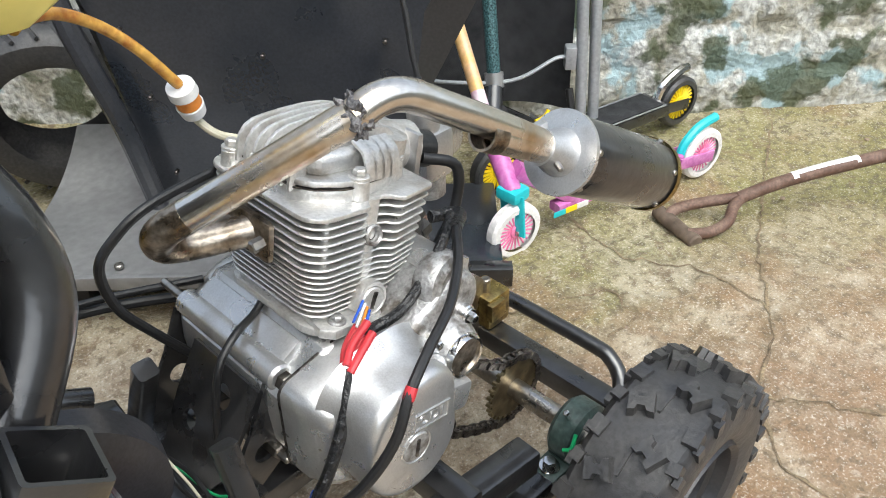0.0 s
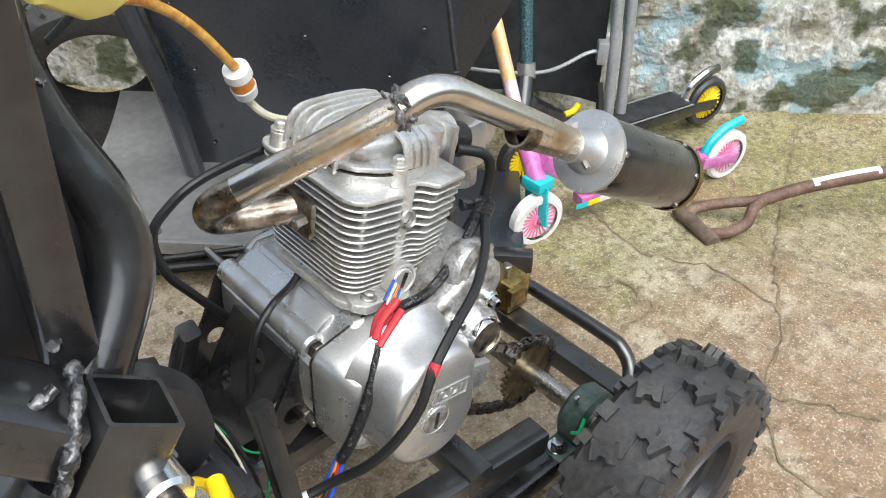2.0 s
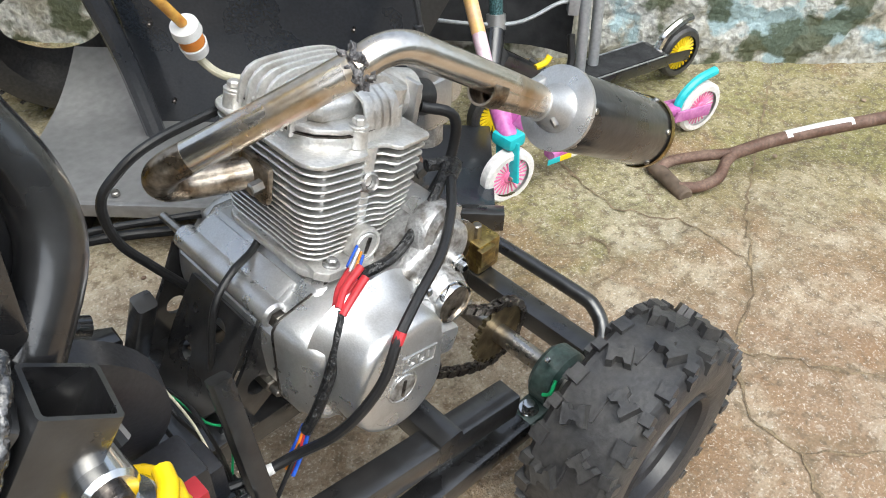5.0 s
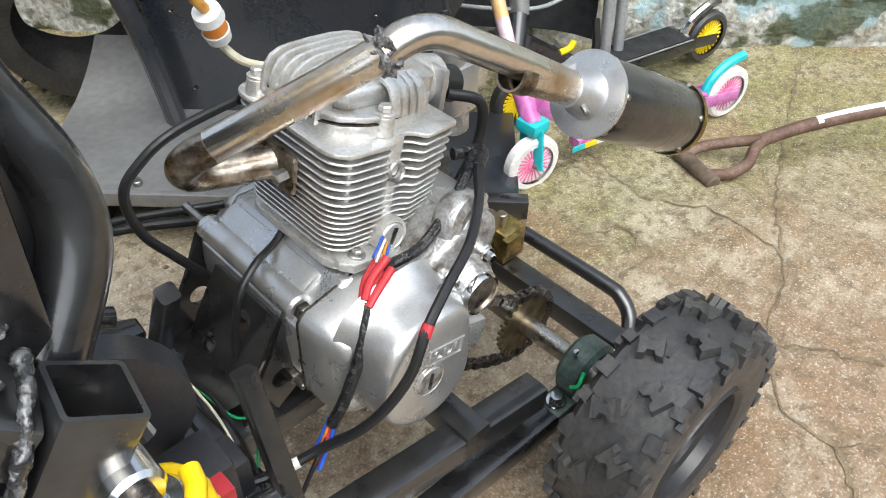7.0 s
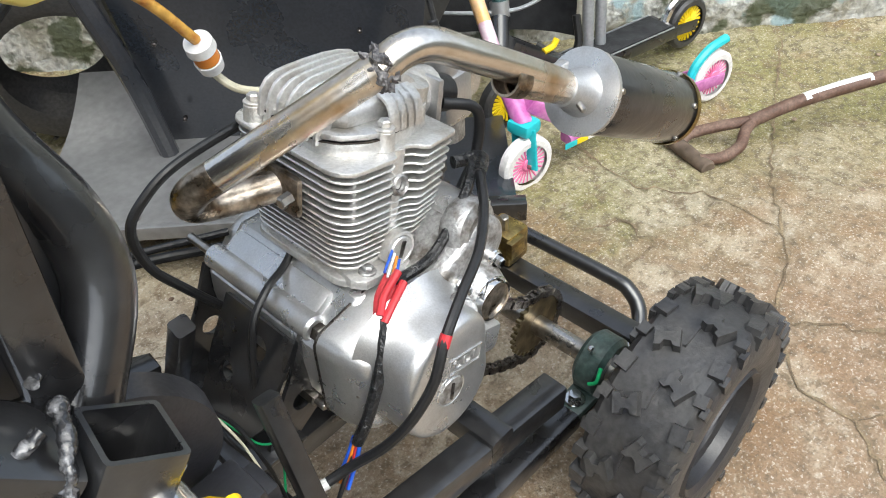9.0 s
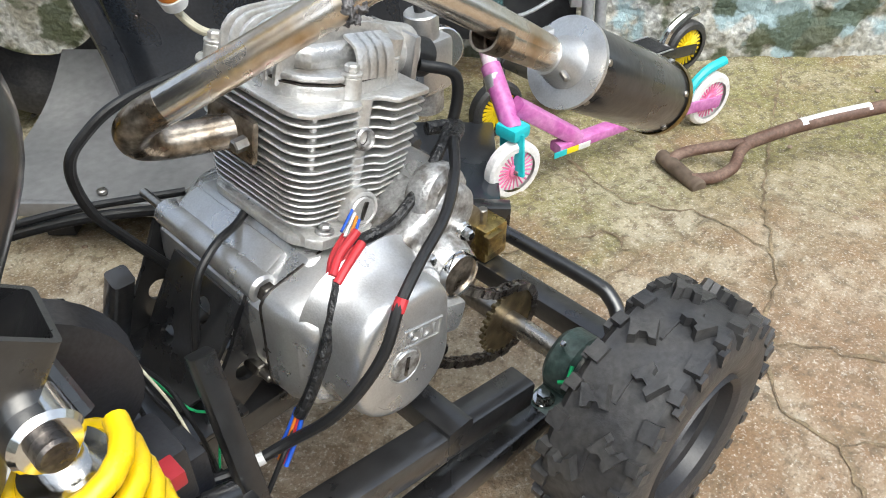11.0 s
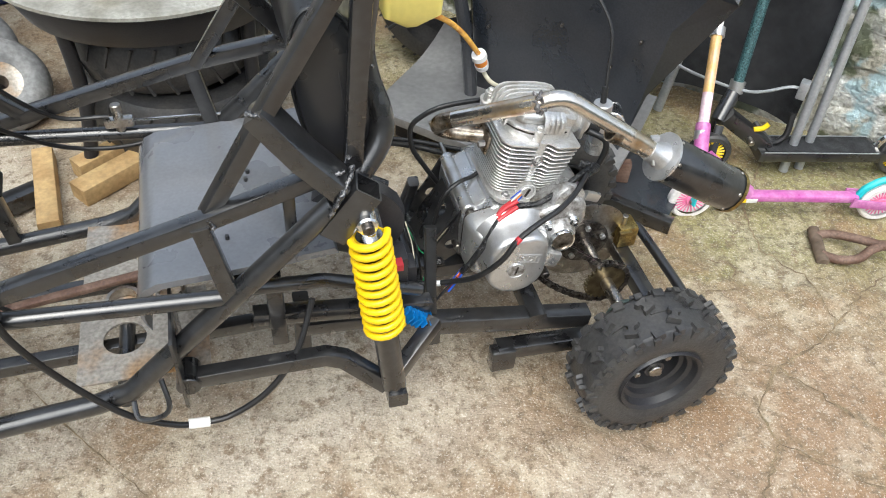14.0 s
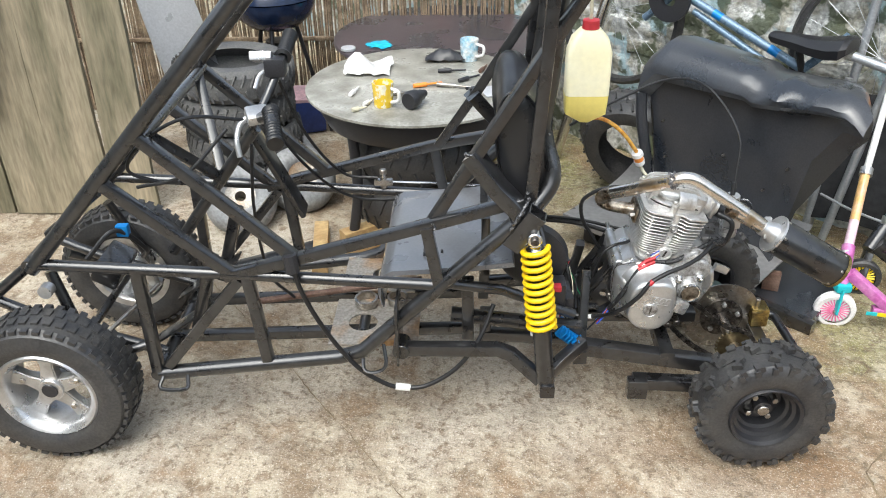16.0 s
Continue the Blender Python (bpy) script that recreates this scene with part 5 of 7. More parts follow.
# short posts cast between the fins
lean_part("fin_rib", tube([(CX - 0.049, CY - 0.0665, 0.468), (CX - 0.0535, CY - 0.0715, 0.524)], 0.0034, 8), ALUFIN, engine)
lean_part("fin_rib", tube([(CX - 0.058, CY + 0.045, 0.468), (CX - 0.064, CY + 0.05, 0.524)], 0.0034, 8), ALUFIN, engine)
lean_part("stud_column", tube([(CX + 0.004, CY - 0.056, FOOT + 0.01), (CX + 0.004, CY - 0.060, 0.47), (CX + 0.004, CY - 0.063, 0.527)], 0.0095, 18), ALUFIN, engine)
lean_part("stud_column", tube([(CX + 0.048, CY - 0.050, FOOT + 0.01), (CX + 0.052, CY - 0.056, 0.527)], 0.008, 14), ALUFIN, engine)
PG = (CX + 0.001, CY - 0.084, 0.4265)
pl = lean_part("access_plug", lathe([(0, 0), (0, 0.0115), (0.0015, 0.0130), (0.02, 0.0130), (0.02, 0)], PG, (0.02, 1, -0.10), 28), ALUFIN, engine, "round slotted plug")
lean_part("plug_rim", lathe([(0.003, 0.0130), (0.0005, 0.0145), (0.0015, 0.0175), (0.006, 0.0185), (0.030, 0.0185)], PG, (0.02, 1, -0.10), 28), ALUFIN, pl)
lean_part("plug_mark", box(PG[0], PG[1] - 0.0005, PG[2], 0.0045, 0.002, 0.018, 0.0006, pose(0, 0, 0, 0, 15, 0)), DARKSTEEL, pl)
lean_part("plug_flange", prism([(-0.045, -0.012), (0.030, -0.012), (0.036, 0.0), (0.030, 0.03), (-0.05, 0.03), (-0.055, 0.0)], 0.011, Matrix.Translation((CX, CY - 0.074, FOOT + 0.001)), 0.003), ALUFIN, engine)
bm = cyl((CX - 0.034, CY - 0.074, FOOT + 0.010), (CX - 0.034, CY - 0.074, FOOT + 0.015), 0.0088, seg=16, ch=0.0008)
cyl((CX - 0.034, CY - 0.074, FOOT + 0.015), (CX - 0.034, CY - 0.074, FOOT + 0.020), 0.0058, seg=6, bm=bm)
lean_part("foot_bolt", bm, ALUDIRTY, engine)
lean_part("drain_hole", lathe([(0.006, 0.0), (0.006, 0.0062), (-0.004, 0.0066), (-0.006, 0.0085), (-0.004, 0.0105), (0.012, 0.011)], (CX + 0.003, CY - 0.0705, 0.4905), (0, 1, -0.25), 24), ALUDIRTY, engine)
lean_part("drain_hole_dark", lathe([(0, 0), (0, 0.0062)], (CX + 0.003, CY - 0.0690, 0.4902), (0, 1, -0.25), 20), DARKSTEEL, engine)

# cylinder head and rocker cover
HZ = 0.5225
head = lean_part("cylinder_head", prism(fin_outline(0.0770, 0.0830), 0.0052, Matrix.Translation((0, 0, HZ)), 0.0018), ALUFIN, engine, "pale finned cylinder head")
step = [(CX + x, CY + y) for x, y in ((-0.052, -0.052), (-0.030, -0.064), (-0.018, -0.066), (0.022, -0.060), (0.050, -0.052), (0.060, -0.035), (0.060, 0.062), (-0.058, 0.062), (-0.064, 0.03), (-0.064, -0.035))]
lean_part("head_body", prism(step, 0.014, Matrix.Translation((0, 0, HZ + 0.003)), 0.003), ALUFIN, head)
lean_part("cover_gasket", prism([(CX + (x - CX) * 1.004, CY + (y - CY) * 1.004) for x, y in step], 0.0012, Matrix.Translation((0, 0, HZ + 0.0170)), 0.0), DARKSTEEL, head, "thin dark gasket line")
lean_part("rocker_base", prism([(CX + (x - CX) * 0.985, CY + (y - CY) * 0.985) for x, y in step], 0.007, Matrix.Translation((0, 0, HZ + 0.0182)), 0.003), ALUFIN, head)
rocker = [(CX + x, CY + y) for x, y in ((-0.049, -0.036), (-0.040, -0.047), (0.034, -0.050), (0.046, -0.042), (0.048, 0.050), (-0.044, 0.052), (-0.052, 0.044))]
lean_part("rocker_cover", prism(rocker, 0.023, Matrix.Translation((0, 0, HZ + 0.0215)), 0.012, seg=4), ALUFIN, head)
for i in range(7):
    y = CY - 0.034 + i * 0.0130
    k = 0.001 * (3 - abs(i - 3))
    q = [(CX - 0.058, y, 0.536), (CX - 0.057, y, 0.552), (CX - 0.052, y, 0.563), (CX - 0.036, y, 0.568 + k), (CX + 0.010, y, 0.572 + k), (CX + 0.040, y, 0.569 + k), (CX + 0.047, y, 0.560)]
    lean_part("cover_fin", sweep(bmesh.new(), smooth_path(q, 2), rrect(0.0044, 0.018, 0.0012)), ALUFIN, head)
for i in range(4):
    x = CX + 0.004 + i * 0.0092
    lean_part("cover_fin", sweep(bmesh.new(), smooth_path([(x, CY - 0.062, 0.541), (x, CY - 0.061, 0.553), (x, CY - 0.055, 0.566), (x, CY - 0.040, 0.572)], 3), rrect(0.0036, 0.014, 0.001)), ALUFIN, head)
lean_part("cover_boss", lathe([(-0.02, 0.024), (0.012, 0.021), (0.014, 0)], (CX + 0.050, CY - 0.026, 0.556), (0.15, -0.1, 1), 28), ALUFIN, head)
lean_part("cover_tab", box(CX - 0.048, CY + 0.01, 0.545, 0.02, 0.05, 0.03, 0.006), ALUFIN, head)
for x, y, z in ((CX - 0.064, CY + 0.055, 0.540), (CX - 0.010, CY - 0.062, 0.543), (CX + 0.052, CY - 0.040, 0.543), (CX + 0.052, CY + 0.058, 0.543)):
    bm = cyl((x, y, z - 0.016), (x, y, z + 0.004), 0.0105, 0.0095, seg=18)
    cyl((x, y, z + 0.004), (x, y, z + 0.0065), 0.0098, seg=18, ch=0.0005, bm=bm)
    cyl((x, y, z + 0.0065), (x, y, z + 0.0135), 0.0066, seg=6, bm=bm)
    lean_part("head_bolt", bm, ALUFIN, head)
lean_part("intake_boss", cyl((-0.09, CY, 0.545), (-0.03, CY, 0.535), 0.026, seg=24), ALUFIN, head)
lean_part("intake_stub", cyl((-0.04, CY, 0.535), (0.0, CY, 0.525), 0.020, seg=24), WIRE, head)
lean_part("intake_flange", box(-0.045, CY, 0.538, 0.008, 0.07, 0.045, 0.003), ALU, head)
part("spark_lead", tube([(0.0, 0.33, 0.50), (0.030, 0.31, 0.485), (0.022, 0.305, 0.44), (-0.01, 0.30, 0.41)], 0.006, 12, 6), WIRE, engine)
carb = part("carburettor", box(0.045, 0.37, 0.475, 0.045, 0.045, 0.06, 0.008), ALU, engine, "silver carburettor")
part("carb_top", cyl((0.043, 0.37, 0.50), (0.041, 0.37, 0.53), 0.018, seg=20), ALU, carb)
part("carb_bowl", cyl((0.045, 0.37, 0.42), (0.045, 0.37, 0.45), 0.021, seg=20), ALUDIRTY, carb)
bm = bmesh.new()
for i in range(26):
    a = 2 * math.pi * i / 26
    d = Vector((0.25, 0.55, -0.12)).normalized()
    s = d.cross(Vector((0, 0, 1))).normalized()
    u = d.cross(s)
    o = Vector((0.07, 0.372, 0.482))
    e = s * math.cos(a) + u * math.sin(a)
    tube([o + e * 0.021, o + d * 0.05 + e * 0.018], 0.0024, 6, bm=bm)
cyl(o, o + d * 0.05, 0.020, 0.017, bm=bm)
cyl(o + d * 0.05, o + d * 0.058, 0.020, bm=bm)
cyl(o - d * 0.012, o, 0.023, bm=bm)
part("air_filter", bm, CHROME, carb, "small chrome pod air filter")
part("choke_cable", tube([(0.041, 0.37, 0.53), (0.045, 0.385, 0.58), (0.045, 0.42, 0.67), (-0.02, 0.50, 0.755), (-0.12, 0.50, 0.775), (-0.26, 0.44, 0.74), (-0.36, 0.40, 0.70)], 0.0033, 8, 10), WIRE, kart, "thin black throttle cable")
part("cable_elbow", cyl((0.041, 0.371, 0.528), (0.043, 0.38, 0.56), 0.006, seg=12), WIRE, carb)

# exhaust over the cylinder head
exh = part("exhaust_pipe", tube([(-0.258, 0.3455, 0.547), (-0.138, 0.263, 0.622)], 0.0152, 28), HEATED, kart, "heat-tinted chrome exhaust pipe")
part("port_pipe", tube([(-0.185, 0.352, 0.498), (-0.222, 0.366, 0.498), (-0.250, 0.376, 0.500), (-0.269, 0.374, 0.510), (-0.276, 0.366, 0.525), (-0.271, 0.354, 0.539), (-0.256, 0.344, 0.5485)], 0.0152, 28, 6), SCORCH, exh, "scorched brown pipe elbow")
part("port_flange", box(-0.196, 0.356, 0.498, 0.008, 0.070, 0.040, 0.006, pose(0, 0, 0, 0, 12, 0)), SCORCH, exh)
for y in (0.327, 0.377):
    part("flange_nut", cyl((-0.212, y + 0.004, 0.498), (-0.196, y + 0.004, 0.498), 0.0065, seg=6), STEEL, exh)
part("upper_pipe", tube([(-0.138, 0.262, 0.622), (-0.115, 0.257, 0.631), (-0.088, 0.253, 0.627), (-0.05, 0.246, 0.604), (0.008, 0.238, 0.567), (0.095, 0.2285, 0.508)], 0.0148, 28, 6), HEATED, exh, "bent chrome pipe with golden heat tint")
weld_bead("pipe_weld", (-0.137, 0.2620, 0.6225), 0.0200, 120, 77, exh, (0.72, 1, 1), PIPEWELD)
md = (Vector((0.26, 0.211, 0.412)) - Vector((0.10, 0.228, 0.503))).normalized()
mo = Vector((0.10, 0.228, 0.503))
part("pipe_band", lathe([(-0.125, 0.0150), (-0.125, 0.0175), (-0.105, 0.0175), (-0.105, 0.0150)], mo, md, 28), SCORCH, exh, "dark clamp band")
part("slip_pipe", lathe([(-0.105, 0.0160), (-0.03, 0.0160), (-0.028, 0.0145)], mo, md, 28), HEATED, exh)
can = part("muffler", lathe([(0.0, 0.036), (0.0, 0.0415), (0.004, 0.0425), (0.172, 0.0425), (0.176, 0.0415), (0.176, 0.03)], mo, md, 48), BLACK, exh, "glossy black cylindrical muffler can")
part("muffler_cap", lathe([(-0.003, 0.012), (-0.003, 0.0455), (0.002, 0.0455), (0.002, 0.030)], mo, md, 44), ALU, can, "bare aluminium end disc")
part("muffler_neck", lathe([(-0.036, 0.0155), (-0.036, 0.0185), (-0.02, 0.020), (-0.012, 0.024), (-0.003, 0.026)], mo, md, 32), ALU, can)
part("muffler_tail", lathe([(0.172, 0.044), (0.180, 0.044), (0.181, 0.036), (0.176, 0.016), (0.195, 0.016), (0.195, 0.013)], mo, md, 44), BRASSY, can, "gold-rimmed tail cap")
ms = md.cross(Vector((0, 0, 1))).normalized()
mu = ms.cross(md)
for dist in (0.008, 0.166):
    for i in range(6):
        a = i * math.pi / 3 + 0.4
        e = ms * math.cos(a) + mu * math.sin(a)
        part("rivet", cyl(mo + md * dist + e * 0.041, mo + md * dist + e * 0.0445, 0.0036, seg=10, ch=0.001), STEEL, can)
e = (ms * 0.75 - mu * 0.35).normalized()
part("clamp_bolt", cyl(mo - md * 0.024 - e * 0.030, mo - md * 0.024 + e * 0.030, 0.0035, seg=10), STEEL, can)
part("clamp_tab", box(*(mo - md * 0.024 + mu * 0.004 - e * 0.02), 0.016, 0.01, 0.02, 0.002), ALU, can)

# engine mounting plates with holes
front = Matrix(((0, 0.545, -0.838, -0.246), (1, 0, 0, 0), (0, 0.838, 0.545, 0.364), (0, 0, 0, 1)))
part("engine_plate", holed([(0.300, 0.0), (0.410, 0.0), (0.410, -0.06), (0.40, -0.15), (0.34, -0.15), (0.305, -0.10)], [(0.345, -0.030, 0.0135), (0.378, -0.075, 0.011)], 0.005, front), BLACK, kart, "black plate bracket with round holes", shade=False)
for y in (0.297, 0.455):
    part("engine_plate", holed([(-0.243, 0.374), (-0.212, 0.362), (-0.212, 0.325), (-0.232, 0.275), (-0.27, 0.250), (-0.312, 0.245), (-0.300, 0.275), (-0.268, 0.325)], [(-0.258, 0.292, 0.012), (-0.225, 0.362, 0.004)], 0.005, along_y(0, y, 0)), BLACK, kart, "black plate bracket with round holes", shade=False)
part("plate_gusset", box(-0.315, 0.37, 0.252, 0.09, 0.17, 0.006, 0.002), BLACK, kart)

# ---------- wiring ----------
def loom(name, pts, r, material, label="", n=8, parent=kart):
    return part(name, tube(pts, r, 10, n), material, parent, label)


loom("wiring_loom", [(-0.005, 0.285, 0.452), (-0.045, 0.258, 0.452), (-0.085, 0.246, 0.434), (-0.118, 0.242, 0.419), (-0.148, 0.245, 0.416), (-0.165, 0.244, 0.419)], 0.0055, TAPE, "black taped wiring loom")
for k, (dy, dz) in enumerate(((0, 0), (0.010, 0.003), (-0.008, 0.004), (0.002, 0.009))):
    loom("crimp_connector", [(-0.166 + 0.003 * k, 0.243 + dy, 0.419 + dz), (-0.183, 0.236 + dy, 0.411 + dz), (-0.199, 0.227 + dy * 0.5, 0.404 + dz)], 0.0042, RED, "red crimp connector sleeve", 4)
for k, m in enumerate((BLUEW, ORW, WHITE, BLUEW)):
    loom("wire", [(-0.146, 0.254 + 0.003 * k, 0.430 + 0.002 * k), (-0.168, 0.240 + 0.004 * k, 0.421 + 0.003 * k)], 0.0013, m, "", 2)
loom("wiring_loom", [(-0.196, 0.228, 0.408), (-0.210, 0.216, 0.392), (-0.226, 0.209, 0.365), (-0.246, 0.207, 0.330), (-0.262, 0.209, 0.305)], 0.0060, TAPE, "black taped wiring loom")
for k, m in enumerate((BLUEW, RED, ORW, BLUEW)):
    loom("wire", [(-0.260, 0.206 + 0.003 * k, 0.308), (-0.272, 0.203 + 0.004 * k, 0.288), (-0.288, 0.200 + 0.005 * k, 0.268)], 0.0021, m, "", 3)
loom("wiring_loom", [(0.005, 0.29, 0.448), (-0.028, 0.255, 0.454), (-0.055, 0.228, 0.445), (-0.095, 0.200, 0.436), (-0.143, 0.180, 0.426), (-0.180, 0.166, 0.410), (-0.203, 0.160, 0.378), (-0.228, 0.165, 0.346), (-0.252, 0.180, 0.316), (-0.280, 0.205, 0.288), (-0.32, 0.22, 0.275), (-0.36, 0.23, 0.28)], 0.0052, WIRE, "black sleeved wiring loom", 10)
loom("red_band", [(-0.176, 0.1672, 0.4135), (-0.184, 0.1648, 0.405)], 0.0058, RED, "red heat-shrink band", 1)
loom("white_band", [(-0.300, 0.2125, 0.280), (-0.315, 0.218, 0.2765)], 0.0056, WHITE, "red and white striped wire bundle", 1)
loom("wiring_loom", [(-0.02, 0.30, 0.450), (0.010, 0.288, 0.446), (-0.022, 0.262, 0.455)], 0.007, TAPE, "", 6)
loom("clutch_cable", [(-0.178, 0.372, 0.412), (-0.205, 0.360, 0.402), (-0.236, 0.348, 0.401), (-0.262, 0.340, 0.385), (-0.276, 0.336, 0.352), (-0.287, 0.334, 0.300), (-0.302, 0.33, 0.250), (-0.33, 0.32, 0.225)], 0.0040, WIRE, "black control cable")
loom("clutch_cable", [(-0.14, 0.43, 0.525), (-0.249, 0.42, 0.525), (-0.295, 0.42, 0.506), (-0.314, 0.42, 0.482), (-0.309, 0.42, 0.437), (-0.286, 0.42, 0.394), (-0.25, 0.42, 0.335)], 0.005, WIRE, "black control cable", 10)
for k in range(2):
    loom("hose", [(-0.19, 0.49, 0.345 + 0.02 * k), (-0.30, 0.55, 0.35 + 0.012 * k), (-0.42, 0.60, 0.335 + 0.01 * k), (-0.5, 0.56, 0.35)], 0.006 - 0.0015 * k, WIRE, "black rubber hose")
loom("thin_wire", [(-0.31, 0.2, 0.25), (-0.28, 0.205, 0.285), (-0.245, 0.22, 0.30)], 0.0024, WIRE)
for k, m in enumerate((GREEN, WIRE, HOSECLR, RED, WIRE, WIRE, WIRE)):
    rs = random.Random(k + 5)
    p = Vector((-0.345 - 0.02 * rs.random(), 0.285 + 0.03 * rs.random(), 0.375))
    pts = [p]
    for i in range(4):
        pts.append(pts[-1] + Vector((rs.uniform(-0.02, 0.022), rs.uniform(-0.035, 0.01), rs.uniform(-0.055, -0.02))))
    loom("loose_wire", pts, 0.0022 if m is WIRE else 0.0013, m, "loose thin wire", 5)
part("regulator", box(-0.365, 0.175, 0.265, 0.05, 0.05, 0.03, 0.003, pose(0, 0, 0, 0, 40, 0)), BLUE, kart, "finned blue regulator block")
for k in range(6):
    part("regulator_fin", box(-0.375 + 0.008 * k, 0.16, 0.262 - 0.007 * k + 0.02, 0.003, 0.055, 0.02, 0.0005, pose(0, 0, 0, 0, 40, 0)), BLUE, kart)
part("cdi_box", box(-0.40, 0.20, 0.36, 0.06, 0.05, 0.07, 0.008), BLKPLAST, kart, "black ignition box")
part("coil_box", box(-0.37, 0.23, 0.31, 0.05, 0.04, 0.05, 0.006), BLKPLAST, kart)
part("connector", box(-0.445, 0.085, 0.335, 0.02, 0.015, 0.03, 0.002, pose(0, 0, 0, 0, 15, 0)), WHITE, kart, "white plug connector")
part("connector", box(-0.40, 0.16, 0.40, 0.03, 0.02, 0.014, 0.002), RED, kart, "red plug connector")
loom("hanging_cable", [(-0.98, 0.08, 0.53), (-0.968, 0.075, 0.45), (-0.925, 0.08, 0.335), (-0.86, 0.078, 0.232), (-0.795, 0.08, 0.178), (-0.755, 0.085, 0.163), (-0.70, 0.085, 0.168), (-0.63, 0.09, 0.215), (-0.575, 0.11, 0.285), (-0.54, 0.15, 0.36)], 0.0055, WIRE, "drooping black electrical cable", 10)
loom("cable_wrap", [(-0.772, 0.0825, 0.168), (-0.738, 0.085, 0.1615)], 0.009, WHITE, "white tape wrap", 1)
loom("cable_tie", [(-0.985, 0.083, 0.535), (-0.98, 0.078, 0.495)], 0.016, BLKPLAST, "", 1)

# ---------- fuel can hung behind the seat ----------
fuel = thing("fuel_can", (-0.34, 0.34, 0.72), "translucent plastic fuel can half full of yellow petrol", "fuel can")
FO = Vector((-0.333, 0.366, 0.004))


def can_ring(bm, z, hx, hy, r):
    return [bm.verts.new((FO.x + x, FO.y + y, z + FO.z)) for x, y in rrect(hx * 2, hy * 2, r, 5)]


def can_body(levels):
    bm = bmesh.new()
    rg = [can_ring(bm, *lv) for lv in levels]
    for a, b in zip(rg, rg[1:]):
        for i in range(len(a)):
            bm.faces.new((a[i], a[(i + 1) % len(a)], b[(i + 1) % len(b)], b[i]))
    bm.faces.new(rg[0][::-1])
    bm.faces.new(rg[-1])
    return bm


part("can_lower", can_body([(0.722, 0.012, 0.012, 0.006), (0.745, 0.046, 0.026, 0.010), (0.79, 0.049, 0.030, 0.012)]), CANYEL, fuel, "yellow petrol showing through the plastic")
part("can_upper", can_body([(0.7905, 0.049, 0.030, 0.012), (0.885, 0.049, 0.030, 0.012), (0.915, 0.040, 0.026, 0.012), (0.935, 0.022, 0.020, 0.010)]), CANPALE, fuel, "pale translucent plastic")
part("can_cap", lathe([(0, 0), (0, 0.019), (0.018, 0.018), (0.02, 0.012), (0.02, 0)], (FO.x, FO.y, 0.936 + FO.z), (0, 0, 1), 24), RED, fuel, "orange-red screw cap")
part("hanging_strap", tube([(FO.x, FO.y, 0.95), (FO.x - 0.01, FO.y - 0.02, 1.1), (-0.37, 0.3, 1.33)], 0.004, 8, 3), HOSECLR, fuel)
fh = part("fuel_hose", tube([(-0.322, 0.398, 0.713), (-0.310, 0.408, 0.714), (-0.282, 0.420, 0.708), (-0.249, 0.432, 0.686), (-0.217, 0.445, 0.653), (-0.184, 0.454, 0.607)], 0.0050, 12, 8), FUEL, fuel, "amber petrol hose")
fo = Vector((-0.183, 0.455, 0.606))
fl = Vector((0.017, 0.013, -0.045)).normalized()
ff = part("fuel_filter", lathe([(0, 0.004), (0.002, 0.0135), (0.012, 0.0145), (0.0135, 0.0125)], fo, fl, 24), WHITE, fuel, "white fuel filter with an orange core")
part("filter_core", lathe([(0.0135, 0.0120), (0.027, 0.0120)], fo, fl, 24), ORANGE, ff, "orange filter element")
part("filter_base", lathe([(0.027, 0.0125), (0.028, 0.0135), (0.040, 0.012), (0.043, 0.004)], fo, fl, 24), WHITE, ff)
part("fuel_line", tube([fo + fl * 0.042, fo + fl * 0.055, (-0.150, 0.455, 0.540), (-0.11, 0.44, 0.525), (-0.05, 0.43, 0.50), (0.03, 0.40, 0.465)], 0.0042, 10, 6), HOSECLR, fuel, "clear petrol line")
# ---------- back wall of the yard ----------
rs = random.Random(12)
wall_v = 1.336


def wall_block(u0, u1, z0, z1, v0, v1):
    bm = bmesh.new()
    ps = [uv(u, v, z) for z in (z0, z1) for u, v in ((u0, v0), (u1, v0), (u1, v1), (u0, v1))]
    vs = [bm.verts.new(p) for p in ps]
    for f in ((0, 1, 2, 3), (4, 5, 6, 7), (0, 1, 5, 4), (1, 2, 6, 5), (2, 3, 7, 6), (3, 0, 4, 7)):
        bm.faces.new([vs[i] for i in f])
    return bm


wall = solo("wall_back", wall_block(-4.5, 3.5, -0.05, 1.25, wall_v + 0.02, wall_v + 0.3), STONE, "old rubble wall with flaking white and blue limewash", "wall", kind="structure", shade=False)


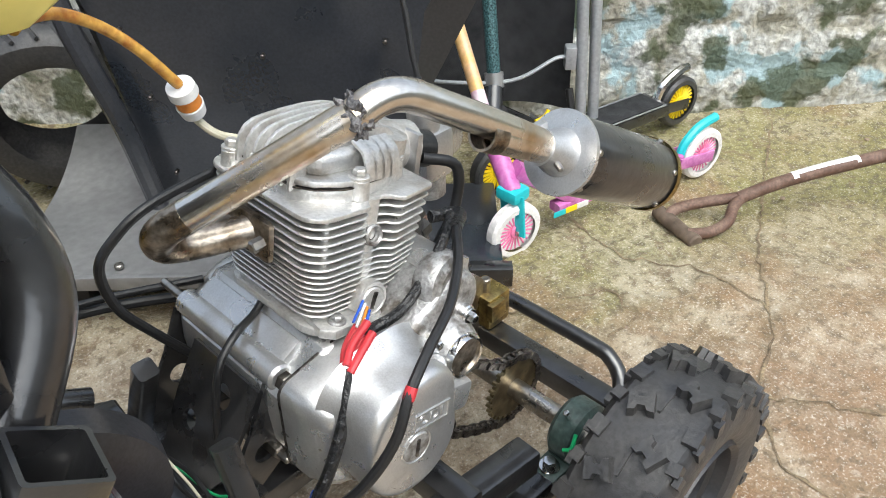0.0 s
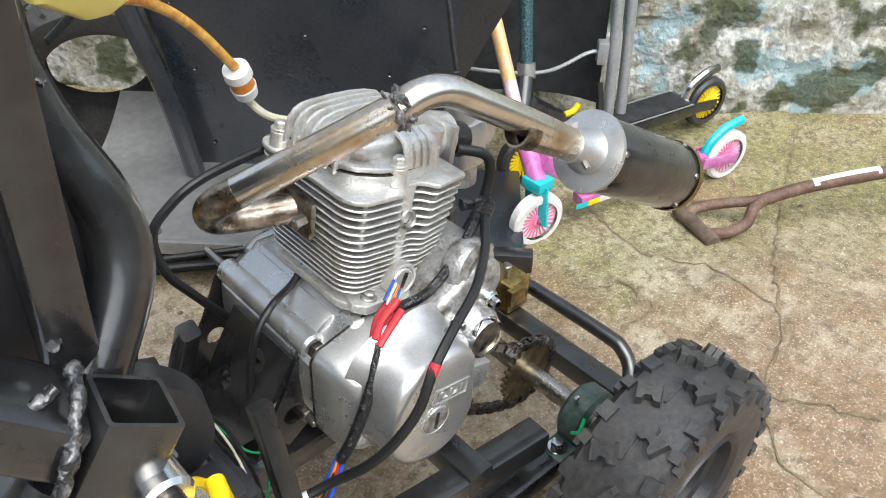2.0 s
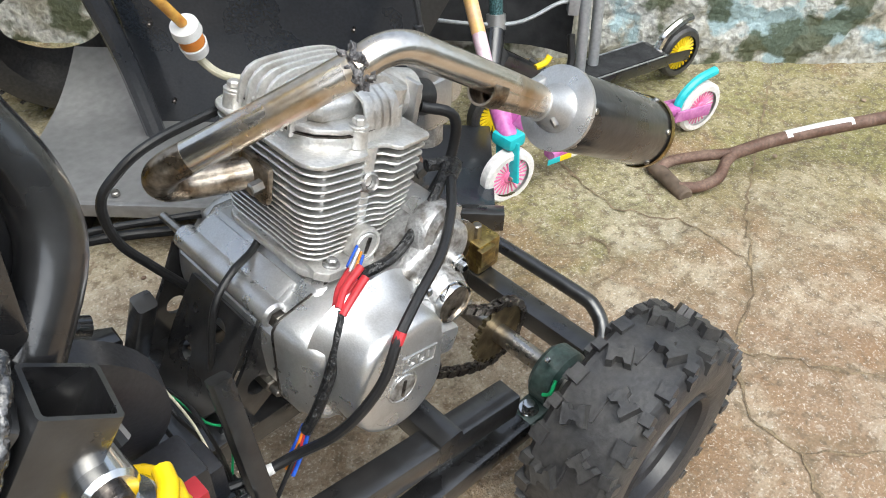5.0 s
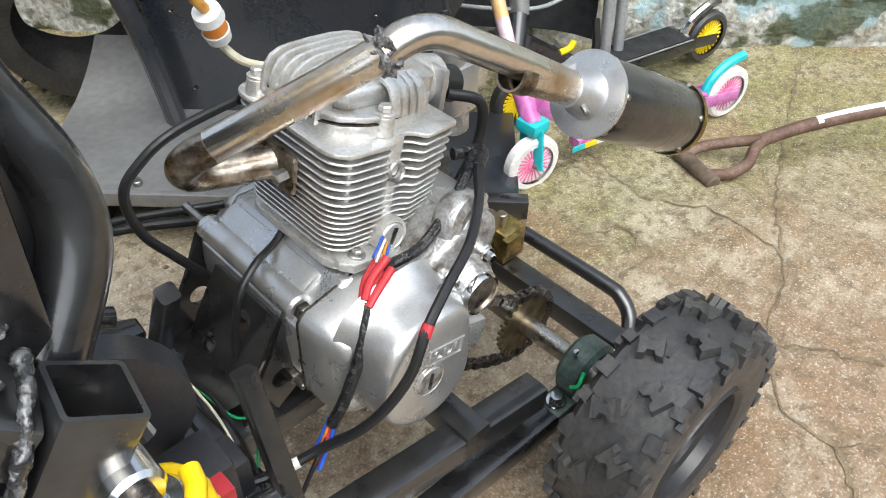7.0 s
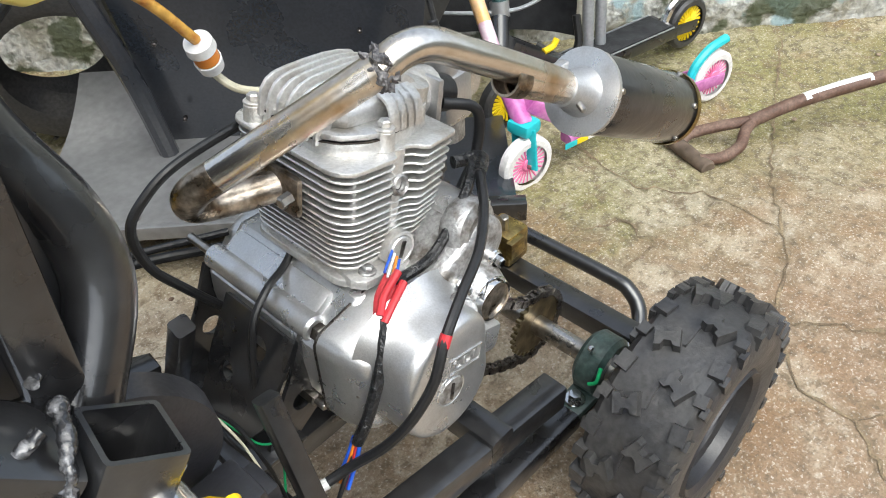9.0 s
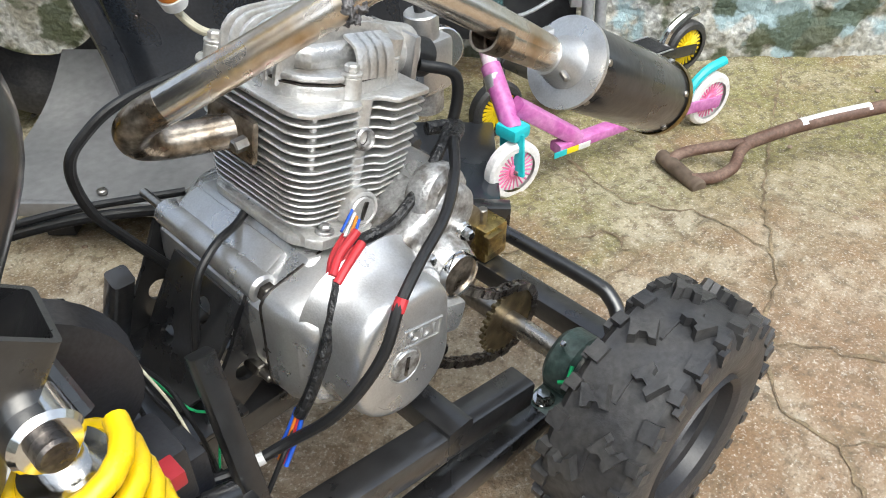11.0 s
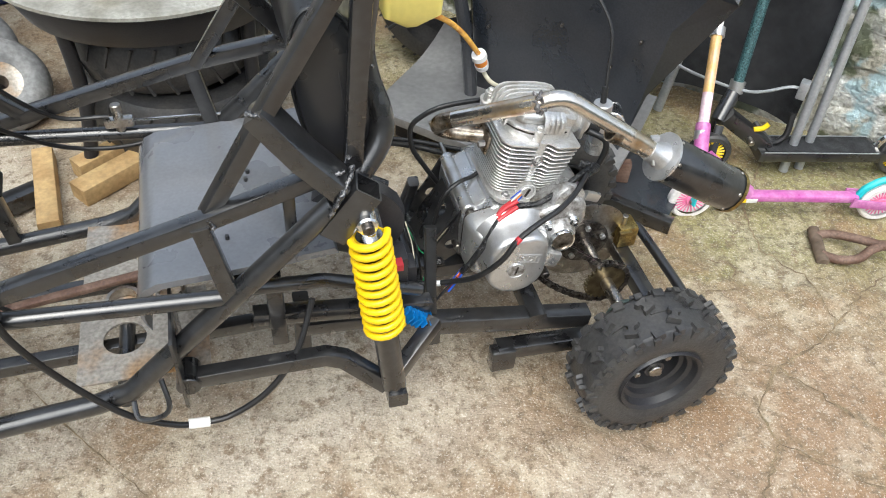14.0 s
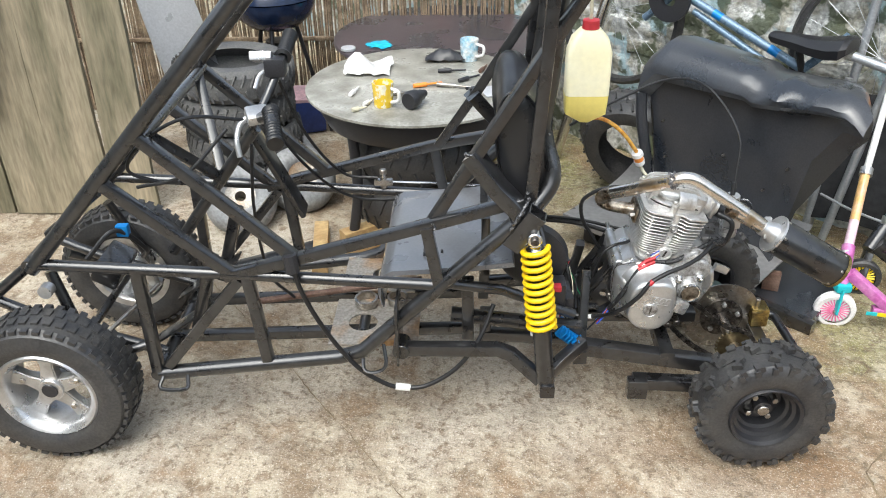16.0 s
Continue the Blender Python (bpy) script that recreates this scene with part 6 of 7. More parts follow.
def stone(u, z, w, h, seed):
    r = random.Random(seed)
    bm = bmesh.new()
    nu, nz = 5, 4
    g = []
    ph = [r.uniform(0, 6.28) for _ in range(4)]
    for j in range(nz + 1):
        row = []
        for i in range(nu + 1):
            a, b = i / nu, j / nz
            edge = min(a, 1 - a) * nu, min(b, 1 - b) * nz
            depth = 0.012 if min(edge) > 0.5 else 0.0
            jx, jz = (r.uniform(-1, 1) * w * 0.05 for _ in range(2))
            d = depth + (0.006 * math.sin(5 * a + ph[0]) * math.sin(4 * b + ph[1]) + r.uniform(-0.002, 0.002)) * (depth > 0)
            row.append(bm.verts.new(uv(u + (a - 0.5) * w + jx, wall_v + 0.022 - d, z + (b - 0.5) * h + jz)))
        g.append(row)
    for j in range(nz):
        for i in range(nu):
            bm.faces.new((g[j][i], g[j][i + 1], g[j + 1][i + 1], g[j + 1][i]))
    return bm


z, row = -0.01, 0
while z < 0.95:
    h = rs.uniform(0.075, 0.125)
    u = (-1.9 if row > 2 else 0.0) + rs.uniform(0, 0.1)
    while u < 1.5:
        w = rs.uniform(0.10, 0.26)
        part("stone", stone(u + w / 2, z + h / 2, w * 0.97, h * 0.95, int(u * 1000) + row * 77), STONE, wall)
        u += w
    z += h
    row += 1

# unseen walls added to close the yard and feed reflections, out of view
bm = bmesh.new()
box(0, -4.2, 0.9, 14, 0.2, 1.9, 0.0, bm=bm)
solo("added_wall_front", bm, STONE, "unseen plain wall added to close the yard", "wall", kind="structure", shade=False)
bm = box(-3.6, -0.5, 0.8, 0.2, 8, 1.7, 0.0)
solo("added_wall_side", bm, STONE, "unseen plain wall added to close the yard", "wall", kind="structure", shade=False)


# ---------- reed screen ----------
bm = bmesh.new()
rs = random.Random(3)
for i in range(330):
    x = -3.2 + i * 0.0092 + rs.uniform(-0.003, 0.003)
    r = rs.uniform(0.0035, 0.006)
    tube([(x, 2.32 + rs.uniform(-0.01, 0.01), 0.0), (x + rs.uniform(-0.03, 0.03), 2.32 + rs.uniform(-0.01, 0.01), 1.1)], r, 5, bm=bm)
solo("reed_screen", bm, REED, "brown dried reed cane screen along the yard edge", "fence", kind="stuff")
for z in (0.35, 0.75):
    solo("screen_rail", beam((-3.2, 2.305, z), (-0.2, 2.305, z), 0.012, 0.02), REED, "thin brown rail of the reed screen", "fence", kind="structure")

# ---------- leaning boards ----------
for i, (x, w, h, lean) in enumerate(((-2.42, 0.19, 1.15, -1), (-2.225, 0.185, 1.2, 0.4), (-2.03, 0.20, 1.18, -0.4), (-1.845, 0.155, 1.12, 0.8))):
    bm = bmesh.new()
    nz = 14
    rr = random.Random(i)
    cols = []
    for k in range(nz + 1):
        t = k / nz
        e = 0.004 * math.sin(9 * t + i)
        cols.append([bm.verts.new((x + e + sx * w / 2, 1.25 + 0.03 * t + dy + 0.002 * math.sin(7 * t + sx), t * h)) for sx, dy in ((-1, 0), (1, 0), (1, 0.02), (-1, 0.02))])
    for a, b in zip(cols, cols[1:]):
        for q in range(4):
            bm.faces.new((a[q], a[(q + 1) % 4], b[(q + 1) % 4], b[q]))
    bm.faces.new(cols[0][::-1])
    bm.faces.new(cols[-1])
    bm.transform(Matrix.Translation((x, 1.25, 0)) @ Matrix.Rotation(radians(lean), 4, "Y") @ Matrix.Translation((-x, -1.25, 0)))
    ob = solo("fence_board", bm, OLDWOOD, "weathered brown wooden board with water stains", "board", group="leaning boards")
bm = beam((-2.28, 1.235, 0.42), (-2.13, 1.235, 1.2), 0.11, 0.02)
solo("fence_board", bm, OLDWOOD, "weathered brown wooden board leaning askew", "board", group="leaning boards")

# ---------- pale panel, barbecue, tyres ----------
g = []
for j in range(9):
    t = j / 8
    g.append([(-1.60 - 0.24 * t + (s - 0.5) * (0.17 + 0.06 * math.sin(3.1 * t)), 1.62 + 0.12 * t + 0.02 * math.sin(s * 3.14), 0.02 + 0.98 * t) for s in np.linspace(0, 1, 7)])
bm = thicken(g, (0, 0, -0.02))
solo("leaning_board", bm, SILVERP, "pale grey curved plastic panel leaning upright", "panel")

bbq = thing("barbecue", (-1.41, 1.95, 0), "dark navy enamel kettle barbecue on a stand", "barbecue")
part("bowl", lathe([(0, 0), (0.0, 0.06), (0.02, 0.11), (0.06, 0.155), (0.11, 0.175), (0.13, 0.178), (0.13, 0.17), (0.06, 0.145), (0.02, 0.1), (0.015, 0)], (-1.41, 1.95, 0.50), (0, 0, 1), 36), NAVY, bbq)
part("lid", lathe([(0.135, 0.182), (0.15, 0.178), (0.2, 0.15), (0.24, 0.08), (0.25, 0)], (-1.41, 1.95, 0.50), (0, 0, 1), 36), NAVY, bbq)
for a in (0.5, 2.6, 4.7):
    part("leg", tube([(-1.41 + 0.08 * math.cos(a), 1.95 + 0.08 * math.sin(a), 0.53), (-1.41 + 0.2 * math.cos(a), 1.95 + 0.2 * math.sin(a), 0)], 0.009, 10), BLKPLAST, bbq)
part("ash_pan", cyl((-1.41, 1.95, 0.40), (-1.41, 1.95, 0.45), 0.05, seg=24), BLKPLAST, bbq)


def loose_tyre(c, axis, R, w, r_in, label, group, material=RUBBER, name="tyre", lugs=28):
    prof = [(-w * 0.4, r_in), (-w * 0.5, r_in + (R - r_in) * 0.35), (-w * 0.46, r_in + (R - r_in) * 0.75), (-w * 0.3, R * 0.98), (0, R), (w * 0.3, R * 0.98), (w * 0.46, r_in + (R - r_in) * 0.75), (w * 0.5, r_in + (R - r_in) * 0.35), (w * 0.4, r_in), (w * 0.34, r_in + 0.012), (0.0, R * 0.93), (-w * 0.34, r_in + 0.012), (-w * 0.4, r_in)]
    t = thing(name, c, label, "tyre", group=group)
    part("carcass", lathe(prof, c, axis, 48), material, t)
    bm = bmesh.new()
    ax = Vector(axis).normalized()
    s = ax.cross(Vector((0, 0, 1)) if abs(ax.z) < 0.9 else Vector((1, 0, 0))).normalized()
    u = ax.cross(s)
    for i in range(lugs):
        for sg in (-1, 1):
            a = 2 * math.pi * (i + 0.25 * sg) / lugs
            b = a + 0.09
            tube([Vector(c) + (s * math.cos(a) + u * math.sin(a)) * R * 1.0 + ax * w * 0.05 * sg, Vector(c) + (s * math.cos(b) + u * math.sin(b)) * R * 0.975 + ax * w * 0.4 * sg], 0.005, 4, bm=bm)
    tagged(part("tread", bm, material, t), kind="stuff")
    return t


for i in range(4):
    loose_tyre((-1.50 + 0.014 * (i % 2), 1.56 - 0.01 * i, 0.066 + 0.130 * i), (0.03 * i - 0.04, 0.02, 1), 0.222, 0.128, 0.128, "dusty black scooter tyre lying in a stack", "stacked tyres", DUSTYRUB, lugs=40)


def slick(c, ax, R=0.105, w=0.1):
    t = thing("kart_wheel", (c[0], c[1], c[2] - R), "grey slick kart wheel lying on the ground", "wheel", group="grey kart wheels")
    part("tyre", lathe([(-w * 0.36, R * 0.42), (-w * 0.47, R * 0.52), (-w * 0.50, R * 0.66), (-w * 0.46, R * 0.82), (-w * 0.34, R * 0.94), (-w * 0.15, R), (w * 0.15, R), (w * 0.34, R * 0.94), (w * 0.46, R * 0.82), (w * 0.50, R * 0.66), (w * 0.47, R * 0.52), (w * 0.36, R * 0.42)], c, ax, 40), RUBGREY, t)
    part("rim", lathe([(-w * 0.36, R * 0.43), (-w * 0.2, R * 0.38), (w * 0.2, R * 0.38), (w * 0.36, R * 0.43), (w * 0.3, R * 0.3), (w * 0.3, 0.02), (-w * 0.3, 0.02), (-w * 0.3, R * 0.38)], c, ax, 32), RUSTPL, t, "rusty rim")


slick((-1.345, 1.54, 0.10), (0.35, -0.55, 0.75), 0.135, 0.12)
slick((-1.235, 1.33, 0.10), (0.35, -0.60, 0.70), 0.130, 0.12)
slick((-1.425, 1.17, 0.10), (0.2, -0.65, 0.72), 0.130, 0.11)

# ---------- timber offcuts ----------
def block(name, x0, y0, x1, y1, w, h, z, m, label, cat, group=""):
    return solo(name, beam((x0, y0, z + h / 2), (x1, y1, z + h / 2), w, h, 0.003), m, label, cat, group)


block("timber_offcut", -1.125, 1.10, -1.085, 0.80, 0.05, 0.05, 0.0, WOOD, "raw pine offcut lying on the concrete", "timber", "timber offcuts")
block("timber_offcut", -1.03, 0.92, -0.86, 1.05, 0.06, 0.05, 0.0, WOOD, "raw pine offcut lying on the concrete", "timber", "timber offcuts")
block("timber_offcut", -1.04, 1.02, -0.88, 1.13, 0.05, 0.05, 0.0, WOOD, "raw pine offcut lying behind another", "timber", "timber offcuts")
block("steel_bar", -1.40, 0.80, -1.10, 0.97, 0.045, 0.045, 0.0, BLACK, "black square steel offcut lying on the concrete", "steel bar")

# ---------- round table with clutter ----------
TX, TY, TZ, TR = -0.775, 1.27, 0.495, 0.385
table = thing("round_table", (TX, TY, 0), "low round garden table with a worn mottled top", "table")
top = part("tabletop", lathe([(-0.008, 0), (-0.008, TR - 0.012), (-0.004, TR), (0.004, TR), (0.008, TR - 0.012), (0.008, 0)], (TX, TY, TZ), (0, 0, 1), 64), TABLETOP, table)
part("apron", lathe([(-0.10, TR * 0.80), (-0.10, TR * 0.84), (-0.03, TR * 0.93), (-0.008, TR * 0.93)], (TX, TY, TZ), (0, 0, 1), 56), BLKPLAST, table)
for i in range(4):
    a = math.pi / 4 + i * math.pi / 2
    part("leg", tube([(TX + 0.30 * math.cos(a), TY + 0.30 * math.sin(a), TZ - 0.02), (TX + 0.29 * math.cos(a), TY + 0.29 * math.sin(a), 0.2), (TX + 0.33 * math.cos(a), TY + 0.33 * math.sin(a), 0.0)], 0.018, 12, 4), BLKPLAST, table)
loose_tyre((-0.755, 1.25, 0.115), (0.03, -0.08, 1.0), 0.262, 0.19, 0.15, "large black tyre lying under the table", "tyres under the table")
loose_tyre((-0.765, 1.26, 0.300), (-0.03, -0.05, 1.0), 0.255, 0.16, 0.15, "large black tyre lying on another under the table", "tyres under the table")
TT = TZ + 0.0085


MUGYEL = mat("yellow_printed_glaze", (0.82, 0.56, 0.04), 0.25, 0, 0.08, 45, 0.0, 100, (0.85, 0.80, 0.62), spot=0.56, sharp=0.04)


def mug(x, y, m, label, r=0.034, h=0.078):
    t = thing("mug", (x, y, TT), label, "mug")
    part("mug_body", lathe([(0, 0), (0, r * 0.86), (0.005, r * 0.9), (h, r), (h, r - 0.003), (0.008, r * 0.8), (0.008, 0)], (x, y, TT), (0, 0, 1), 32), m, t)
    part("mug_handle", tube([(x + r * 0.8, y - r * 0.5, TT + h * 0.8), (x + r * 1.5, y - r * 0.9, TT + h * 0.72), (x + r * 1.45, y - r * 0.85, TT + h * 0.35), (x + r * 0.75, y - r * 0.45, TT + h * 0.22)], 0.0055, 8, 5), WHITE, t)


mug(-0.872, 1.045, MUGYEL, "yellow mug with a white rim and handle on the table")
mug(-0.60, 1.50, CERAMIC, "pale blue and white patterned mug on the table")
bm = lathe([(0, 0), (0, 0.025), (0.01, 0.03), (0.04, 0.027), (0.045, 0.019), (0.07, 0.018), (0.075, 0.012), (0.09, 0.012), (0.09, 0)], (-0.79, 1.0, TT + 0.03), (0.5, 0.8, 0), 24)
solo("oil_filter", bm, BLKPLAST, "small black cylindrical part lying on the table", "machine part")
rr = random.Random(2)
g = []
for j in range(10):
    g.append([(-1.04 + 0.018 * i + rr.uniform(-0.006, 0.006), 1.32 + 0.014 * j + rr.uniform(-0.006, 0.006), TT + 0.006 + max(0, 0.055 * math.sin(i * 0.5 + 0.3) * math.sin(j * 0.4)) + rr.uniform(0, 0.012)) for i in range(10)])
bm = thicken(g, (0, 0, -0.002))
solo("crumpled_cloth", bm, WHITE, "crumpled white cloth on the table", "cloth")
g = []
for j in range(7):
    g.append([(-0.76 + 0.018 * i, 1.46 + 0.012 * j, TT + 0.004 + 0.035 * math.sin(3.14 * i / 8) * math.sin(3.14 * j / 6) + rr.uniform(0, 0.012)) for i in range(9)])
bm = thicken(g, (0, 0, -0.002))
solo("plastic_bag", bm, BLKPLAST, "crumpled black plastic bag on the table", "bag")
for i, (x, y, a, L, m, lab, cat, nm) in enumerate((
    (-0.74, 1.22, 20, 0.10, ORANGE, "orange-handled screwdriver on the table", "screwdriver", "screwdriver"), (-0.64, 1.20, -15, 0.14, STEEL, "steel spanner on the table", "spanner", "spanner"),
    (-0.60, 1.28, 40, 0.09, BLKPLAST, "black socket piece on the table", "tool", "socket_tool"), (-0.92, 1.06, 60, 0.06, WHITE, "white plastic scrap on the table", "scrap", "scrap"),
    (-0.82, 1.14, 10, 0.11, STEEL, "thin steel rod on the table", "rod", "steel_rod"), (-0.98, 1.16, 75, 0.08, WHITE, "pale plastic scrap on the table", "scrap", "scrap"), (-0.66, 1.36, 5, 0.10, BLKPLAST, "black hand tool on the table", "tool", "hand_tool"),
    (-0.55, 1.38, 70, 0.07, RUST, "small rusty part on the table", "machine part", "rusty_part"), (-0.945, 1.0, 30, 0.05, HOSECLR, "curl of clear hose on the table", "hose", "hose_scrap"),
)):
    d = Vector((math.cos(radians(a)), math.sin(radians(a)), 0)) * L / 2
    p = Vector((x, y, TT + 0.008))
    solo(nm, lathe([(0, 0), (0, 0.007), (L * 0.45, 0.008), (L * 0.5, 0.004), (L, 0.0035), (L, 0)], p - d, d, 12), m, lab, cat)
bm = bmesh.new()
solo("paper_sheet", box(-0.50, 1.17, TT + 0.003, 0.12, 0.09, 0.004, 0.001, pose(0, 0, 0, 0, 0, 20)), SILVERP, "grey paper sheet on the table", "paper")

t2 = thing("dark_table", (-0.70, 2.0, 0), "dark glossy round table with a cyan paint splash", "table")
part("tabletop", lathe([(-0.01, 0), (-0.01, 0.47), (0.0, 0.48), (0.008, 0.475), (0.01, 0.46), (0.01, 0)], (-0.70, 2.02, 0.44), (0, 0, 1), 64), DARKTOP, t2)
for a in (0.6, 2.2, 3.8, 5.4):
    part("leg", tube([(-0.70 + 0.28 * math.cos(a), 2.02 + 0.2 * math.sin(a), 0.43), (-0.70 + 0.28 * math.cos(a), 2.02 + 0.2 * math.sin(a), 0)], 0.016, 10), BLKPLAST, t2)
bm = bmesh.new()
rr = random.Random(9)
vs = [bm.verts.new((-0.97 + (0.03 + rr.uniform(0.0, 0.05)) * math.cos(i * 0.314), 1.86 + (0.03 + rr.uniform(0.0, 0.05)) * math.sin(i * 0.314), 0.4545)) for i in range(20)]
bm.faces.new(vs)
part("paint_splash", bm, CYAN, t2, "bright cyan paint splash")
solo("lid_disc", cyl((-1.09, 1.80, 0.4505), (-1.09, 1.80, 0.462), 0.03, seg=24), SILVERP, "pale round lid on the dark table", "lid")
bm = box(-1.42, 2.05, 0.17, 0.24, 0.15, 0.02, 0.006, pose(0, 0, 0, 8, 6, 20))
solo("pink_lid", bm, mat("faded_pink_plastic", (0.70, 0.46, 0.50), 0.5), "faded pink plastic lid on a blue tub", "lid")
solo("blue_tub", box(-1.40, 2.06, 0.078, 0.26, 0.16, 0.155, 0.02, pose(0, 0, 0, 0, 0, 20)), mat("dark_blue_plastic", (0.02, 0.04, 0.16), 0.4), "dark blue plastic tub on the ground", "tub")

# ---------- black moulded seat unit against the wall ----------
unit = thing("moulded_seat", uv(-0.45, 0.85, 0), "large black moulded plastic seat shell on a steel floor pan", "seat shell")


def shell():
    bm = bmesh.new()
    nu = 26
    # profile across: front panel foot, panel top, rolled lip, crown, back
    rows = []
    for i in range(nu + 1):
        t = i / nu
        top = 0.705 - 0.055 * t + 0.012 * math.sin(9 * t) * (t > 0.5) - 0.06 * max(0, (0.08 - t) / 0.08) - 0.03 * max(0, (t - 0.94) / 0.06)
        u = -0.80 + 0.69 * t
        foot_u = -0.735 + 0.44 * t
        mid_u = -0.765 + 0.53 * t
        th = 1.0 - 0.62 * t
        ridge = 0.018 * math.exp(-((t - 0.66) / 0.035) ** 2) + 0.010 * math.exp(-((t - 0.8) / 0.02) ** 2) + 0.010 * math.exp(-((t - 0.88) / 0.02) ** 2)
        pr = [(foot_u, 0.80, 0.09), (lerp((foot_u,), (mid_u,), 0.5)[0], 0.775, 0.27), (mid_u, 0.755, 0.47), (0.5 * u + 0.5 * mid_u, 0.755, top - 0.130 * th), (u, 0.722, top - 0.122 * th), (u, 0.706, top - 0.095 * th), (u, 0.712 - ridge, top - 0.065 * th), (u, 0.73 - ridge, top - 0.028 * th), (u, 0.765, top - 0.004 + ridge * 0.7), (u, 0.82, top + 0.004 + ridge * 0.5), (u, 0.90, top - 0.012), (u, 0.96, top - 0.06), (mid_u, 0.98, 0.40), (foot_u, 0.97, 0.09)]
        close = min(1.0, 0.12 + (1 - t) / 0.16)
        pr = [(a, 0.735 + (b - 0.735) * close if b > 0.735 else b, c) for a, b, c in pr]
        rows.append([bm.verts.new(uv(a, b, c)) for a, b, c in pr])
    for a, b in zip(rows, rows[1:]):
        for j in range(len(a) - 1):
            bm.faces.new((a[j], a[j + 1], b[j + 1], b[j]))
    bm.faces.new(rows[0])
    bm.faces.new(rows[-1][::-1])
    return bm


sh = part("shell", shell(), SATIN, unit)
part("shell_edge", tube([uv(-0.80, 0.73, 0.53), uv(-0.785, 0.725, 0.44), uv(-0.75, 0.735, 0.28), uv(-0.735, 0.76, 0.09)], 0.018, 10, 5), SATIN, unit)
for u, z in ((-0.70, 0.33), (-0.69, 0.18), (-0.36, 0.33), (-0.5, 0.40), (-0.3, 0.42), (-0.72, 0.45)):
    part("rivet", cyl(uv(u, 0.775 - 0.05 * z, z), uv(u, 0.762 - 0.05 * z, z), 0.004, seg=10), DARKSTEEL, sh)
g = []
for j in range(14):
    v = 0.535 + j * 0.035
    lift = 0.0 if v < 0.78 else (v - 0.78) ** 2 * 1.1
    g.append([uv(-0.93 + 0.085 * i - 0.06 * (v - 0.535), v, 0.112 + lift * (1.0 if i < 5 else 0.7)) for i in range(9)])
bm = thicken(g, (0, 0, -0.006))
part("floor_pan", bm, PLATE, unit, "scuffed grey sheet steel floor pan")
part("pan_edge", box(0, 0, 0, 0.68, 0.012, 0.026, 0.003, Matrix.Translation(uv(-0.59, 0.540, 0.103)) @ Matrix.Rotation(radians(-45), 4, "Z")), PLATE, unit)
for u in (-0.86, -0.4):
    part("pan_foot", box(0, 0, 0, 0.05, 0.3, 0.102, 0.004, Matrix.Translation(uv(u, 0.75, 0.051)) @ Matrix.Rotation(radians(-45), 4, "Z")), BLKPLAST, unit)
for u, v in ((-0.75, 0.565), (-0.45, 0.565)):
    part("pan_bolt", cyl(uv(u, v, 0.114), uv(u, v, 0.122), 0.008, seg=12), STEEL, unit)
# base plate on the ground
bm = bmesh.new()
box(0, 0, 0, 0.22, 0.30, 0.05, 0.005, Matrix.Translation(uv(-0.215, 0.80, 0.0)) @ Matrix.Rotation(radians(-45), 4, "Z"), bm)
base = solo("black_base_plate", bm, SATIN, "flat black metal base plate lying on the concrete", "base plate")
solo("black_base_bar", beam(uv(-0.33, 0.66, 0.012), uv(-0.09, 0.66, 0.008), 0.03, 0.04), BLACK, "black steel bar lying along the base plate", "steel bar")
solo("clutter_bracket", box(0, 0, 0, 0.05, 0.03, 0.06, 0.004, Matrix.Translation(uv(-0.27, 0.74, 0.056)) @ Matrix.Rotation(radians(-20), 4, "Z")), RUST, "small rusty bracket on the base plate", "bracket")
for k, (u, v) in enumerate(((-0.96, 0.98), (-1.04, 1.06))):
    loose_tyre(uv(u, v, 0.20), (0.5, 0.8, 0.25), 0.2, 0.09, 0.13, "black tyre standing behind the floor pan", "tyres by the wall")
solo("steel_tube", tube([uv(-1.0, 0.93, 0.34), uv(-0.72, 1.0, 0.36)], 0.016, 14), BIKEBLUE, "dull blue steel tube behind the seat shell", "tube")
solo("old_plank", beam(uv(-0.88, 1.05, 0.0), uv(-0.84, 1.15, 0.4), 0.06, 0.02), OLDWOOD, "old brown plank leaning on the wall", "board")

# ---------- folded frame with black fabric ----------
fr = thing("folded_bed", uv(-0.1, 1.1, 0), "folded camp bed with black fabric and galvanised frame", "camp bed")
def tilt_uv(u, z, off=0.0):
    return uv(u, 1.115 + 0.13 * z + off, z)


for u, off in ((0.10, -0.01), (0.135, 0.03)):
    part("frame_post", tube([tilt_uv(u, -0.02, off), tilt_uv(u - 0.02, 0.56, off)], 0.0125, 14), GALV, fr)
part("frame_post", tube([tilt_uv(-0.36, 0.0, 0.03), tilt_uv(-0.36, 0.56, 0.03)], 0.0125, 14), GALV, fr)
g = []
for j in range(12):
    z = 0.09 + 0.43 * j / 11
    g.append([tilt_uv(-0.35 + 0.425 * i / 10, z, 0.025 + 0.065 * math.sin(math.pi * i / 10) + 0.01 * math.sin(i * 0.9 + j * 0.4)) for i in range(11)])
bm = thicken(g, (0, 0, -0.004))
part("fabric", bm, FABRIC, fr)
part("wire_spring", tube([tilt_uv(-0.32, 0.20, -0.03), tilt_uv(-0.2, 0.185, -0.04), tilt_uv(-0.06, 0.185, -0.04), tilt_uv(0.03, 0.225, -0.03), tilt_uv(0.06, 0.225, -0.02)], 0.0045, 8, 6), GALV, fr)
part("hinge_block", box(0, 0, 0, 0.024, 0.03, 0.05, 0.004, Matrix.Translation(tilt_uv(0.065, 0.225, -0.02)) @ Matrix.Rotation(radians(-45), 4, "Z")), GALV, fr)
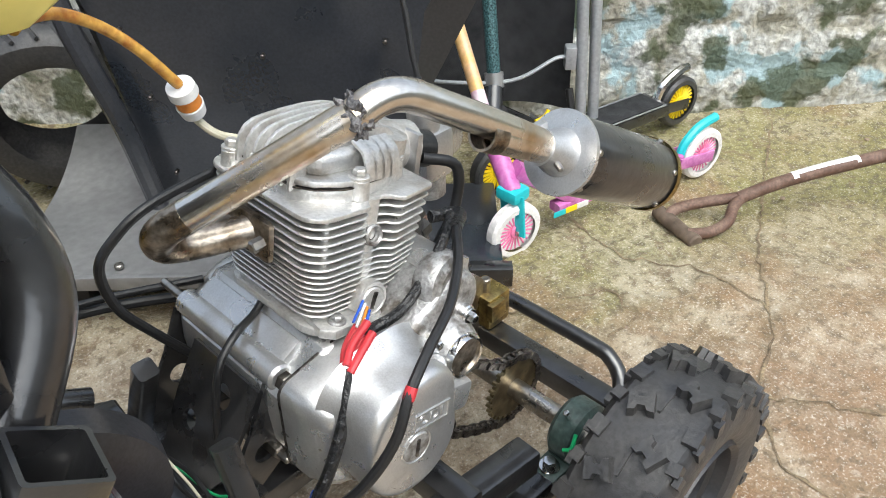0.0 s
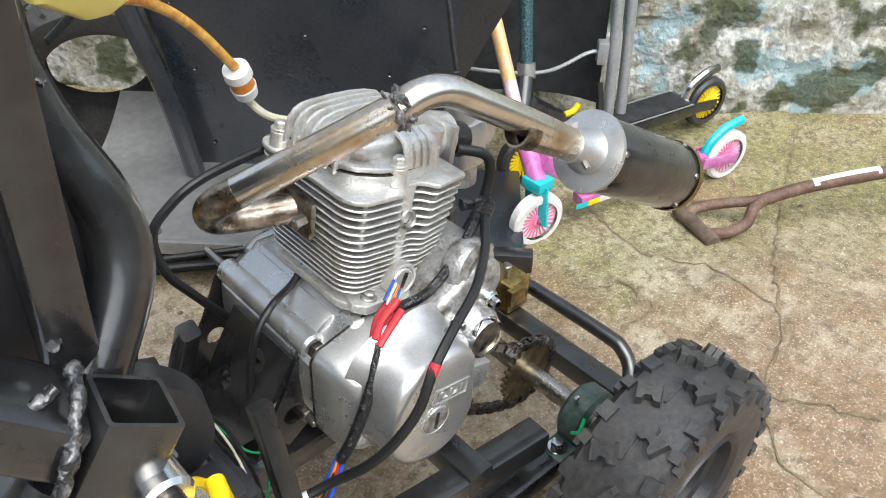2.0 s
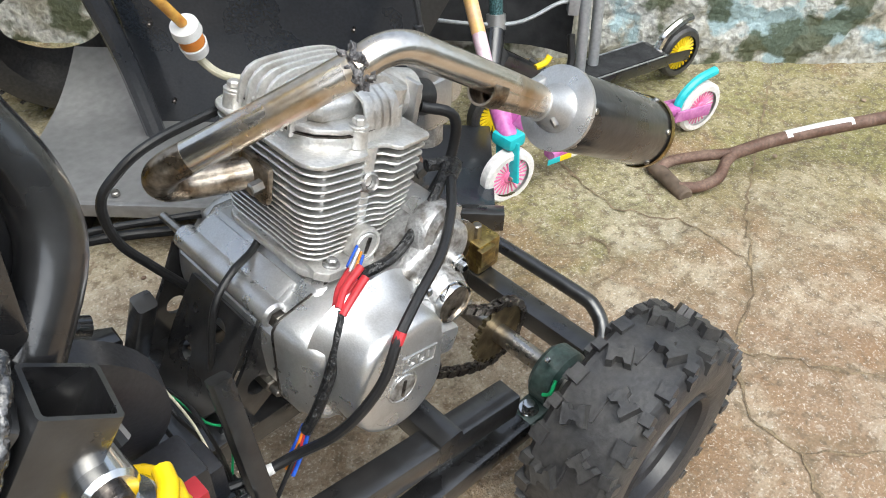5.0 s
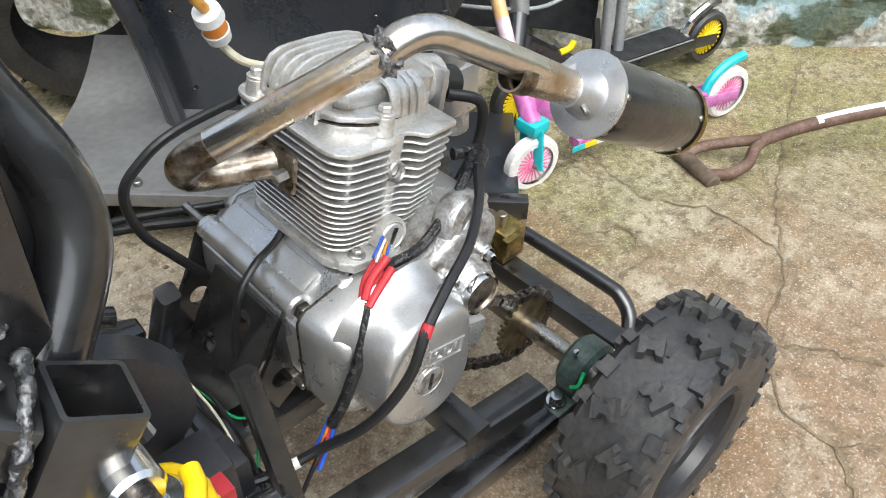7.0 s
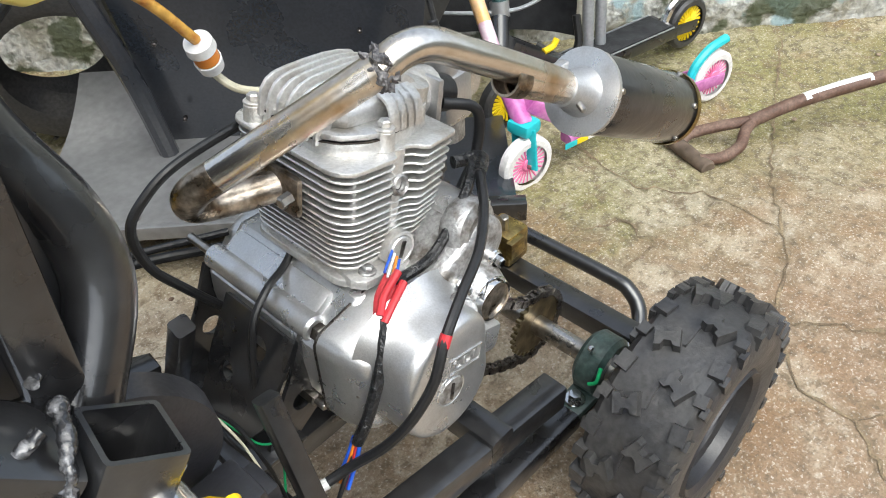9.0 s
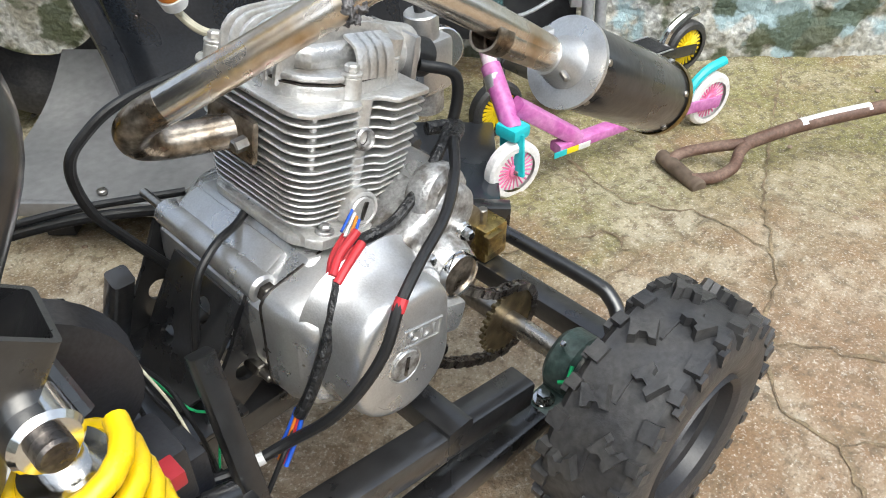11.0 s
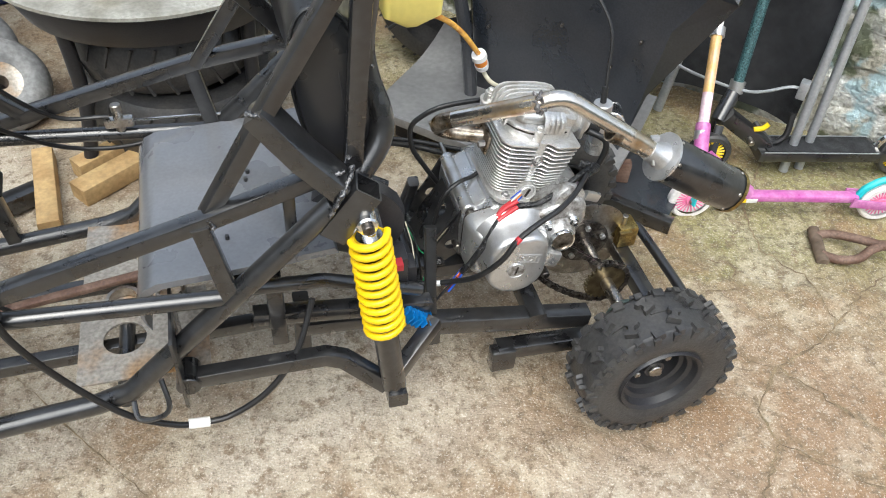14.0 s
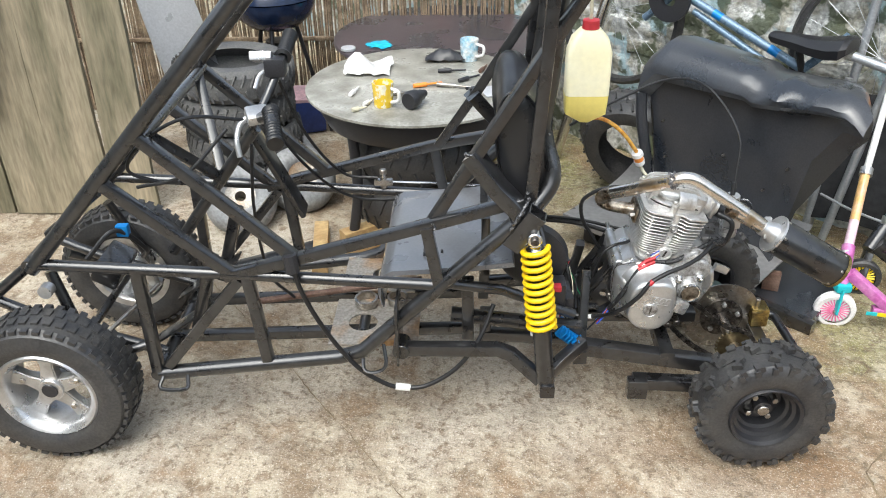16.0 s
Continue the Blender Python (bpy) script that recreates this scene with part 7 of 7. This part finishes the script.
part("foot_loop", tube([tilt_uv(-0.02, 0.10, -0.03), tilt_uv(0.04, 0.075, -0.05), tilt_uv(0.07, 0.10, -0.04), tilt_uv(0.065, 0.16, -0.03)], 0.009, 8, 6), WIRE, fr)


# ---------- scooters ----------
def scooter_wheel(parent, c, ax, R, w, tyre_m, core_m, name="wheel"):
    tyre = part(name, lathe([(-w * 0.5, R * 0.72), (-w * 0.5, R * 0.9), (-w * 0.3, R), (w * 0.3, R), (w * 0.5, R * 0.9), (w * 0.5, R * 0.72)], c, ax, 40), tyre_m, parent)
    o, k = Vector(c), Vector(ax).normalized()
    s = k.cross(Vector((0, 0, 1))).normalized()
    u = k.cross(s)
    part("core", lathe([(-w * 0.22, 0.012), (-w * 0.22, R * 0.73), (w * 0.22, R * 0.73), (w * 0.22, 0.012)], c, ax, 36), WHITEWALL if core_m is HOTPINK else BLKPLAST, tyre)
    bm = bmesh.new()
    for i in range(24):
        a = 2 * math.pi * i / 24
        e = s * math.cos(a) + u * math.sin(a)
        for sg in (-1, 1):
            tube([o + e * R * 0.22 + k * w * 0.23 * sg, o + e * R * 0.70 + k * w * 0.23 * sg], R * (0.055 if core_m is YEL else 0.035), 5, bm=bm)
    cyl(o - k * w * 0.4, o + k * w * 0.4, R * 0.24, seg=20, bm=bm)
    part("spokes", bm, core_m, tyre, "radial coloured spokes")
    part("axle_bolt", cyl(o - k * w * 0.75, o + k * w * 0.75, 0.006, seg=8), STEEL, tyre)
    return tyre


GZ = -0.026
P0, P1 = Vector((0.485, 0.597, 0.058 + GZ)), Vector((0.985, 0.487, 0.058 + GZ))
pd = (P1 - P0).normalized()
pn = Vector((-pd.y, pd.x, 0))
sc = thing("kick_scooter", (0.7, 0.55, GZ), "pink child's kick scooter with white and pink wheels", "scooter", "scooters")
scooter_wheel(sc, P0, pn, 0.058, 0.028, WHITEWALL, HOTPINK)
scooter_wheel(sc, P1, pn, 0.058, 0.028, WHITEWALL, HOTPINK)
part("deck", beam(P0 + pd * 0.10 + Vector((0, 0, 0.012)), P1 - pd * 0.07 + Vector((0, 0, 0.012)), 0.030, 0.020, 0.004), PINK, sc)
for sg in (-1, 1):
    part("rear_arm", beam(P1 - pd * 0.09 + pn * 0.024 * sg + Vector((0, 0, 0.01)), P1 + pd * 0.012 + pn * 0.024 * sg, 0.005, 0.026, 0.002), PINK, sc)
    part("fork_blade", beam(P0 + pn * 0.020 * sg - Vector((0, 0, 0.004)), P0 + pn * 0.020 * sg + Vector((0.008, 0.014, 0.075)), 0.026, 0.006, 0.002), TEAL, sc, "turquoise fork blade")
lean = (Vector((0.652, 0.964, 0.343)) - Vector((0.511, 0.71, 0.164)))
stem0 = P0 + Vector((0.006, 0.010, 0.065))
stem_c = Vector((0.53, 0.70, 0.19))
part("fork_crown", box(*(P0 + Vector((0.008, 0.012, 0.075))), 0.045, 0.05, 0.026, 0.008), TEAL, sc, "turquoise fork crown")
part("head_tube", tube([stem0 + Vector((0, 0, 0.01)), lerp(stem0, (0.545, 0.735, 0.215), 0.75)], 0.019, 18), PINK, sc)
part("neck", beam(P0 + pd * 0.02 + Vector((0.01, 0.03, 0.11)), P0 + pd * 0.15 + Vector((0, 0, 0.02)), 0.036, 0.03, 0.006), PINK, sc)
SP = [Vector((0.52, 0.68, 0.165)), Vector((0.60, 0.85, 0.335)), Vector((0.68, 1.0, 0.49)), Vector((0.73, 1.09, 0.585))]
part("stem_lower", tube([SP[0], lerp(SP[0], SP[1], 0.45)], 0.014, 16), STEMPINK, sc, "faded pink lower stem")
part("stem_middle", tube([lerp(SP[0], SP[1], 0.45), SP[1], lerp(SP[1], SP[2], 0.1)], 0.014, 16), STEMMIX, sc, "worn yellow-orange stem")
part("stem_upper", tube([SP[1], SP[3]], 0.0105, 14), WHITE, sc, "white upper stem")
for p in (SP[0], lerp(SP[1], SP[2], 0.1)):
    part("clamp", lathe([(-0.012, 0.012), (-0.012, 0.019), (0.012, 0.019), (0.012, 0.012)], p, SP[1] - SP[0], 20), ALU, sc, "silver quick clamp")
part("handle_bar", tube([SP[3] - pn * 0.13, SP[3] + pn * 0.13], 0.010, 12), GALV, sc)
for sg in (-1, 1):
    part("grip", lathe([(0, 0), (0.0, 0.016), (0.003, 0.020), (0.010, 0.020), (0.014, 0.017), (0.085, 0.016), (0.09, 0.019), (0.094, 0)], SP[3] + pn * 0.137 * sg, -pn * sg, 18), ORANGE, sc, "orange rubber grip")
part("mudguard", tube([P1 + Vector((0, 0, 0.0)) - pd * 0.068 + Vector((0, 0, 0.01)), P1 - pd * 0.055 + Vector((0, 0, 0.042)), P1 - pd * 0.02 + Vector((0, 0, 0.068)), P1 + pd * 0.03 + Vector((0, 0, 0.078))], 0.010, 8, 5), TEAL, sc, "turquoise rear mudguard")
for k, (m, t) in enumerate(((TEAL, 0.18), (YEL, 0.26), (WHITE, 0.34))):
    part("sticker", box(*(lerp(P0, P1, t * 0.7 + 0.06)), 0.03, 0.002, 0.012, 0.0005, Matrix.Translation(-pn * 0.022 + Vector((0, 0, 0.012))) @ Matrix.Rotation(math.atan2(pd.y, pd.x), 4, "Z")), m, sc, "small coloured sticker")

B0, B1 = Vector((0.625, 0.765, 0.062 + GZ)), Vector((1.165, 0.655, 0.062 + GZ))
bd = (B1 - B0).normalized()
bn = Vector((-bd.y, bd.x, 0))
s2 = thing("kick_scooter", (0.9, 0.71, GZ), "black kick scooter with yellow-cored wheels beside the folded bed", "scooter", "scooters")
scooter_wheel(s2, B0, bn, 0.062, 0.03, RUBBER, YEL)
scooter_wheel(s2, B1, bn, 0.062, 0.03, RUBBER, YEL)
part("deck", beam(B0 + bd * 0.13 + Vector((0, 0, 0.012)), B1 - bd * 0.075 + Vector((0, 0, 0.012)), 0.085, 0.03, 0.006), BLACK, s2)
part("grip_tape", beam(B0 + bd * 0.15 + Vector((0, 0, 0.0295)), B1 - bd * 0.09 + Vector((0, 0, 0.0295)), 0.07, 0.003, 0.001), FABRIC, s2)
for sg in (-1, 1):
    part("deck_trim", beam(B0 + bd * 0.14 + bn * 0.04 * sg + Vector((0, 0, 0.029)), B1 - bd * 0.085 + bn * 0.04 * sg + Vector((0, 0, 0.029)), 0.003, 0.003, 0.0005), GALV, s2)
    part("rear_arm", beam(B1 - bd * 0.1 + bn * 0.026 * sg + Vector((0, 0, 0.01)), B1 + bd * 0.01 + bn * 0.026 * sg, 0.006, 0.026, 0.002), BLACK, s2)
    part("fork_blade", beam(B0 + bn * 0.023 * sg, B0 + bn * 0.02 * sg + Vector((0.02, 0.03, 0.08)), 0.024, 0.007, 0.002), BLACK, s2)
part("mudguard", tube([B1 - bd * 0.075 + Vector((0, 0, 0.02)), B1 - bd * 0.055 + Vector((0, 0, 0.055)), B1 - bd * 0.01 + Vector((0, 0, 0.078)), B1 + bd * 0.02 + Vector((0, 0, 0.082))], 0.011, 8, 5), CHROME, s2, "polished rear mudguard")
sB = [B0 + Vector((0.02, 0.03, 0.08)), Vector((0.712, 0.850, 0.185)), Vector((0.760, 0.925, 0.475)), Vector((0.788, 0.969, 0.64))]
part("head_tube", tube([sB[0], lerp(sB[0], sB[1], 0.8)], 0.021, 18), BLACK, s2)
part("head_mark", lathe([(0, 0.006), (0, 0.0105), (0.002, 0.0105), (0.002, 0.006), (0, 0.006)], B0 + Vector((0.035, 0.03, 0.10)), (0.4, -0.8, 0.2), 20), WHITE, s2)
part("neck", beam(B0 + bd * 0.03 + Vector((0.01, 0.03, 0.10)), B0 + bd * 0.16 + Vector((0, 0, 0.02)), 0.04, 0.045, 0.008), BLACK, s2)
part("stem_lower", tube([sB[1], sB[2]], 0.0145, 18), CARBON, s2, "teal woven-pattern stem")
part("stem_upper", tube([sB[2], sB[3]], 0.0115, 14), CHROME, s2)
for p in (sB[1], sB[2]):
    part("clamp", lathe([(-0.016, 0.012), (-0.016, 0.021), (0.016, 0.021), (0.016, 0.012)], p, sB[2] - sB[1], 20), ALU, s2, "silver quick clamp")
part("fold_lever", tube([B0 + bd * 0.105 + Vector((0, 0, 0.078)), B0 + bd * 0.130 + Vector((0, 0, 0.082)), B0 + bd * 0.142 + Vector((0, 0, 0.096))], 0.007, 8, 4), YEL, s2, "yellow folding lever")
part("fold_bolt", cyl(B0 + bd * 0.10 - bn * 0.03 + Vector((0, 0, 0.05)), B0 + bd * 0.10 + bn * 0.03 + Vector((0, 0, 0.05)), 0.008, seg=10), STEEL, s2)
part("handle_bar", tube([sB[3] - bn * 0.2, sB[3] + bn * 0.2], 0.011, 12), CHROME, s2)

# ---------- rusty towing handle ----------
OLDGRIP = mat("weathered_grip_wood", (0.17, 0.125, 0.09), 0.75, 0, 0.3, 30, 0.5, 120, (0.09, 0.065, 0.045))
rusty = thing("pulling_bar", (0.85, 0.33, 0), "rusty forked iron pulling handle with flaked white paint", "pulling bar")
def rp(x, y, z):
    return (x, y, z + GZ * min(1, max(0, (x + y - 0.75) / 0.4)))


part("fork_bar", tube([rp(0.768, 0.432, 0.022), rp(0.80, 0.425, 0.030), rp(0.845, 0.385, 0.042), rp(0.885, 0.338, 0.054)], 0.0115, 12, 5), RUST, rusty)
part("fork_bar", tube([rp(0.742, 0.368, 0.020), rp(0.772, 0.338, 0.024), rp(0.815, 0.325, 0.034), rp(0.855, 0.336, 0.046), rp(0.885, 0.336, 0.054)], 0.0115, 12, 5), RUST, rusty)
part("cross_grip", lathe([(-0.010, 0), (-0.010, 0.013), (-0.006, 0.016), (0.03, 0.0148), (0.075, 0.0155), (0.114, 0.0150), (0.118, 0.012), (0.118, 0)], rp(0.736, 0.351, 0.014), (0.041, 0.102, 0.0), 16), OLDGRIP, rusty, "weathered brown wooden cross grip")
part("shaft", tube([rp(0.880, 0.340, 0.053), rp(0.96, 0.28, 0.085), rp(1.10, 0.17, 0.12), rp(1.35, -0.02, 0.17)], 0.0135, 12, 4), RUST, rusty)
part("paint_patch", tube([rp(0.965, 0.277, 0.0865), rp(1.02, 0.235, 0.1015), rp(1.07, 0.1945, 0.1135)], 0.0141, 12, 4), WHITE, rusty, "flaked white paint")
part("shaft_prop", tube([rp(1.35, -0.02, 0.17), rp(1.40, -0.06, 0.0)], 0.012, 10), RUST, rusty)

# ---------- bicycle against the wall ----------
bike = thing("bicycle", uv(-0.75, 1.25, 0), "slate blue bicycle leaning on the wall behind the seat shell", "bicycle")
def bp_(u, z, v=1.24):
    return uv(u, v, z)


for u0, R in ((-0.30, 0.3), (-1.30, 0.3)):
    c = bp_(u0, 0.62 if u0 > -1 else 0.60, 1.275)
    wl = part("bike_wheel", lathe([(-0.02, R - 0.03), (-0.022, R - 0.015), (0, R), (0.022, R - 0.015), (0.02, R - 0.03), (-0.02, R - 0.03)], c, V, 56), RUBBER, bike, "black bicycle tyre")
    bm = bmesh.new()
    for i in range(20):
        a = 2 * math.pi * i / 20
        tube([c, Vector(c) + (U * math.cos(a) + Vector((0, 0, 1)) * math.sin(a)) * (R - 0.03)], 0.0009, 4, bm=bm)
    part("spokes", bm, GALV, wl)
for a, b, r in ((bp_(-1.02, 0.72), bp_(-0.52, 0.545), 0.015), (bp_(-0.95, 0.66), bp_(-0.55, 0.50), 0.012), (bp_(-0.52, 0.545), bp_(-0.40, 0.68), 0.014), (bp_(-1.02, 0.72), bp_(-1.15, 0.60), 0.014)):
    part("frame_bar", tube([a, b], r, 12), BIKEBLUE, bike)
for t in (0.3, 0.75):
    part("blue_decal", tube([lerp(bp_(-1.02, 0.72), bp_(-0.52, 0.545), t), lerp(bp_(-1.02, 0.72), bp_(-0.52, 0.545), t + 0.07)], 0.0155, 12), BLUE, bike, "bright blue decal band")
bm = bmesh.new()
last = None
for d, w, z0, z1 in ((-0.135, 0.012, 0.640, 0.655), (-0.12, 0.022, 0.630, 0.664), (-0.05, 0.028, 0.622, 0.668), (0.02, 0.045, 0.618, 0.670), (0.08, 0.070, 0.622, 0.682), (0.12, 0.072, 0.630, 0.692), (0.135, 0.055, 0.645, 0.688)):
    row = [bm.verts.new(uv(-0.50 + d, 1.2 + p * w, z)) for p, z in ((-0.9, z0), (-1.0, 0.5 * (z0 + z1)), (-0.6, z1 - 0.004), (0, z1), (0.6, z1 - 0.004), (1.0, 0.5 * (z0 + z1)), (0.9, z0))]
    if last:
        for q in range(7):
            bm.faces.new((last[q], last[(q + 1) % 7], row[(q + 1) % 7], row[q]))
    else:
        bm.faces.new(row)
    last = row
bm.faces.new(last[::-1])
part("saddle", bm, VINYL, bike, "black padded saddle")
part("seat_post", tube([bp_(-0.53, 0.62, 1.2), bp_(-0.52, 0.53)], 0.012, 10), BLKPLAST, bike)
ck = part("crank", lathe([(-0.006, 0.03), (-0.006, 0.085), (0.006, 0.085), (0.006, 0.03)], bp_(-1.03, 0.70, 1.2), V, 36), BLKPLAST, bike, "black chain ring")
part("crank_arm", beam(bp_(-1.03, 0.70, 1.19), bp_(-0.97, 0.82, 1.19), 0.02, 0.012), BLKPLAST, ck)
solo("chrome_tube", tube([uv(-1.42, 1.1, 0.0), uv(-1.30, 1.13, 0.5), uv(-1.23, 1.15, 0.78)], 0.021, 18, 4), CHROME, "chromed motorbike fork tube leaning by the wall", "fork tube")
solo("rusty_rod", tube([uv(-0.9, 1.31, 0.80), uv(-0.4, 1.30, 0.80), uv(0.2, 1.30, 0.72)], 0.005, 8, 3), RUST, "thin rusty rod along the wall", "rod")
solo("grey_pole", tube([uv(-0.30, 1.16, 0.0), uv(-0.22, 1.30, 0.95)], 0.014, 14), GALV, "galvanised pole leaning on the wall", "pole")
solo("grey_pole", tube([uv(-0.38, 1.24, 0.0), uv(-0.36, 1.31, 0.95)], 0.014, 14), GALV, "galvanised pole leaning on the wall", "pole")
solo("grey_rail", tube([uv(-0.35, 1.18, 0.64), uv(0.15, 1.2, 0.56)], 0.014, 14), GALV, "galvanised rail of folded garden furniture", "rail")

# ---------- small litter on the ground ----------
rs = random.Random(21)
bm = bmesh.new()
for i in range(260):
    x, y = rs.uniform(-2.2, 1.6), rs.uniform(-0.9, 1.6)
    if x + y > 1.75:
        continue
    s = rs.uniform(0.003, 0.008)
    bmesh.ops.create_icosphere(bm, subdivisions=1, radius=s, matrix=Matrix.Translation((x, y, GZ * min(1, max(0, (x + y - 0.75) / 0.4)) + s * 0.2)) @ Matrix.Diagonal((1, rs.uniform(0.6, 1), 0.5, 1)))
solo("gravel", bm, mat("small_stones", (0.36, 0.28, 0.2), 0.8, 0, 0.3, 20, 0.3, 100, (0.16, 0.1, 0.07)), "scattered small stones and leaf scraps on the concrete", "gravel", kind="stuff", shade=False)
